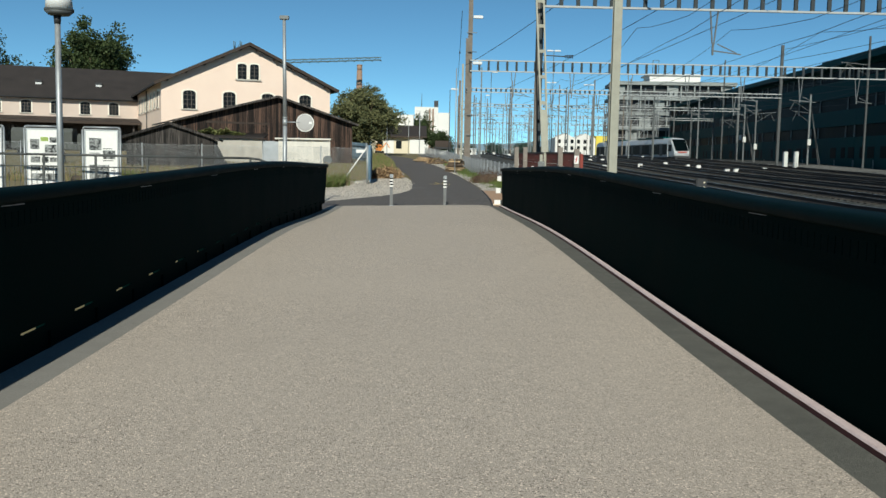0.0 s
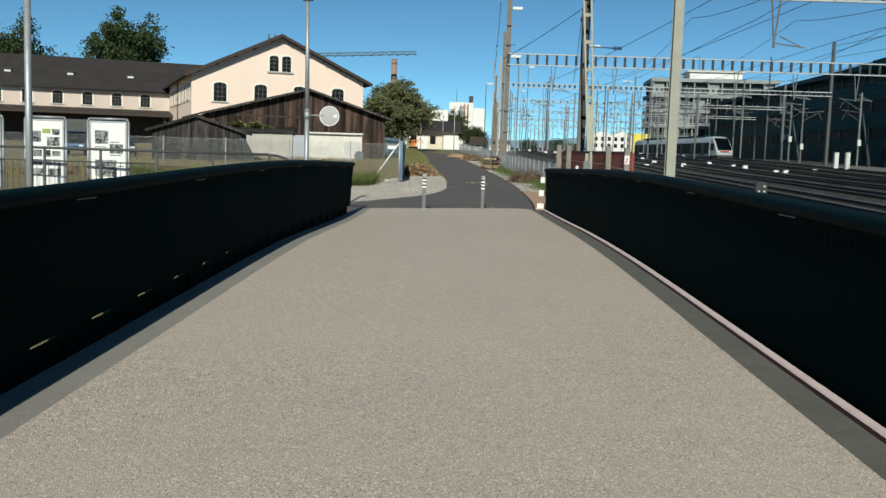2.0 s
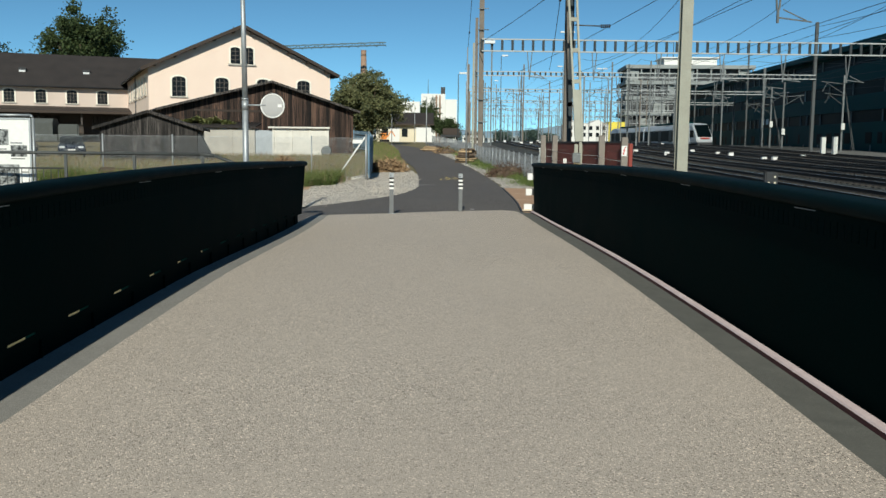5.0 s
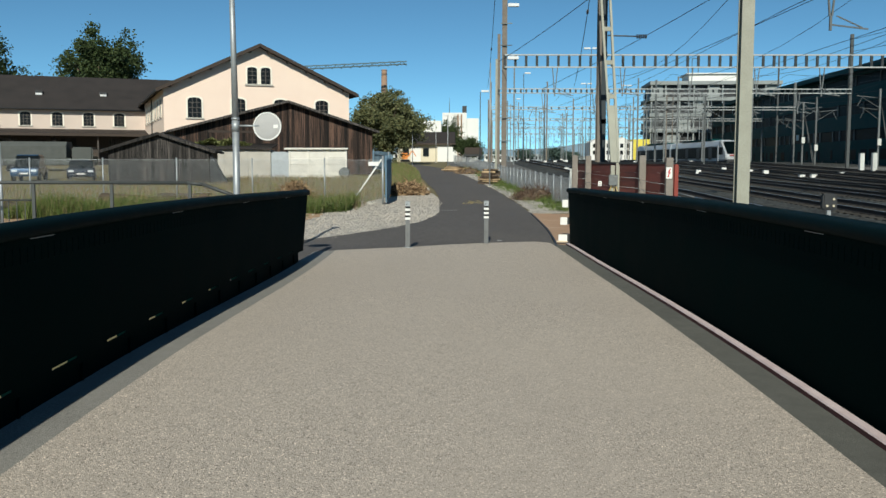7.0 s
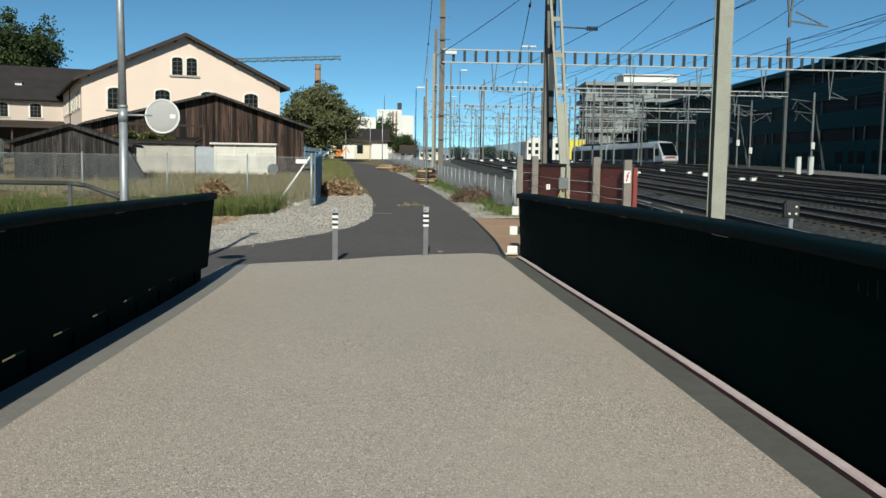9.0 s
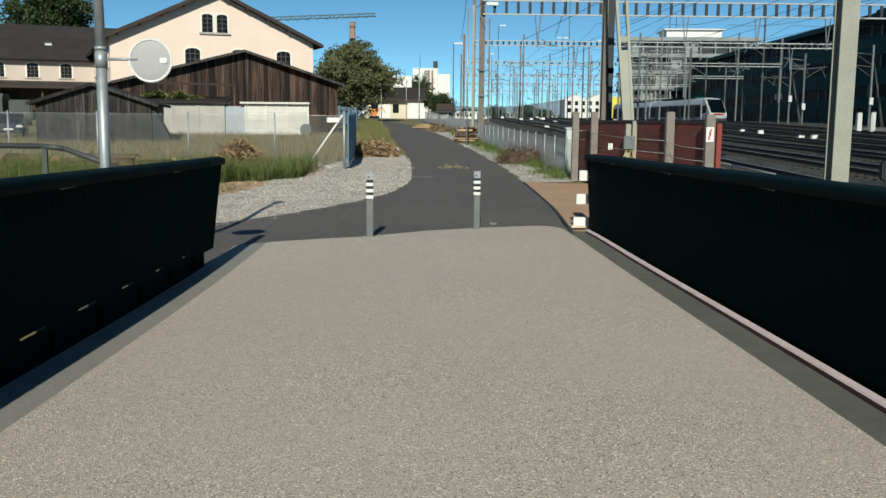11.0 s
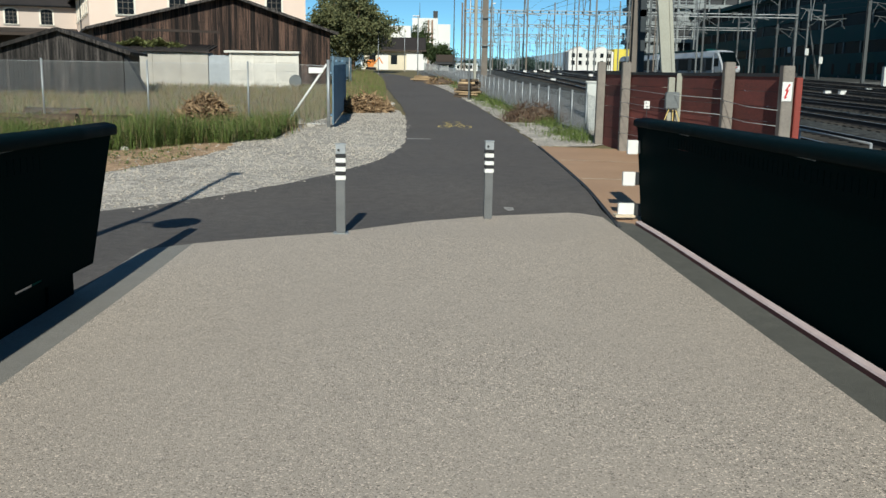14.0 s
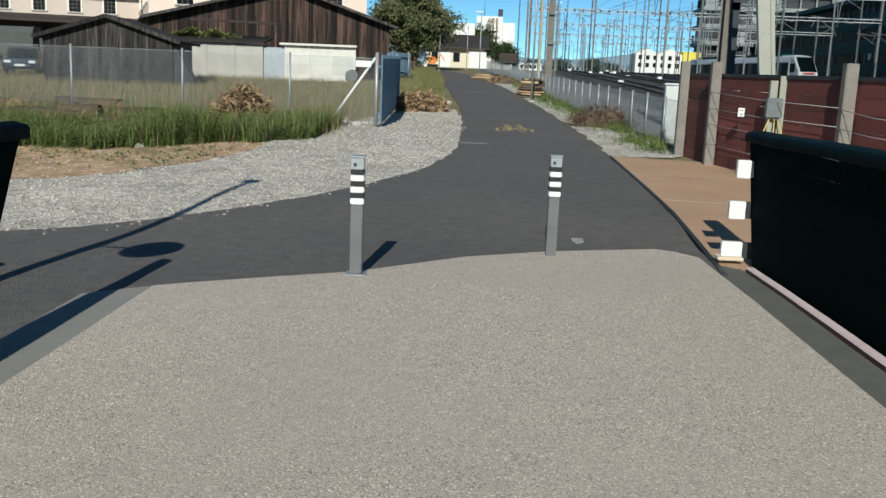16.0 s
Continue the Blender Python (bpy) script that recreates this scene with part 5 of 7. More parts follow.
def gabled_house():
    h = empty("gabled_house", "cream rendered house with a dark gable roof and arched windows", "house", (-27.4, 69.0, 0.75), 22.0)
    W, D, E, A = 18.2, 40.0, 8.12, 12.35       # width, depth, eaves and apex over the base
    bm = bmesh.new()
    prism(bm, [(0, 0), (W, 0), (W, E), (W / 2, A), (0, E)], 0, D)
    part("wall", bm, "cream", h)
    # roof: two slopes with overhang
    s = (A - E) / (W / 2)
    for side in (-1, 1):
        bm = bmesh.new()
        e = W / 2 + 0.75
        x0, x1 = W / 2, W / 2 + side * e
        z0, z1 = A + 0.06, A + 0.06 - s * e
        prism(bm, [(x0, z0), (x1, z1), (x1, z1 + 0.24), (x0, z0 + 0.24)], -0.85, D + 0.5)
        part("roof", bm, "tiles", h, "dark tiled roof slope")
        bm = bmesh.new()
        beam(bm, (x0, -0.88, z0 + 0.06), (x1, -0.88, z1 + 0.06), 0.07, 0.30)
        part("bargeboard", bm, "fascia", h, "brown bargeboard")
        k = 0.9
        while k < e:
            bm = bmesh.new()
            x, z = W / 2 + side * k, A + 0.04 - s * k
            box(bm, (x - 0.09, -0.8, z - 0.2), (x + 0.09, -0.002, z - 0.02))
            part("rafter_end", bm, "fascia", h)
            k += 1.9
        bm = bmesh.new()
        xe = x1 - side * 0.02
        rod(bm, (xe, -0.85, z1 + 0.02), (xe, D, z1 + 0.02), 0.09, n=8)
        part("gutter", bm, "darkmetal", h)
    for u in (2.87, 7.05, 11.2, 15.35):
        arched_window(h, u, 0.0, 1.30, 5.42, 7.35)
    for u in (8.42, 9.74):
        arched_window(h, u, 0.0, 0.95, 8.80, 10.42, cols=2, rows=4)
    bm = box(bmesh.new(), (7.7, -0.17, 8.62), (10.45, 0.0, 8.78))
    part("sill", bm, "concrete", h)
    for k in range(7):
        arched_window(h, 3.0 + k * 3.4, 0.0, 1.2, 5.6, 7.3, turn=-90.0)
    bm = bmesh.new()
    rod(bm, (-0.06, 14.5, 0), (-0.06, 14.5, 8.0), 0.06, n=8)
    part("downpipe", bm, "darkmetal", h)
    return h


gabled_house()


def long_wing():
    """The low wing: its facade runs to the left from its corner."""
    h = empty("long_wing", "long cream warehouse wing with a dark tiled roof and loading canopy", "building", (-37.4, 93.7, 0.9), 22.0)
    L, D, E, A = 44.0, 13.0, 7.5, 11.35
    bm = bmesh.new()
    prism(bm, [(0, 0), (D, 0), (D, E), (D / 2, A - 0.1), (0, E)], -L, 6.0, "x")
    part("wall", bm, "beige", h)
    s = (A - E) / (D / 2)
    for side in (-1, 1):
        bm = bmesh.new()
        e = D / 2 + 0.7
        y0, y1, z0, z1 = D / 2, D / 2 + side * e, A, A - s * e
        prism(bm, [(y0, z0), (y1, z1), (y1, z1 + 0.2), (y0, z0 + 0.2)], -L - 0.5, 8.0, "x")
        part("roof", bm, "tiles", h, "dark tiled roof slope")
    bm = bmesh.new()
    rod(bm, (-L, -0.75, E - 0.35), (0, -0.75, E - 0.35), 0.1, n=8)
    part("gutter", bm, "darkmetal", h)
    for k in range(11):
        arched_window(h, -2.92 - 3.45 * k, 0.0, 1.15, 5.28, 6.84, cols=3, rows=4)
    for k in range(6):
        x, y = -4.6 - 7.2 * k, 2.6
        z = E + s * (y + 0.0) + 0.35
        bm = slab((x - 0.42, y - 0.5, z - 0.45), (x + 0.42, y + 0.4, z + 0.10))
        sk = part("skylight", bm, "darkmetal", h)
        bm = bmesh.new()
        bm.faces.new([bm.verts.new(p) for p in ((x - 0.36, y - 0.507, z - 0.42), (x + 0.36, y - 0.507, z - 0.42), (x + 0.36, y - 0.505, z - 0.2), (x - 0.36, y - 0.505, z - 0.2))])
        part("pane", bm, "lamp", sk)
    bm = bmesh.new()
    prism(bm, [(-5.6, 3.95), (0.0, 4.65), (0.0, 4.9), (-5.6, 4.25)], -L, 1.0, "x")
    part("canopy", bm, "fascia", h, "dark loading canopy")
    for k in range(10):
        part("canopy_post", slab((-1.0 - 4.6 * k, -4.9, 0), (-0.8 - 4.6 * k, -4.7, 4.2)), "greyplank", h)
    # dark sheet stands in for the deep shade under the canopy
    part("lower_wall", slab((-L, -0.04, 0), (0.5, -0.003, 4.72)), "fascia", h, "dark sheet painted as the shade under the canopy")
    for k in range(7):
        d = part("door", slab((-4.2 - 6.4 * k, -0.08, 1.0), (-1.4 - 6.4 * k, -0.042, 3.8)), "greyplank", h, "dark loading door")
    part("loading_dock", slab((-L, -4.4, 0), (1.0, -0.09, 1.0)), "greyplank", h)


long_wing()


def plank_wall(parent, outline_top, u0, u1, y, z0, material, w=0.2, seed=0):
    """Upright boards between u0 and u1, each cut to the roof line."""
    rnd = random.Random(seed)
    u = u0
    while u < u1 - 0.02:
        v = min(u + w * rnd.uniform(0.8, 1.2), u1)
        t = 0.022 + rnd.uniform(-0.006, 0.006)
        bm = bmesh.new()
        prism(bm, [(u, z0 + rnd.uniform(0, 0.06)), (v - 0.012, z0 + rnd.uniform(0, 0.06)), (v - 0.012, outline_top(v - 0.012)), (u, outline_top(u))], y - t, y)
        part("plank", bm, material, parent)
        u = v


def timber_shed(name, label, x, y, turn, a, b, eave_l, eave_r, apex, depth, material, base_z, over=0.5, w=0.2, seed=1):
    """A gabled timber shed; its apex stands over the local origin."""
    s = empty(name, label, "shed", (x, y, base_z), turn)
    top = lambda u: apex - (apex - eave_l) * (-u / a) if u < 0 else apex - (apex - eave_r) * (u / b)
    bm = bmesh.new()
    prism(bm, [(-a + 0.3, 0), (b - 0.3, 0), (b - 0.3, top(b - 0.3) - 0.1), (0, apex - 0.1), (-a + 0.3, top(-a + 0.3) - 0.1)], 0.0, depth)
    part("body", bm, "fascia", s)
    plank_wall(s, lambda u: top(u) - 0.06, -a + 0.3, b - 0.3, 0.0, 0.0, material, w, seed)
    for u0, u1 in ((-a - 0.1, 0.0), (0.0, b + 0.1)):
        bm = bmesh.new()
        prism(bm, [(u0, top(u0) - 0.04), (u1, top(u1) - 0.04), (u1, top(u1) + 0.10), (u0, top(u0) + 0.10)], -over, depth + 0.4)
        part("roof", bm, "greyplank" if material == "greyplank" else "tiles", s)
        bm = bmesh.new()
        beam(bm, (u0, -over - 0.02, top(u0) + 0.02), (u1, -over - 0.02, top(u1) + 0.02), 0.035, 0.18)
        part("bargeboard", bm, "greyplank", s, "weathered bargeboard")
    return s


big = timber_shed("timber_shed", "large shed of dark tarred upright boards under a low gable", -13.3, 55.5, 22.0, 9.1, 7.5, 3.62, 3.75, 6.05, 15.0, "plank", 0.65, 0.7, 0.21, 5)
part("cross_beam", slab((-6.2, -0.06, 3.55), (-0.6, -0.024, 3.72)), "fascia", big)
small = timber_shed("small_shed", "small shed of grey weathered boards with a gable roof", -17.7, 36.6, 10.0, 3.25, 3.25, 2.10, 2.08, 3.15, 7.0, "greyplank", 0.42, 0.35, 0.17, 7)


bm = bmesh.new()
prism(bm, [(2.98, 0.0), (4.05, 0.0), (2.98, 2.05)], 0.15, 1.6)
part("tarpaulin", bm, "ink", small, "dark tarpaulin leaning on the shed")


def store_row():
    """Low concrete store with a mossy roof, a sheet door and a whitewashed slab wall."""
    s = empty("concrete_store", "low concrete store with a mossy roof beside the shed", "outbuilding", (0, 0, 0.6))
    part("wall", slab((-19.2, 51.0, -0.05), (-13.75, 52.6, 2.22)), "concrete", s)
    for x in (-17.4, -15.6):
        part("pilaster", slab((x - 0.12, 50.95, -0.05), (x + 0.12, 50.998, 2.2)), "concrete", s)
    bm = bmesh.new()
    prism(bm, [(50.7, 2.25), (53.2, 2.62), (53.2, 2.72), (50.7, 2.36)], -19.4, -13.6, "x")
    part("roof", bm, "tiles", s, "dark corrugated roof")
    k = -19.3
    while k < -13.7:
        bm = bmesh.new()
        rod(bm, (k, 50.65, 2.37), (k, 53.2, 2.74), 0.055, n=6)
        part("roof_rib", bm, "tiles", s)
        k += 0.26
    rnd = random.Random(8)
    bm = bmesh.new()
    for i in range(5200):
        x, y = rnd.uniform(-20.3, -15.4), rnd.uniform(51.6, 53.4)
        z = 2.45 + 0.55 * math.sin(math.pi * min(max((x + 20.4) / 5.0, 0), 1)) * (0.5 + noise.noise((x, y, 0))) + rnd.uniform(-0.1, 0.12)
        a = rnd.uniform(0, 6.28)
        d = Vector((math.cos(a), math.sin(a), rnd.uniform(-0.4, 0.8))) * rnd.uniform(0.12, 0.3)
        p = Vector((x, y, z))
        e = d.cross(Vector((0, 0, 1))) * 0.4
        bm.faces.new([bm.verts.new(p - e), bm.verts.new(p + e), bm.verts.new(p + d)])
    part("moss", bm, "moss", s, "green moss and weeds on the roof")
    part("back_roof", slab((-20.4, 51.7, 2.2), (-15.4, 53.5, 2.52)), "greyplank", s)
    part("door", slab((-13.72, 51.1, -0.03), (-12.36, 51.16, 2.08), 0.01), "bluegrey", s, "blue-grey sheet door")
    w = empty("slab_wall", "whitewashed wall of concrete slabs with a pale coping", "wall", (-12.3, 51.0, 0.62))
    for i in range(3):
        x0 = i * 1.43
        part("post", slab((x0 - 0.07, -0.06, -0.05), (x0 + 0.07, 0.10, 2.22)), "whitewall", w)
        for j in range(4):
            part("slab", slab((x0 + 0.072, -0.02 + 0.006 * (j % 2), j * 0.55), (x0 + 1.358, 0.06, j * 0.55 + 0.542), 0.008), "whitewall", w)
    part("post", slab((4.22, -0.06, -0.05), (4.36, 0.10, 2.22)), "whitewall", w)
    part("coping", slab((-0.35, -0.3, 2.225), (4.45, 0.5, 2.36), 0.015), "whitewall", w)
    d = empty("round_bin", "round grey metal lid leaning on the wall", "bin lid", (-8.1, 50.6, 0.62))
    bm = bmesh.new()
    rod(bm, (0, 0.02, 0.5), (0, -0.06, 0.52), 0.42, 0.38, 24)
    part("lid", bm, "steel", d)
    bm = bmesh.new()
    rod(bm, (0, 0.02, -0.05), (0, 0.0, 0.5), 0.03, n=6)
    part("stand", bm, "steel", d)


store_row()


# ---- vehicles ----
def car(x, y, turn, paint, label, h=1.5):
    c = empty("parked_car", label, "car", (x, y, ground_z(y) - 0.02), turn, group="cars parked by the warehouse")
    body = bmesh.new()
    prism(body, [(-2.1, 0.35), (2.1, 0.35), (2.15, 0.62), (2.05, 0.86), (1.1, 0.95), (-1.6, 0.98), (-2.1, 0.9)], -0.86, 0.86, "y")
    bmesh.ops.bevel(body, geom=body.edges[:], offset=0.06, segments=2, affect="EDGES")
    part("body", body, paint, c)
    cab = bmesh.new()
    prism(cab, [(-1.75, 0.95), (1.05, 0.95), (0.45, h - 0.04), (-1.3, h - 0.04)], -0.76, 0.76, "y")
    bmesh.ops.bevel(cab, geom=cab.edges[:], offset=0.05, segments=2, affect="EDGES")
    part("window_band", cab, "glass", c)
    part("roof", slab((-1.36, -0.70, h - 0.05), (0.48, 0.70, h + 0.02), 0.03), paint, c)
    for sx in (-1.3, 1.3):
        for sy in (-0.8, 0.8):
            bm = bmesh.new()
            rod(bm, (sx, sy - 0.1, 0.32), (sx, sy + 0.1, 0.32), 0.32, n=18)
            wheel = part("wheel", bm, "tyre", c)
            bm = bmesh.new()
            k = math.copysign(0.105, sy)
            rod(bm, (sx, sy, 0.32), (sx, sy + k, 0.32), 0.19, n=14)
            part("rim", bm, "steel", wheel)
    for sy in (-0.6, 0.6):
        part("headlight", slab((2.06, sy - 0.17, 0.66), (2.15, sy + 0.17, 0.80), 0.02), "lamp", c)
    part("grille", slab((2.10, -0.4, 0.45), (2.17, 0.4, 0.60), 0.01), "ink", c)
    part("number_plate", slab((2.165, -0.25, 0.50), (2.18, 0.25, 0.60)), "white", c)


car(-25.2, 43.5, -70, "cardark", "dark blue car parked behind the chain-link fence", 1.45)
car(-29.0, 44.0, -75, "carblue", "blue van-like car parked behind the chain-link fence", 1.8)


def army_truck():
    t = empty("covered_truck", "grey truck with a canvas cover parked by the warehouse", "truck", (-38.0, 66.0, 0.75), 8)
    part("bed", slab((-3.2, -1.15, 0.9), (3.0, 1.15, 1.5), 0.03), "canvas", t)
    bm = bmesh.new()
    prism(bm, [(-1.15, 1.5), (1.15, 1.5), (1.15, 2.6), (0.8, 3.0), (-0.8, 3.0), (-1.15, 2.6)], -3.2, 2.6, "x")
    part("canvas_cover", bm, "canvas", t)
    part("cab", slab((3.05, -1.1, 0.8), (4.9, 1.1, 2.5), 0.12), "canvas", t)
    part("windscreen", slab((4.86, -0.95, 1.65), (4.915, 0.95, 2.3)), "glass", t)
    for sx in (-2.2, -1.0, 3.8):
        for sy in (-1.0, 1.0):
            bm = bmesh.new()
            rod(bm, (sx, sy - 0.15, 0.5), (sx, sy + 0.15, 0.5), 0.5, n=18)
            part("wheel", bm, "tyre", t)


army_truck()


# ---- trees ----
def tree(name, label, x, y, h, spread, trunk_h, seed, leaf="leaf", clumps=170, per=46, size=0.32):
    t = empty(name, label, "tree", (x, y, ground_z(y) - 0.05))
    rnd = random.Random(seed)
    bm = bmesh.new()
    rod(bm, (0, 0, 0), (0.1, 0, trunk_h), 0.028 * h, 0.02 * h, 10)
    tips = []
    for i in range(9):
        a = i * 2.4 + rnd.uniform(-0.4, 0.4)
        r, z = spread * rnd.uniform(0.35, 0.7), trunk_h + (h - trunk_h) * rnd.uniform(0.25, 0.8)
        p0 = Vector((0.1, 0, trunk_h * rnd.uniform(0.75, 1.0)))
        p1 = Vector((r * 0.5 * math.cos(a), r * 0.5 * math.sin(a), (z + p0.z) / 2 + 0.3))
        p2 = Vector((r * math.cos(a), r * math.sin(a), z))
        rod(bm, p0, p1, 0.013 * h, 0.009 * h, 7)
        rod(bm, p1, p2, 0.009 * h, 0.003 * h, 6)
        tips.append(p2)
    part("trunk", bm, "bark", t)
    verts, faces = [], []
    cz, rz = (h + trunk_h * 0.72) / 2, (h - trunk_h * 0.72) / 2
    for i in range(clumps):
        while True:
            d = Vector((rnd.uniform(-1, 1), rnd.uniform(-1, 1), rnd.uniform(-1, 1)))
            if 0.15 < d.length < 1:
                break
        d *= 0.55 + 0.45 * rnd.random() if rnd.random() < 0.75 else 1.08
        k = 0.82 + 0.5 * noise.noise(d.normalized() * 1.7 + Vector((seed, 3, 1)))
        c = Vector((d.x * spread * k, d.y * spread * k, cz + d.z * rz * k))
        cr = size * rnd.uniform(1.3, 3.0)
        for j in range(per):
            o = Vector((rnd.gauss(0, 0.5), rnd.gauss(0, 0.5), rnd.gauss(0, 0.38))) * cr
            p = c + o
            a = Vector((rnd.uniform(-1, 1), rnd.uniform(-1, 1), rnd.uniform(-0.7, 0.7))).normalized() * size * rnd.uniform(0.5, 1.0)
            b = a.cross(Vector((rnd.uniform(-1, 1), rnd.uniform(-1, 1), rnd.uniform(-1, 1)))).normalized() * size * 0.32
            n = len(verts)
            verts += [tuple(p - a * 0.5), tuple(p + b), tuple(p + a * 0.6), tuple(p - b)]
            faces.append((n, n + 1, n + 2, n + 3))
    me = bpy.data.meshes.new("crown")
    me.from_pydata(verts, [], faces)
    me.materials.append(M[leaf])
    o = new("crown", me)
    o.parent = t


tree("deciduous_tree", "broad green tree beside the dark shed", -7.7, 90.0, 8.7, 5.3, 1.1, 5, "leaf", 620, 80, 0.30)
tree("deciduous_tree", "large dark green tree behind the warehouse roof", -52.5, 121.0, 21.5, 7.8, 6.0, 8, "leafdark", 420, 70, 0.5)
tree("deciduous_tree", "dark green treetop behind the warehouse roof", -72.8, 126.0, 20.6, 7.2, 5.0, 9, "leafdark", 300, 50, 0.48)
tree("bush", "round green bush beside the white house", 2.6, 141.0, 4.7, 2.9, 0.6, 12, "leafdark", 190, 60, 0.28)
tree("bush", "dark green bush near the end of the path", -1.6, 205.0, 10.6, 4.2, 2.0, 13, "leafdark", 190, 60, 0.42)


# ---- far end of the path ----
def far_houses():
    h = empty("white_house", "low white house with a dark hipped roof", "house", (-4.6, 140.0, 2.0))
    part("wall", slab((-4.6, 0, 0), (4.4, 8, 3.3)), "farcream", h)
    bm = bmesh.new()
    prism(bm, [(-0.9, 3.25), (9.0, 3.25), (4.0, 5.3)], -5.4, 5.0, "x")
    part("roof", bm, "tiles", h, "dark roof")
    part("roof_edge", slab((-5.5, -1.05, 3.0), (5.1, -0.9, 3.25)), "fascia", h)
    for x in (-3.4, 0.0, 2.6):
        part("window", slab((x - 0.5, -0.04, 1.0), (x + 0.5, -0.002, 2.4)), "glass", h)
    part("gate", slab((-2.6, -0.05, 0), (-0.9, -0.003, 2.6)), "offwhite", h)
    part("annex", slab((2.0, -2.0, 0), (4.6, -0.05, 2.6)), "offwhite", h)
    b = empty("flat_building", "pale flat-roofed building beyond the white house", "building", (-8.5, 190.0, 2.0))
    part("wall", slab((-4, 0, 0), (7.5, 12, 6.2)), "farcream", b)
    part("upper_floor", slab((-2.5, 1, 6.2), (5.8, 11, 9.4)), "offwhite", b)
    part("roof", slab((-4.3, -0.3, 6.2), (7.8, 0.95, 6.5)), "joint", b, "tan roof edge")
    for i in range(6):
        part("window", slab((-3.4 + i * 1.8, -0.04, 4.4), (-2.4 + i * 1.8, -0.003, 5.4)), "glass", b)
    s = empty("white_silo_building", "tall white silo building with narrow bays", "silo", (1.0, 262.0, 1.9))
    part("tower", slab((-4.3, 0, 0), (3.0, 10, 15.1)), "offwhite", s)
    part("wing", slab((3.05, 1, 0), (6.6, 10, 13.5)), "offwhite", s)
    part("stair_head", slab((1.7, 3, 15.1), (3.0, 6, 17.3)), "darkmetal", s)
    for x in (0.1, 1.15):
        part("shaft", slab((x, -0.35, 0), (x + 0.5, -0.02, 14.6)), "brick", s, "reddish shaft")
    bm = bmesh.new()
    rod(bm, (-2.2, 4, 15.1), (-2.2, 4, 19.6), 0.12, 0.05, 6)
    part("aerial", bm, "steel", s)
    c = empty("brick_chimney", "slender brick chimney behind the trees", "chimney", (-15.4, 190.0, 1.9))
    bm = bmesh.new()
    rod(bm, (0, 0, 0), (0, 0, 19.4), 1.15, 0.62, 16)
    part("shaft", bm, "brick", c)
    bm = bmesh.new()
    rod(bm, (0, 0, 19.4), (0, 0, 20.5), 0.62, 0.60, 16)
    rod(bm, (0, 0, 20.5), (0, 0, 20.7), 0.64, 0.64, 16)
    part("crown", bm, "brick", c)
    k = empty("tower_crane", "blue-grey tower crane with a long lattice jib", "crane", (-42.0, 182.0, 1.9))
    bm = bmesh.new()
    for a in (-0.7, 0.7):
        for e in (-0.7, 0.7):
            beam(bm, (a, e, 0), (a, e, 24.5), 0.16, 0.16)
    for i in range(12):
        z = i * 2.0
        beam(bm, (-0.7, -0.7, z), (0.7, -0.7, z + 2), 0.1, 0.1)
        beam(bm, (-0.7, 0.7, z + 2), (-0.7, -0.7, z), 0.1, 0.1)
    part("mast", bm, "crane", k)
    bm = bmesh.new()
    for i in range(20):
        x0, x1, up = -8 + i * 2.0, -6 + i * 2.0, 0.095 * i - 3.3
        for y in (-0.5, 0.5):
            beam(bm, (x0, y, 22.5 + up), (x1, y, 22.55 + up), 0.15, 0.15)
            beam(bm, (x0, y, 22.3 + up), (x0 + 1, 0, 23.1 + up), 0.08, 0.08)
            beam(bm, (x0 + 1, 0, 23.1 + up), (x1, y, 22.3 + up), 0.08, 0.08)
        beam(bm, (x0, 0, 23.1 + up), (x1, 0, 23.1 + up), 0.24, 0.24)
    part("jib", bm, "crane", k)
    d = empty("orange_digger", "small orange digger beside the path", "digger", (-7.0, 118.0, 2.03))
    d.scale = (0.6, 0.6, 0.6)
    part("tracks", slab((-1.2, -0.8, 0), (1.2, 0.8, 0.6), 0.1), "tyre", d)
    part("cab", slab((-0.9, -0.7, 0.65), (0.6, 0.7, 2.2), 0.08), "orange", d)
    bm = bmesh.new()
    beam(bm, (0.6, 0, 1.2), (1.8, 0, 2.8), 0.25, 0.25)
    beam(bm, (1.8, 0, 2.8), (2.6, 0, 1.4), 0.2, 0.2)
    part("boom", bm, "orange", d)


far_houses()


def path_pole(x, y, h, head, label):
    p = empty("path_lamp", label, "lamp post", (x, y, ground_z(y) - 0.03), group="poles along the path")
    bm = bmesh.new()
    rod(bm, (0, 0, 0), (0, 0, h), 0.045, 0.035, 10)
    part("pole", bm, "zinc", p)
    part("base", slab((-0.12, -0.12, 0), (0.12, 0.12, 0.08), 0.01), "concrete", p)
    if head:
        part("lamp_head", slab((-0.45, -0.12, h), (0.12, 0.12, h + 0.09), 0.02), "lamp", p)


path_pole(2.35, 36.5, 7.4, False, "slim pale metal pole at the path's edge")
path_pole(-0.4, 69.0, 5.2, True, "slim lamp post at the path's edge")
path_pole(-4.6, 88.0, 5.0, True, "slim lamp post at the path's edge")
path_pole(-2.2, 104.0, 5.0, True, "slim lamp post at the path's edge")


# ---- railway ----
SLOPE = 0.055      # the tracks run a little to the right at first
BENDS = ((20.0, SLOPE), (80.0, -0.04), (150.0, 0.11))      # and weave left, then right: the slope at these places


def track_x(x0, y):
    x, ya, sa = x0 + SLOPE * min(y, BENDS[0][0]), *BENDS[0]
    for yb, sb in BENDS[1:]:
        if y > ya:
            t = min(y, yb) - ya
            x += sa * t + (sb - sa) / (yb - ya) * t * t / 2
        ya, sa = yb, sb
    return x + sa * max(y - ya, 0.0)


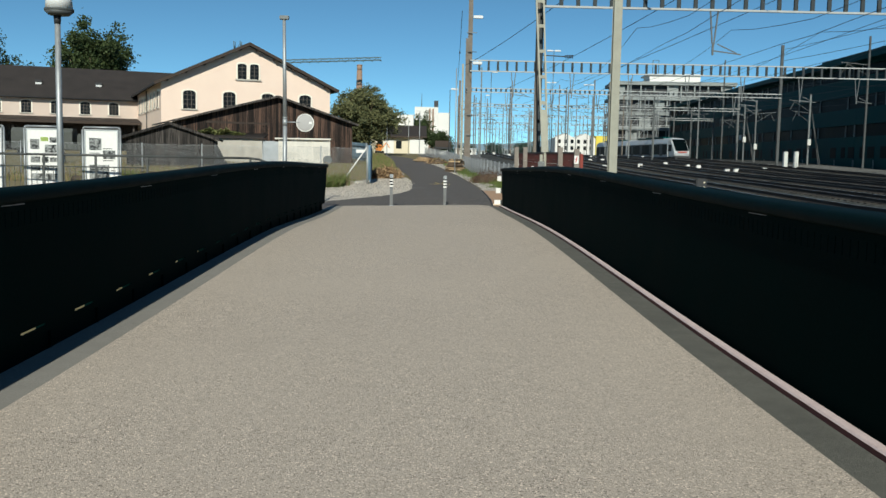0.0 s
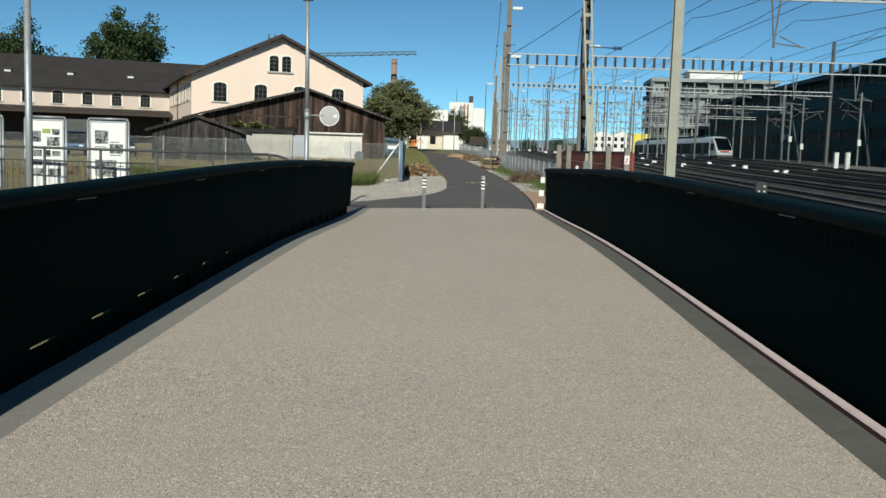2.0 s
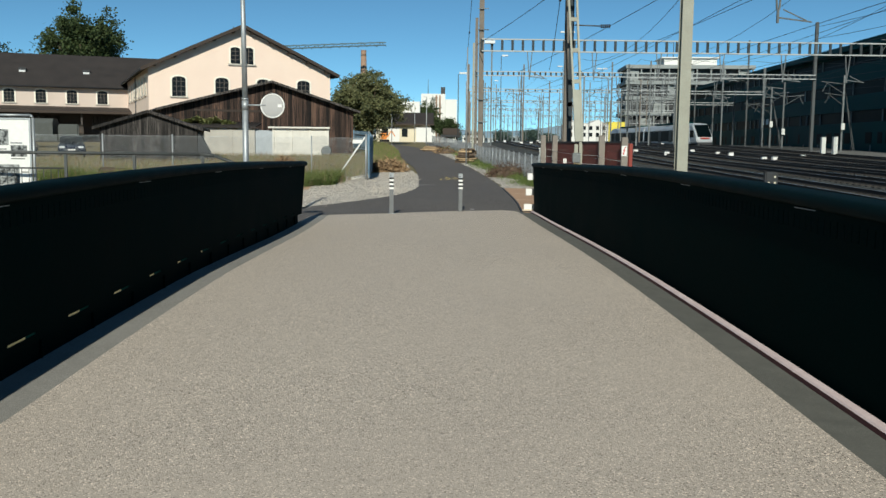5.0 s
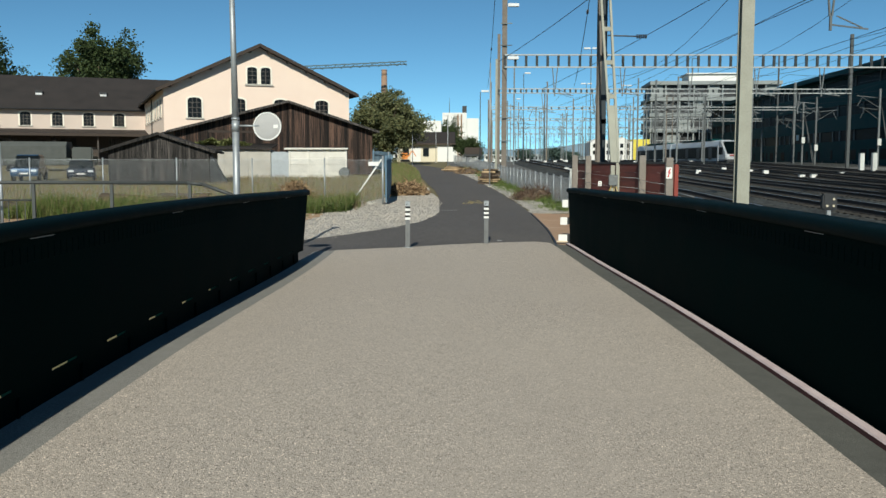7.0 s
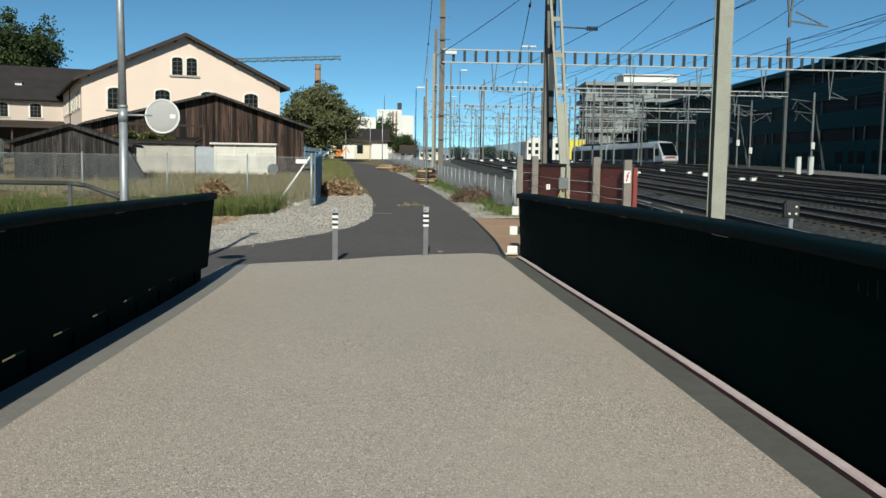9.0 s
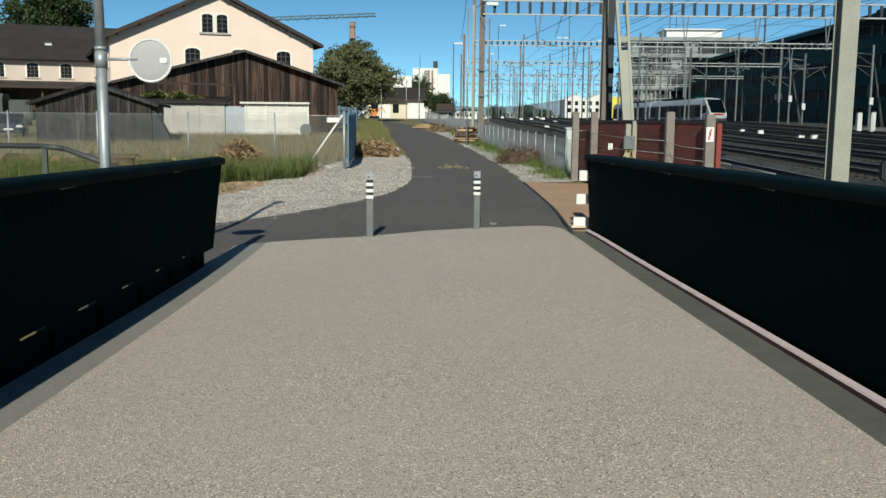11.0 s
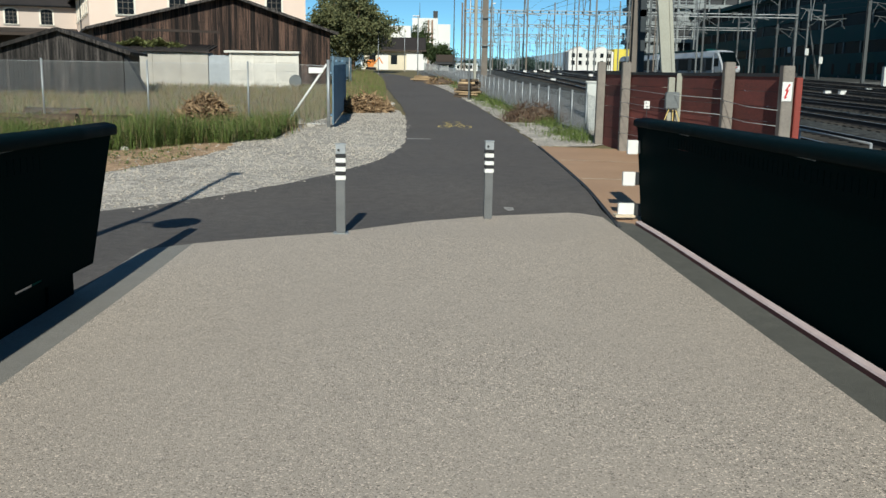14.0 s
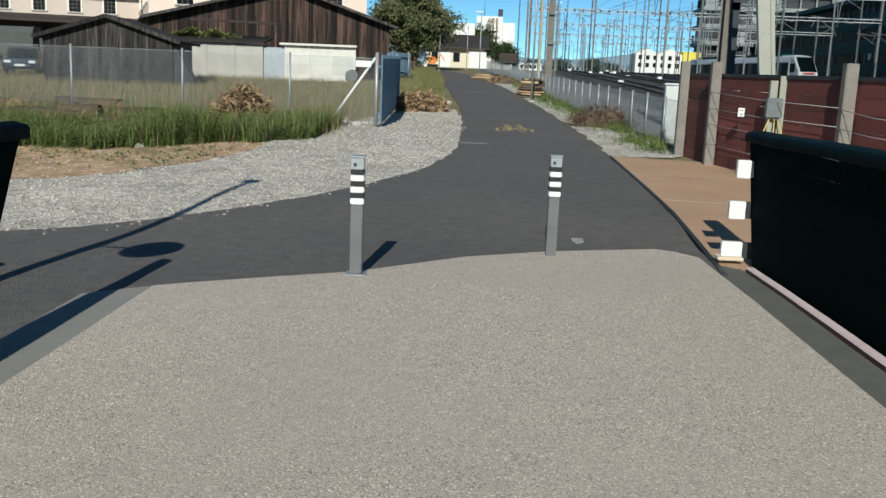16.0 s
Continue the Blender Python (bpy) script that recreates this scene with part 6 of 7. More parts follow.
def tracks():
    for k, x0 in enumerate((9.0, 13.3, 17.4, 21.4, 25.4, 29.35, 34.2)):
        t = empty("railway_track", "rusty steel rails on dark sleepers in brown ballast", "railway track", (0, 0, 0), group="railway tracks")
        ys = [-60 + 5 * i for i in range(80)]
        for s in (-0.75, 0.75):
            bm = bmesh.new()
            rings = [[bm.verts.new((track_x(x0, y) + s + o, y, ground_z(y) + z)) for o, z in ((-0.07, 0.165), (-0.035, 0.2), (-0.035, 0.315), (0.035, 0.315), (0.035, 0.2), (0.07, 0.165))] for y in ys]
            for r, q in zip(rings, rings[1:]):
                for i in range(5):
                    bm.faces.new((r[i], q[i], q[i + 1], r[i + 1])).material_index = 1 if i == 2 else 0
            bmesh.ops.recalc_face_normals(bm, faces=bm.faces)
            part("rail", bm, "rail", t).data.materials.append(M["railtop"])
        bm = bmesh.new()
        rings = [[bm.verts.new((track_x(x0, y) + o, y, ground_z(y) + z)) for o, z in ((-1.9, 0.004), (-1.3, 0.13), (1.3, 0.13), (1.9, 0.004))] for y in ys]
        for r, q in zip(rings, rings[1:]):
            for i in range(3):
                bm.faces.new((r[i], r[i + 1], q[i + 1], q[i]))
        part("ballast_shoulder", bm, "ballast", t)
        first = part("sleeper", slab((-1.25, -0.12, 0.05), (1.25, 0.12, 0.165)), "sleeper", t)
        y = -12.0
        first.matrix_basis = pose(track_x(x0, y), y, ground_z(y))
        for i in range(150):
            y += 0.62
            again("sleeper", first, t, (track_x(x0, y), y, ground_z(y)))


tracks()


def lattice_beam(bm, p, q, h, n, bar=0.09):
    """Two chords with upright battens between them."""
    p, q = Vector(p), Vector(q)
    beam(bm, p, q, 0.14, bar)
    beam(bm, p + Vector((0, 0, h)), q + Vector((0, 0, h)), 0.14, bar)
    for i in range(n + 1):
        a = p.lerp(q, i / n)
        k = len(bm.faces)
        beam(bm, a, a + Vector((0, 0, h)), 0.17, 0.12)
        bm.faces.ensure_lookup_table()
        for f in bm.faces[k:]:
            f.material_index = 1


def h_mast(bm, x, y, z0, z1, w, d=None):
    """An H-section upright."""
    d = d or w
    f, t = 0.025, 0.012
    ring = [(-w / 2, -d / 2), (w / 2, -d / 2), (w / 2, -d / 2 + f), (t, -d / 2 + f), (t, d / 2 - f), (w / 2, d / 2 - f),
            (w / 2, d / 2), (-w / 2, d / 2), (-w / 2, d / 2 - f), (-t, d / 2 - f), (-t, -d / 2 + f), (-w / 2, -d / 2 + f)]
    lo = [bm.verts.new((x + p, y + q, z0)) for p, q in ring]
    hi = [bm.verts.new((x + p, y + q, z1)) for p, q in ring]
    for i in range(12):
        j = (i + 1) % 12
        bm.faces.new((lo[i], lo[j], hi[j], hi[i]))
    bm.faces.new(hi)
    bm.faces.new(lo[::-1])


def hanger(bm, x, y, z, drop):
    """A hanging frame with its insulator and steady arm."""
    beam(bm, (x - 0.18, y, z), (x - 0.04, y, z - drop), 0.06, 0.06)
    beam(bm, (x + 0.18, y, z), (x + 0.04, y, z - drop), 0.06, 0.06)
    beam(bm, (x, y, z - drop), (x, y, z - drop - 0.5), 0.08, 0.08)
    beam(bm, (x, y, z - drop - 0.3), (x + 1.3, y, z - drop - 0.45), 0.05, 0.05)
    beam(bm, (x + 0.2, y, z - drop), (x + 1.1, y, z - drop - 0.4), 0.04, 0.04)


def gantry(label, y, x0, x1, z, h, n, top=13.8, left=True, right=True, hang=(), mast_w=0.34):
    g = empty("catenary_gantry", label, "gantry", (0, 0, 0), group="gantries over the tracks")
    bm = bmesh.new()
    lattice_beam(bm, (x0, y, z), (x1, y, z), h, n)
    part("beam", bm, "chord", g, "pale lattice beam with dark battens").data.materials.append(M["batten"])
    for x, on in ((x0, left), (x1, right)):
        if not on:
            continue
        bm = bmesh.new()
        h_mast(bm, x, y + 0.3, -0.03 + ground_z(y), top, mast_w)
        part("mast", bm, "brownmast" if x == x0 else "steel", g, "weathered steel mast")
    for x in hang:
        bm = bmesh.new()
        hanger(bm, x, y, z, 1.5)
        part("hanger", bm, "steel", g)
    return g


g1 = gantry("lattice gantry with a brown mast spanning all tracks", 45.8, 3.7, 47.0, 8.5, 0.84, 58, 14.2, hang=(7.2, 11.9, 16.6, 21.2, 25.7, 30.4, 35.0, 40.5))
for z in (10.0, 11.5, 5.0, 3.4):
    part("cross_arm", beam(bmesh.new(), (3.4, 45.8, z), (4.2, 45.8, z), 0.06, 0.06), "steel", g1)
bm = bmesh.new()
h_mast(bm, 3.16, 46.3, ground_z(46) - 0.03, 9.1, 0.14)
part("second_mast", bm, "palemast", g1, "pale slim mast")
for z, x in ((12.6, 3.9), (9.0, 3.9)):
    part("luminaire", slab((x, 45.5, z), (x + 0.75, 45.8, z + 0.22), 0.02), "lamp", g1, "white luminaire")
gantry("light lattice gantry between two tall brown masts", 73.0, 4.6, 39.2, 8.75, 0.40, 64, 14.5, hang=(9.0, 14, 19, 24, 29, 34), mast_w=0.28)
gantry("thin gantry far along the tracks", 104.0, 5.0, 45.0, 8.9, 0.35, 40, 12.5, hang=(9.0, 15, 21, 27, 33), mast_w=0.26)
gantry("thin gantry far along the tracks", 138.0, 6.0, 52.0, 9.0, 0.35, 40, 12.5, hang=(11, 18, 25, 32), mast_w=0.26)
gantry("thin gantry far along the tracks", 176.0, 8.0, 54.0, 9.1, 0.35, 36, 13.0, hang=(14, 22, 30), mast_w=0.28)
gantry("thin gantry far along the tracks", 222.0, 10.0, 62.0, 9.2, 0.35, 36, 13.0, hang=(16, 26, 36), mast_w=0.3)
g0 = gantry("lattice gantry carried by the braced mast", 13.0, 5.5, 45.0, 8.42, 0.84, 52, 9.6, left=False, hang=(13.2, 22.4, 31.5))


def braced_mast():
    """The tall mast with its slanting ladder strut."""
    m = empty("braced_mast", "tall brown steel mast with a pale slanting ladder strut", "mast", (5.32, 13.0, 0.1))
    bm = bmesh.new()
    h_mast(bm, 0, 0, -0.1, 12.5, 0.30, 0.34)
    part("post", bm, "brownmast", m)
    # darker strip on the right half of the post's front
    part("cable_channel", slab((-0.03, -0.20, -0.1), (0.148, -0.172, 12.3)), "batten", m, "dark strip down the post")
    for z in (3.1, 5.4, 7.7):
        part("band_plate", box(bmesh.new(), (-0.01, -0.20, z), (0.165, -0.172, z + 0.16)), "darkmetal", m)
    # the strut stands forward of the mast and leans back against it
    bm = bmesh.new()
    a0, a1 = Vector((-0.06, -3.7, -0.05)), Vector((-0.30, -0.26, 9.8))
    b0, b1 = Vector((0.13, -3.7, -0.05)), Vector((0.04, -0.26, 9.8))
    beam(bm, a0, a1, 0.07, 0.12)
    beam(bm, b0, b1, 0.07, 0.12)
    k = 0.40
    while k < 1:
        beam(bm, a0.lerp(a1, k), b0.lerp(b1, k), 0.10, 0.14)
        k += 0.115
    part("strut", bm, "palemast", m, "pale ladder strut")
    bm = bmesh.new()
    q = [bm.verts.new(p + Vector((0, d, 0))) for d in (-0.03, 0.0) for p in (a0 + Vector((0.036, 0, 0)), b0 - Vector((0.036, 0, 0)), b0.lerp(b1, 0.37) - Vector((0.036, 0, 0)), a0.lerp(a1, 0.37) + Vector((0.036, 0, 0)))]
    for f in ((0, 1, 2, 3), (7, 6, 5, 4), (0, 4, 5, 1), (1, 5, 6, 2), (2, 6, 7, 3), (3, 7, 4, 0)):
        bm.faces.new([q[i] for i in f])
    bmesh.ops.recalc_face_normals(bm, faces=bm.faces)
    part("strut_plate", bm, "palemast", m, "pale plate between the strut's bars")
    bm = bmesh.new()
    rod(bm, (0.2, 0, 6.15), (1.25, 0, 6.12), 0.025, n=6)
    part("arm", bm, "steel", m)
    bm = bmesh.new()
    for i in range(5):
        rod(bm, (1.20 + i * 0.075, 0, 6.12), (1.24 + i * 0.075, 0, 6.12), 0.075, n=10)
    part("insulator", bm, "darkmetal", m, "dark ribbed insulator")


braced_mast()


def near_mast():
    m = empty("pale_mast", "pale grey-green steel mast beside the parapet", "mast", (6.03, -0.9, -0.05))
    bm = bmesh.new()
    h_mast(bm, 0, 0, 0, 9.6, 0.25, 0.26)
    part("post", bm, "palemast", m)
    part("base", slab((-0.35, -0.35, 0.0), (0.35, 0.35, 0.25), 0.02), "concrete", m)


near_mast()


def catenary_mast(x, y, h, label, arms=(), strut=False, box_z=0.0, paint="steel", w=0.17):
    m = empty("catenary_mast", label, "mast", (x, y, ground_z(y) - 0.03), group="catenary masts")
    bm = bmesh.new()
    h_mast(bm, 0, 0, 0, h, w)
    part("post", bm, paint, m)
    for z, n in arms:
        bm = bmesh.new()
        beam(bm, (0, 0, z), (n, 0, z + 0.25), 0.07, 0.07)
        beam(bm, (0, 0, z - 1.1), (n * 0.8, 0, z + 0.15), 0.05, 0.05)
        beam(bm, (n * 0.75, 0, z + 0.1), (n * 0.95, 0, z - 0.9), 0.05, 0.05)
        arm = part("cantilever", bm, "steel", m)
        bm = bmesh.new()
        for i in range(3):
            rod(bm, (0.22 * math.copysign(1, n) + 0.1 * i, 0, z + 0.06), (0.26 * math.copysign(1, n) + 0.1 * i, 0, z + 0.06), 0.1, n=8)
        part("insulator", bm, "darkmetal", arm)
    if strut:
        bm = bmesh.new()
        for o in (-0.1, 0.1):
            beam(bm, (1.5 + o, 0, 0), (0.15, 0, h * 0.8), 0.07, 0.07)
        for k in range(8):
            z = h * 0.1 * k
            beam(bm, (1.35 - 1.35 * k / 8.6, 0, z), (1.65 - 1.5 * k / 8.6, 0, z), 0.06, 0.06)
        part("strut", bm, "steel", m)
    if box_z:
        part("signal_box", slab((-0.2, -0.34, box_z), (0.2, -0.14, box_z + 0.75), 0.02), "cabinet", m, "white equipment box")


def mast_field():
    rnd = random.Random(77)
    named = [(32.0, 100.5, 5.6, (), False, 0), (37.3, 110.0, 8.5, ((7.2, -2.6),), False, 0), (39.9, 110.0, 7.7, ((6.6, 2.4),), False, 0), (43.0, 105.0, 14.3, ((9.6, -2.6), (7.4, 2.6)), False, 0),
             (45.1, 105.0, 6.0, ((5.6, -2.4),), False, 0), (43.4, 96.8, 7.6, ((6.8, 2.2), (5.4, -2.2)), True, 2.6), (44.2, 94.7, 8.2, ((7.4, -2.6), (6.4, 2.6)), False, 1.7),
             (47.0, 84.0, 8.6, ((7.6, -2.6), (6.3, -2.2)), True, 2.4), (46.9, 69.2, 14.0, ((11.0, -3.0),), False, 0), (28.4, 86.0, 8.2, ((6.9, -2.4),), False, 0),
             (25.2, 92.0, 7.6, ((6.5, 2.4),), False, 0), (22.0, 82.0, 9.4, ((7.0, 2.6),), False, 0), (19.6, 98.0, 9.0, ((7.0, 2.6),), False, 0)]
    for x, y, h, arms, strut, b in named:
        catenary_mast(x, y, h, "grey catenary mast with cantilever arms" + (" and a slanting strut" if strut else ""), arms, strut, b)
    for y in (96, 118, 134, 152, 170, 190, 212, 236, 262, 292, 330):
        for k, x0 in enumerate((6.5, 11.3, 16.0, 20.5, 25.0, 30.0, 36.0)):
            if rnd.random() < 0.22:
                continue
            yy = y + rnd.uniform(-6, 6)
            catenary_mast(track_x(x0, yy) + rnd.uniform(-0.5, 0.5), yy, rnd.uniform(8.0, 12.5), "distant grey catenary mast", ((7.0, 2.4 * rnd.choice((-1, 1))),), False, 0, "steel" if rnd.random() < 0.75 else "brownmast", 0.16)


mast_field()


def yard_lamp(x, y, h, two, label):
    p = empty("yard_lamp", label, "lamp post", (x, y, ground_z(y) - 0.03), group="yard lamps among the tracks")
    bm = bmesh.new()
    rod(bm, (0, 0, 0), (0, 0, h), 0.07, 0.045, 8)
    part("pole", bm, "steel", p)
    for s in ((-1, 1) if two else (1,)):
        part("luminaire", slab((min(0.12 * s, 1.0 * s), -0.2, h), (max(0.12 * s, 1.0 * s), 0.2, h + 0.22), 0.03), "lamp", p, "white luminaire")


yard_lamp(19.0, 110.0, 15.5, True, "tall lamp pole with two white luminaires")
yard_lamp(10.5, 120.0, 13.0, False, "tall lamp pole with a white luminaire")
yard_lamp(3.3, 92.0, 8.6, False, "tall lamp pole with a white luminaire")
yard_lamp(24.0, 150.0, 14.0, True, "tall lamp pole with two white luminaires")
yard_lamp(33.0, 160.0, 14.5, True, "tall lamp pole with two white luminaires")
yard_lamp(14.0, 190.0, 14.0, False, "tall lamp pole with a white luminaire")


def wires():
    """Contact and carrying wires over each track, and feeders across the yard."""
    for x0 in (9.0, 13.3, 17.4, 21.4, 25.4, 29.35, 34.2):
        w = empty("overhead_line", "thin dark overhead wires above a track", "overhead wires", (0, 0, 0), group="overhead lines")
        spans = [-50, -15, 13, 45.8, 73, 104, 138, 176, 222, 280]
        for name, z, sag in (("contact_wire", 6.0, 0.0), ("carrying_wire", 7.4, 0.9)):
            bm, line = bmesh.new(), []
            for a, b in zip(spans, spans[1:]):
                for i in range(8):
                    k = i / 8
                    y = a + (b - a) * k
                    line.append((track_x(x0, y), y, z + ground_z(y) - sag * 4 * k * (1 - k)))
            cord(bm, line, 0.012, 3)
            part(name, bm, "darkmetal", w)
    f = empty("feeder_lines", "long dark feeder cables with small insulators", "cables", (0, 0, 0))
    for (xa, ya, za), (xb, yb, zb) in (((5.4, 13.0, 11.6), (12.0, 73.0, 9.4)), ((13.0, -10.0, 13.5), (3.3, 45.8, 8.9)), ((18.0, -20.0, 13.0), (9.0, 73.0, 9.2)),
                                       ((26.0, -20.0, 14.0), (14.0, 104.0, 9.4)), ((36.0, 0.0, 15.0), (34.5, 104.0, 11.5)), ((41.0, 10.0, 15.2), (39.2, 73.0, 14.0)), ((43.0, 10.0, 14.0), (39.2, 73.0, 12.8)),
                                       ((3.0, 46.0, 13.2), (4.6, 104.0, 11.8))):
        bm = cord(bmesh.new(), [(xa + (xb - xa) * i / 12, ya + (yb - ya) * i / 12, za + (zb - za) * i / 12 - 3.2 * i / 12 * (1 - i / 12)) for i in range(13)], 0.022)
        line = part("cable", bm, "darkmetal", f)
        k, bm = 0.32, bmesh.new()
        p = Vector((xa + (xb - xa) * k, ya + (yb - ya) * k, za + (zb - za) * k - 0.8 * 4 * k * (1 - k)))
        d = Vector((xb - xa, yb - ya, zb - za)).normalized()
        rod(bm, p, p + d * 0.9, 0.03, n=6)
        for j in range(4):
            rod(bm, p + d * (0.1 + 0.2 * j), p + d * (0.22 + 0.2 * j), 0.075, 0.06, 8)
        part("insulator", bm, "darkmetal", line)


wires()


def train():
    t = empty("commuter_train", "white commuter train with dark windows and a red nose", "train", (35.3, 97.5, 1.75), 2.0)
    t.scale = (0.76, 1.0, 0.84)
    for k in range(2):
        y0 = 3.2 + k * 23.2
        car_ = bmesh.new()
        prism(car_, [(-1.4, 0.55), (1.4, 0.55), (1.45, 1.2), (1.42, 2.9), (1.15, 3.5), (0.6, 3.75), (-0.6, 3.75), (-1.15, 3.5), (-1.42, 2.9), (-1.45, 1.2)], y0, y0 + 22.8)
        coach = part("coach", car_, "trainwhite", t)
        part("window_band", slab((-1.475, y0 + 0.4, 0.95), (-1.40, y0 + 22.4, 2.72)), "officeglass", coach, "dark window band")
        for j in range(4):
            part("door", slab((-1.49, y0 + 2.5 + j * 5.4, 0.75), (-1.43, y0 + 3.9 + j * 5.4, 2.75)), "darkmetal", coach, "dark door")
        part("skirt", slab((-1.35, y0 + 0.3, 0.1), (1.35, y0 + 22.5, 0.54)), "darkmetal", coach)
        part("roof_unit", slab((-0.9, y0 + 4, 3.76), (0.9, y0 + 18, 4.0), 0.05), "spandrel", coach)
    nose = bmesh.new()
    prism(nose, [(0.3, 0.6), (0.0, 1.0), (0.25, 1.75), (1.9, 3.40), (3.15, 3.72), (3.15, 0.6)], -1.38, 1.38, "x")
    bmesh.ops.bevel(nose, geom=nose.edges[:], offset=0.15, segments=3, affect="EDGES")
    cab = part("cab", nose, "trainwhite", t)
    bm = bmesh.new()
    prism(bm, [(0.16, 1.62), (1.92, 3.46), (2.04, 3.44), (0.32, 1.52)], -1.18, 1.18, "x")
    for v in bm.verts:
        v.co.y -= 0.12
    part("windscreen", bm, "officeglass", cab, "black windscreen")
    part("red_front", slab((-0.8, -0.12, 1.30), (0.8, 0.2, 1.46), 0.04), "trainred", cab, "red front panel")
    part("side_window", slab((-1.40, 1.5, 1.5), (-1.37, 3.0, 2.6)), "officeglass", cab)
    part("bumper", slab((-1.25, -0.12, 0.1), (1.25, 0.9, 0.72), 0.06), "darkmetal", cab)


train()


# ---- buildings beyond the tracks ----
def dark_office():
    b = empty("office_block", "long dark teal office block with ribbon windows", "office building", (49.0, 60.0, 0.7), -math.degrees(math.atan(SLOPE)))
    b.scale = (1, 1, 0.99)
    y0, y1, w = -70.0, 124.0, 22.0
    part("core", slab((0.25, y0 + 0.3, 0), (w, y1 - 0.3, 12.6)), "officeglass", b)
    for a, c in ((0.0, 4.2), (5.6, 7.5), (9.0, 11.1), (12.4, 12.6)):
        n = 11
        for i in range(n):
            ya, yb = y0 + (y1 - y0) * i / n, y0 + (y1 - y0) * (i + 1) / n
            part("spandrel", slab((0, ya, a), (0.24, yb - 0.03, c)), "spandrel", b)
        part("end_spandrel", slab((0.26, y1 - 0.29, a), (w, y1, c)), "spandrel", b)
    rnd = random.Random(12)
    for a, c in ((4.2, 5.6), (7.5, 9.0), (11.1, 12.4)):
        y = y0 + 2
        while y < y1 - 1:
            part("mullion", slab((0.10, y - 0.05, a), (0.24, y + 0.05, c)), "facade", b)
            y += rnd.choice((2.6, 2.6, 5.2, 7.8, 9.0))
    y = y0 + 3
    while y < y1 - 3:
        wd = rnd.choice((0.7, 1.2, 1.8))
        part("ground_window", slab((-0.03, y, 1.7), (-0.003, y + wd, 3.0)), "officeglass", b)
        y += wd + rnd.choice((0.9, 1.6, 4.5))
    for i in range(30):
        yy = y0 + 4 + i * 5.6
        part("fin", slab((-0.16, yy, 0.0), (-0.05, yy + 0.10, 1.5)), "facade", b)
    part("roof", slab((-1.6, y0 - 1, 12.62), (w + 0.5, y1 + 1, 13.25)), "spandrel", b, "overhanging flat roof")
    part("roof_house", slab((5, 20, 13.3), (14, 44, 15.4)), "spandrel", b)
    # two pale panels paint the brightness of lit windows
    for i in range(2):
        part("lit_blind", slab((0.13, 63.4 + i * 2.2, 4.75), (0.22, 64.6 + i * 2.2, 5.9)), "offwhite", b, "pale panel painted as a lit window")


dark_office()


def terraced_block():
    b = empty("terraced_block", "grey concrete block of flats with open gallery floors", "apartment block", (44.2, 192.0, 2.0), -4)
    w, d, n, st = 29.0, 16.0, 5, 3.55
    part("core", slab((1.0, 1.6, 0), (w - 1.0, d, n * st)), "darkmetal", b)
    for i in range(n + 1):
        part("floor_slab", slab((0, 0, i * st - 0.25), (w, d, i * st + 0.55)), "facade", b)
    for i in range(n):
        for k in range(10):
            x = 0.4 + k * (w - 0.8) / 9
            part("column", slab((x - 0.15, 0.3, i * st + 0.552), (x + 0.15, 0.6, (i + 1) * st - 0.252)), "facade", b)
        for k in range(9):
            if (k * 5 + i * 3) % 4 == 0:
                x = 0.6 + k * (w - 0.8) / 9
                part("screen", slab((x, 1.0, i * st + 0.552), (x + 2.4, 1.1, (i + 1) * st - 0.252)), "facade", b)
    for k in range(8):
        part("side_window", slab((-0.03, 2.5 + k * 1.6, st * (k % 5) + 0.7), (0.5, 3.4 + k * 1.6, st * (k % 5) + 2.2)), "glass", b)
    part("penthouse", slab((9, 3, n * st + 0.56), (21, 12, n * st + 2.3)), "offwhite", b, "white roof storey")
    part("roof_edge", slab((8.4, 2.4, n * st + 2.31), (21.6, 12.6, n * st + 2.55)), "offwhite", b)
    bm = bmesh.new()
    for x in (10.0, 11.4):
        rod(bm, (x, 5, n * st + 2.55), (x, 5, n * st + 6.0), 0.08, n=5)
    rod(bm, (10.0, 5, n * st + 6.0), (11.4, 5, n * st + 6.0), 0.06, n=5)
    part("roof_rail", bm, "steel", b)
    # light works scaffold in front
    s = empty("scaffold", "light steel scaffold in front of the concrete block", "scaffold", (44.4, 187.0, 2.0), -4)
    for i in range(7):
        bm = bmesh.new()
        rod(bm, (i * 2.4, 0, 0), (i * 2.4, 0, 15.5), 0.07, n=5)
        part("upright", bm, "zinc", s)
    for j in range(6):
        bm = bmesh.new()
        rod(bm, (0, 0, 2.4 + j * 2.5), (14.4, 0, 2.4 + j * 2.5), 0.06, n=5)
        part("ledger", bm, "zinc", s)
    for j in range(3):
        bm = bmesh.new()
        rod(bm, (j * 4.8, 0, 2.4 + j * 2.5), (j * 4.8 + 4.8, 0, 9.9 + j * 1.0), 0.06, n=5)
        part("diagonal", bm, "zinc", s)


terraced_block()


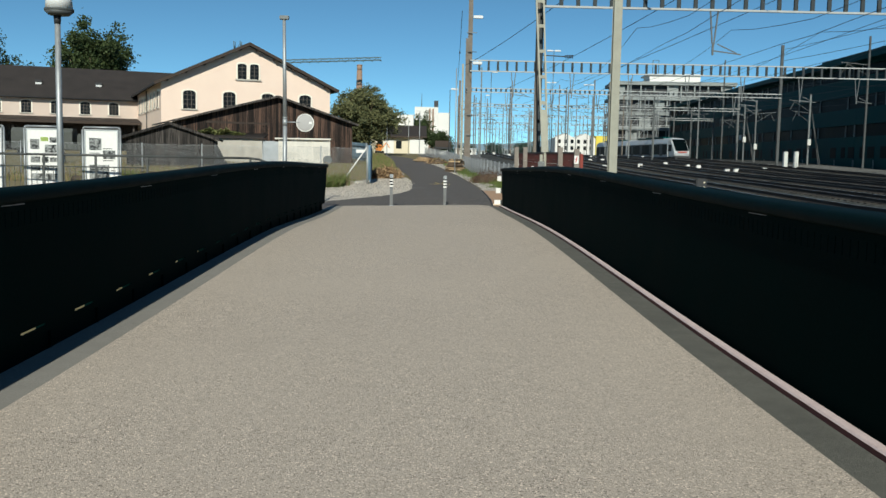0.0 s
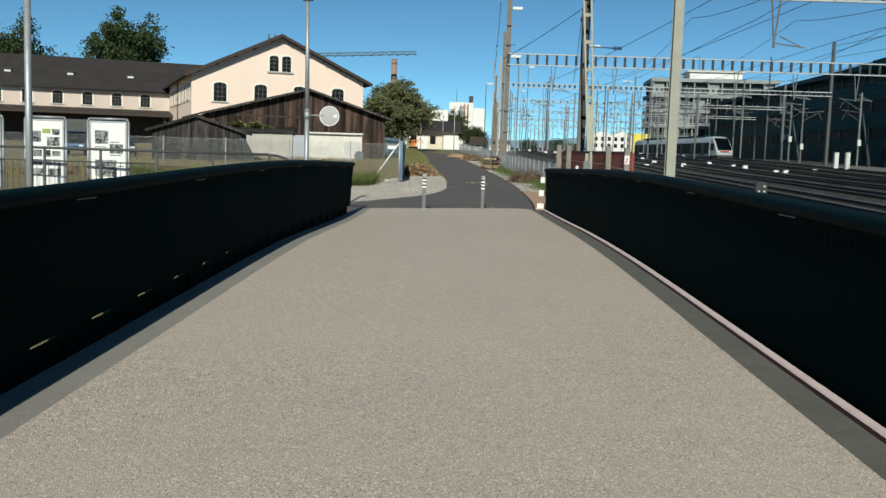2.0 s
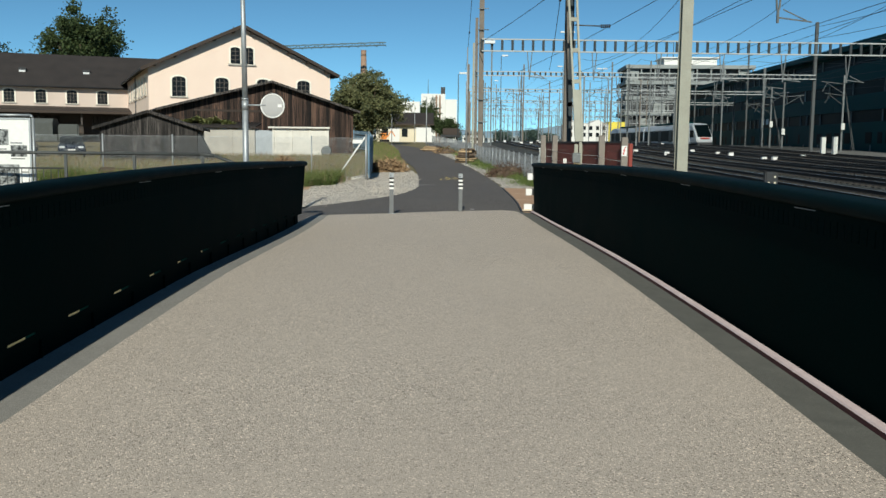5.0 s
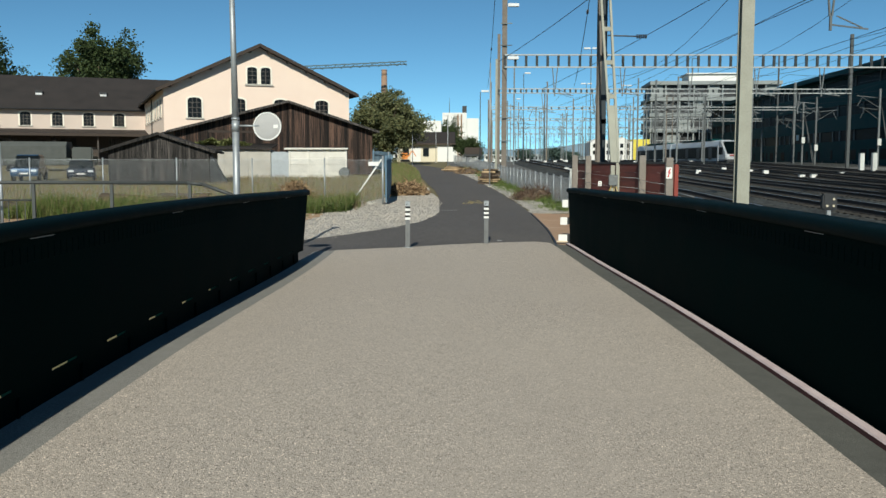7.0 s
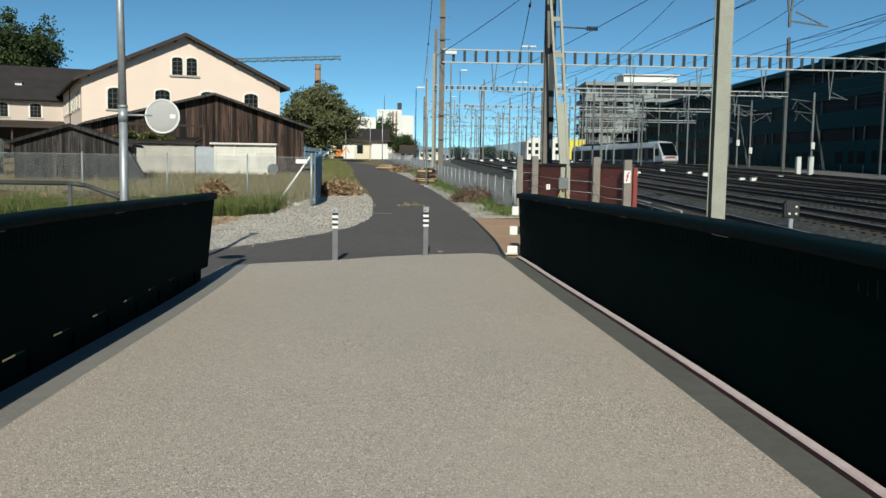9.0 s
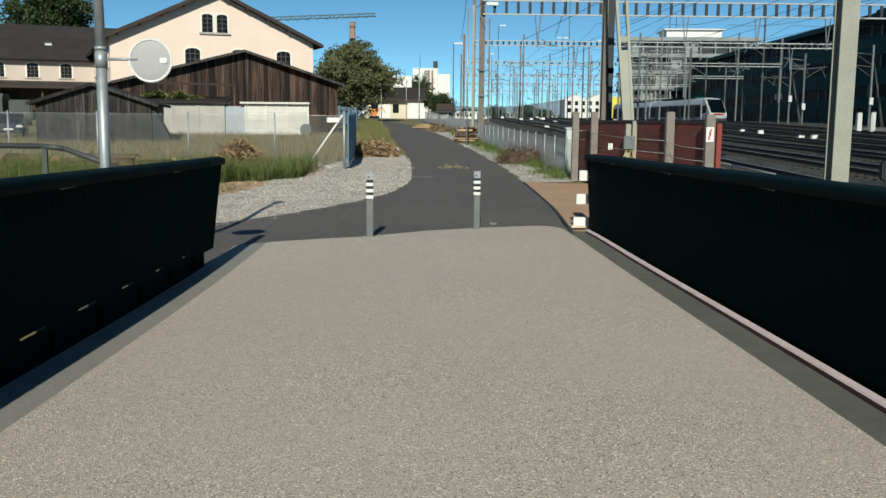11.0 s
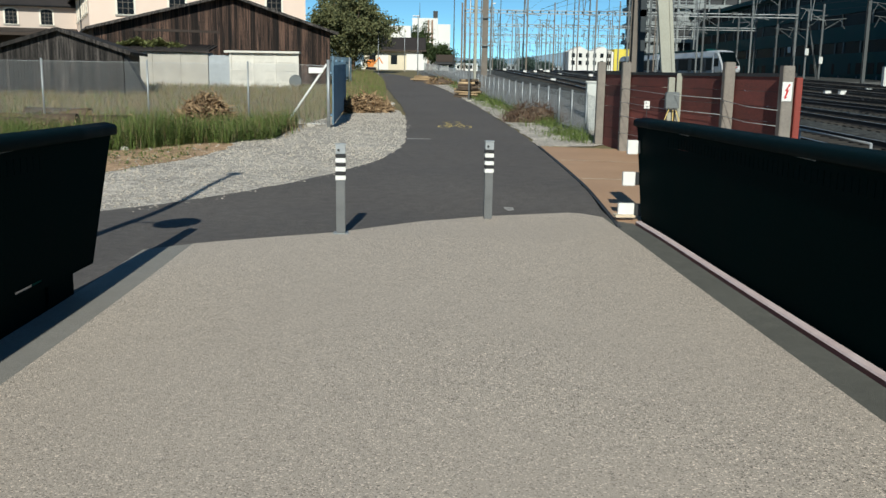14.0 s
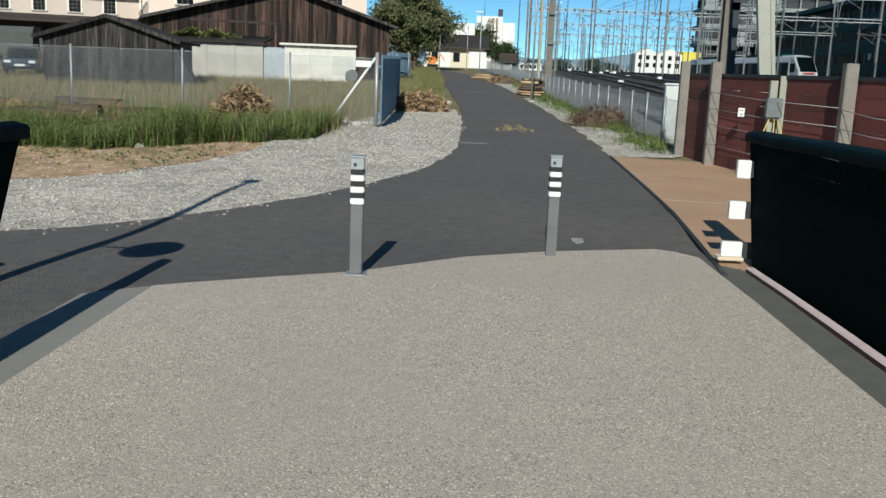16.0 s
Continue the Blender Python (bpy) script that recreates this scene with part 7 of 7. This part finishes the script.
def far_yard():
    y = empty("yellow_building", "white gabled building with a bright yellow end block", "building", (30.4, 188.0, 2.1))
    y.scale = (1, 1, 0.8)
    part("wall", slab((0, 0, 0), (9.4, 8, 5.6)), "offwhite", y)
    for i in range(2):
        bm = bmesh.new()
        prism(bm, [(i * 4.7, 5.6), (i * 4.7 + 4.7, 5.6), (i * 4.7 + 2.35, 7.0)], 0.0, 8.0)
        part("gable", bm, "offwhite", y)
    for i in range(6):
        for j in range(2):
            part("window", slab((0.6 + i * 1.5, -0.04, 2.2 + j * 1.9), (1.3 + i * 1.5, -0.003, 3.3 + j * 1.9)), "glass", y)
    part("end_block", slab((9.45, -0.5, 0), (13.0, 8, 6.4)), "faryellow", y, "bright yellow block")
    f = empty("freight_wagon", "brown flat wagon standing on a siding", "wagon", (2.9, 112.0, 1.98))
    part("bed", slab((-1.3, 0, 0.9), (1.3, 14, 1.2)), "darkmetal", f)
    part("load", slab((-1.1, 1, 1.2), (1.1, 12, 2.0), 0.1), "bark", f)
    for k in (2, 11):
        for s in (-0.8, 0.8):
            bm = bmesh.new()
            rod(bm, (s - 0.07, k, 0.45), (s + 0.07, k, 0.45), 0.45, n=14)
            part("wheel", bm, "tyre", f)
    part("end_board", slab((-1.2, -0.1, 1.2), (1.2, -0.002, 2.1)), "fascia", f, "dark end board")
    rnd = random.Random(55)
    for i in range(26):
        x0, yy = rnd.uniform(7, 34), rnd.uniform(48, 120)
        e = empty("signal_box", "small white trackside box", "trackside box", (track_x(x0, yy), yy, ground_z(yy)), rnd.uniform(-8, 8), group="trackside boxes")
        h = rnd.uniform(0.25, 0.5)
        part("body", slab((-0.2, -0.15, 0), (0.2, 0.15, h), 0.02), "offwhite", e)
        part("lid", slab((-0.22, -0.17, h), (0.22, 0.17, h + 0.04), 0.01), "steel", e)
    for x, yy, h in ((36.15, 63.0, 1.75), (36.9, 62.2, 1.8)):
        e = empty("relay_cabinet", "tall white relay cabinet beside the tracks", "cabinet", (x, yy, ground_z(yy)), group="relay cabinets")
        part("body", slab((-0.19, -0.2, 0), (0.19, 0.2, h), 0.02), "cabinet", e)
        part("roof", slab((-0.21, -0.22, h), (0.21, 0.22, h + 0.05), 0.01), "steel", e)


far_yard()


def far_blocks():
    """Low roofs and sheds that close the yard's far end."""
    rnd = random.Random(91)
    for i in range(12):
        x, yy = -20 + i * 13 + rnd.uniform(-4, 4), rnd.uniform(380, 480)
        e = empty("distant_building", "hazy low building at the far end of the yard", "building", (x, yy, 2.05), rnd.uniform(-10, 10), group="distant buildings")
        w, h = rnd.uniform(6, 12), rnd.uniform(2.0, 4.2)
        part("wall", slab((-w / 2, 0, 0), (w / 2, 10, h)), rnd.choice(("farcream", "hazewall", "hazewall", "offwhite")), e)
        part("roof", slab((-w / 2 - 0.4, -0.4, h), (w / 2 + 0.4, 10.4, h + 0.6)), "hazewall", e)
        for k in range(int(w / 2.2)):
            part("window", slab((-w / 2 + 0.8 + k * 2.1, -0.05, h * 0.5), (-w / 2 + 1.9 + k * 2.1, -0.004, h * 0.5 + 1.5)), "glass", e)
    # hills whose blue-green colour carries the haze
    bm = bmesh.new()
    rows = []
    for i in range(81):
        x = -1600 + 40 * i
        h = 22 + 34 * (0.5 + noise.noise((i * 0.13, 2.0, 0))) + 6 * noise.noise((i * 0.6, 5.0, 0))
        rows.append((bm.verts.new((x, 1500, -2)), bm.verts.new((x, 1560, h)), bm.verts.new((x, 1900, h * 0.8))))
    for a, b in zip(rows, rows[1:]):
        bm.faces.new((a[0], b[0], b[1], a[1]))
        bm.faces.new((a[1], b[1], b[2], a[2]))
    tagged(part("backdrop", bm, "hill"), "low wooded hills at the horizon, tinted blue-green with haze", "hills", kind="structure")


far_blocks()
for k in range(9):
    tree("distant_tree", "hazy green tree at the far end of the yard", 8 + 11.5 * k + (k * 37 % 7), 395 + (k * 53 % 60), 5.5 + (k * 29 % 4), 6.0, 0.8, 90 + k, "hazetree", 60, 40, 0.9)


def trackside():
    sheet("yard_ground", [(38.6, 15), (37.4, 45), (37.6, 60), (39.0, 84), (49.0, 84), (49.5, 15)], 0.010, "yardgrey", "grey gravel yard in front of the office block", "gravel")
    g = empty("guard_rail", "low grey tube rail beside the first track", "rail", (0, 0, 0))
    pts = [(7.75, 12.8, 0.86), (7.25, 7.4, 0.84), (6.95, 3.9, 0.82)]
    bm = bmesh.new()
    for p, q in zip(pts, pts[1:]):
        rod(bm, p, q, 0.02, n=8)
    part("tube", bm, "zinc", g)
    for p in pts:
        bm = bmesh.new()
        rod(bm, (p[0], p[1], ground_z(p[1]) - 0.03), p, 0.025, n=8)
        part("post", bm, "zinc", g)
    d = empty("dwarf_signal", "dark dwarf signal with pale lenses on a short stand", "signal", (11.7, 8.8, ground_z(8.8) - 0.02))
    part("stand", slab((-0.06, -0.06, 0), (0.06, 0.06, 0.32), 0.01), "zinc", d)
    head = part("head", slab((-0.22, -0.12, 0.33), (0.22, 0.12, 0.82), 0.04), "darkmetal", d)
    for x, z in ((-0.10, 0.46), (0.10, 0.46), (0.10, 0.66)):
        bm = bmesh.new()
        rod(bm, (x, -0.122, z), (x, -0.16, z), 0.035, n=10)
        part("lens", bm, "farcream", head, "pale lens")


trackside()
